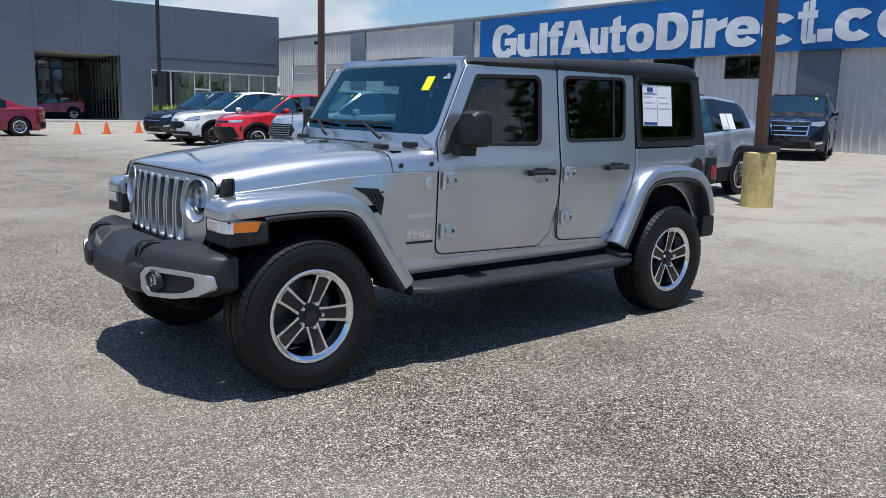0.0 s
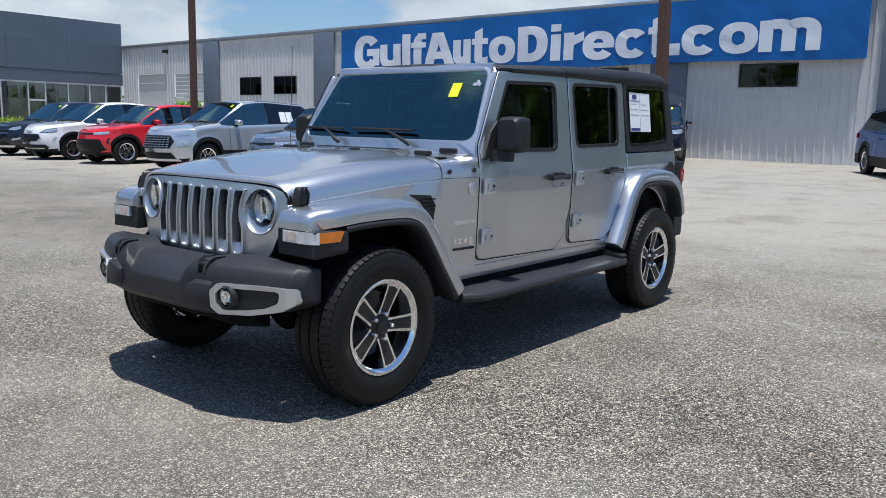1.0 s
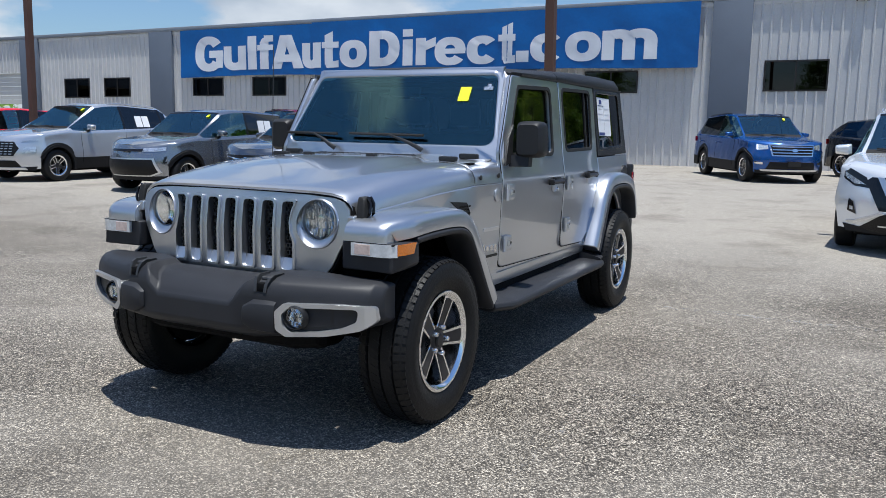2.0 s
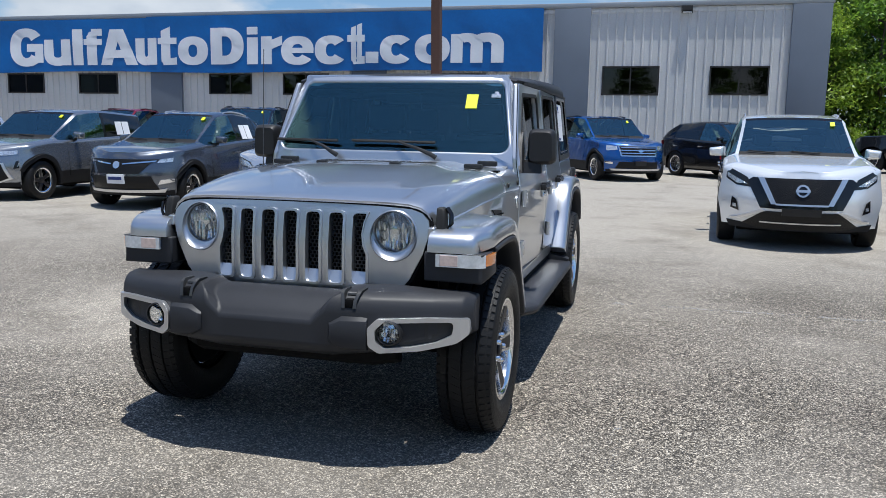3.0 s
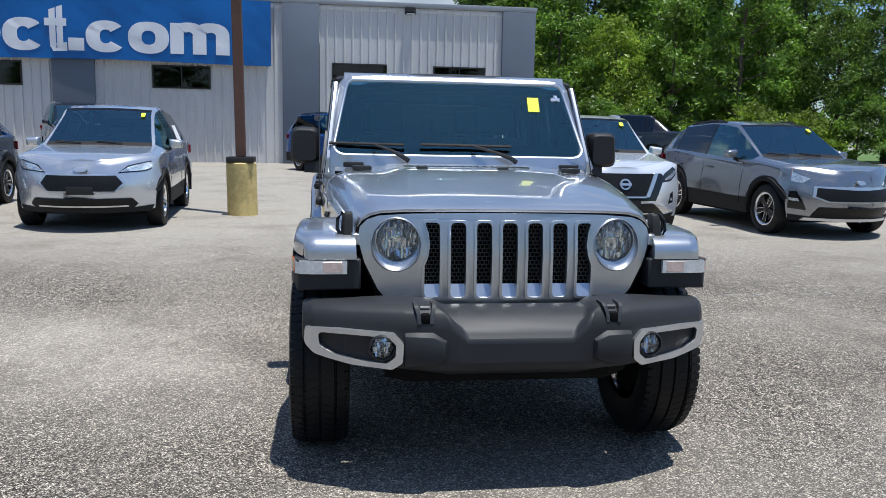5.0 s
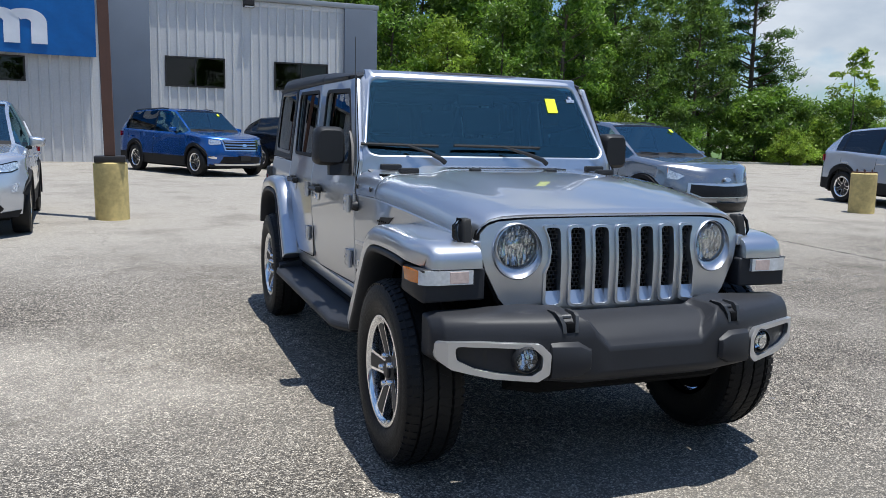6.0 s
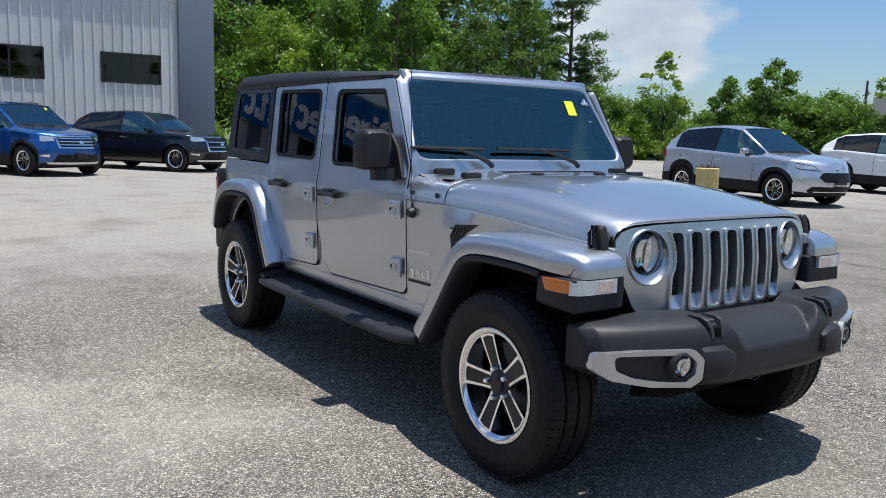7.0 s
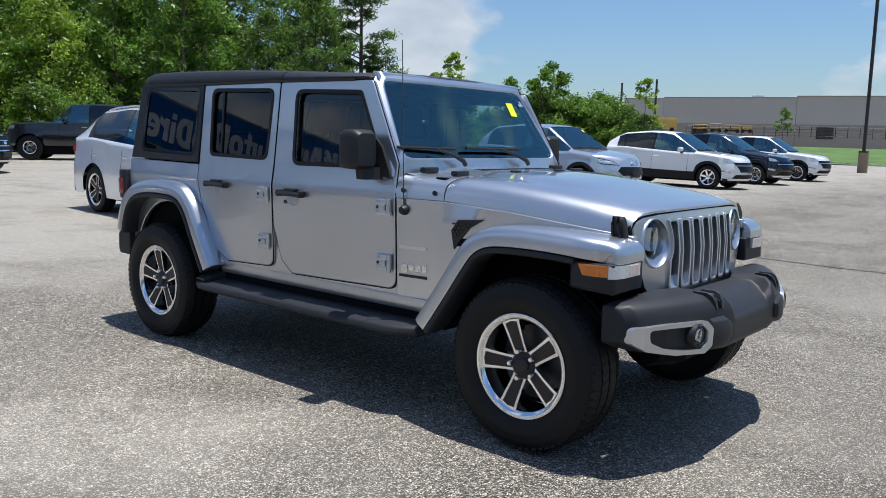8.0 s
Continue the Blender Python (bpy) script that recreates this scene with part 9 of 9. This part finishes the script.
def markings():
    white, dark = worn_paint("worn_white_line_paint", (0.50, 0.475, 0.43), 0.45), worn_paint("dark_joint_filler", (0.05, 0.048, 0.045), 0.9)
    def strip(name, pts, w, m_, label, cat):
        bm = bmesh.new()
        fine = []
        for (ax, ay), (bx, by) in zip(pts, pts[1:]):
            k = max(int(math.hypot(bx - ax, by - ay) / 0.25), 1)
            fine += [(ax + (bx - ax) * i / k, ay + (by - ay) * i / k) for i in range(k)]
        fine.append(pts[-1])
        rows = []
        for i, (x, y) in enumerate(fine):
            a, b = Vector(fine[max(i - 1, 0)]), Vector(fine[min(i + 1, len(fine) - 1)])
            t = (b - a).normalized()
            wob = 0.35 * w * noise.noise(Vector((x * 2.3, y * 2.3, 3)))
            hw_ = w / 2 * (1 + 0.3 * noise.noise(Vector((x * 5, y * 5, 9))))
            rows.append([Vector((x - t.y * (o * hw_ + wob), y + t.x * (o * hw_ + wob), ground_z(x, y) + zz)) for o, zz in ((-1, 0.001), (-1, 0.004), (1, 0.004), (1, 0.001))])
        add_loft(bm, rows)
        tagged(part(name, bm, m_), label, cat, kind="structure")
    strip("trim", [(1.15, 3.17), (3.3, 3.18), (5.5, 3.2)], 0.09, white, "faded white parking line on the asphalt", "road marking")
    strip("trim", [(1.40, -0.9), (1.39, 0.0), (1.38, 0.55), (1.75, 1.1), (2.2, 1.25)], 0.05, worn_paint("rubbed_line_paint", (0.50, 0.48, 0.45), 0.15), "faint pale worn line on the asphalt", "road marking")
    strip("trim", [(6.75, 6.2), (6.66, 3.6), (6.3, 0.5), (6.2, -1.5)], 0.05, dark, "dark filled joint across the asphalt", "joint")
    strip("trim", [(7.4, 5.0), (7.5, 2.5), (7.6, 0.5)], 0.10, white, "faded white parking line on the asphalt", "road marking")
    strip("trim", [(9.8, 5.0), (10.0, 2.0)], 0.10, white, "faded white parking line on the asphalt", "road marking")
    strip("trim", [(-13.0, 1.5), (-9.5, 1.8)], 0.10, white, "faded white parking line on the asphalt", "road marking")
    strip("trim", [(-20.0, 3.2), (-15.5, 3.3)], 0.10, white, "faded white parking line on the asphalt", "road marking")


M_cone = mat("orange_plastic_cone", (0.75, 0.13, 0.02), 0.55, 0, 0.12, 4, 40)


def cones():
    first = None
    for x, y in ((-29.4, 5.5), (-29.5, 7.35), (-29.6, 8.5), (-30.1, 9.95)):
        m = pose(x, y, ground_z(x, y))
        if first is None:
            first = empty("traffic_cone", m)
            tagged(first, "plain orange traffic cone on the asphalt", "traffic cone", "traffic cones")
            part("cone_body", lathe([(0, 0.50), (0.028, 0.50), (0.03, 0.485), (0.135, 0.03), (0.12, 0.03)], Matrix(), 24), M_cone, first)
            part("foot", box(-0.17, 0.17, -0.17, 0.17, 0, 0.032, 0.01), M_cone, first)
        else:
            copy_thing(first, m)


plant_trees()
far_woods()
verge()
distance()
cones()
markings()
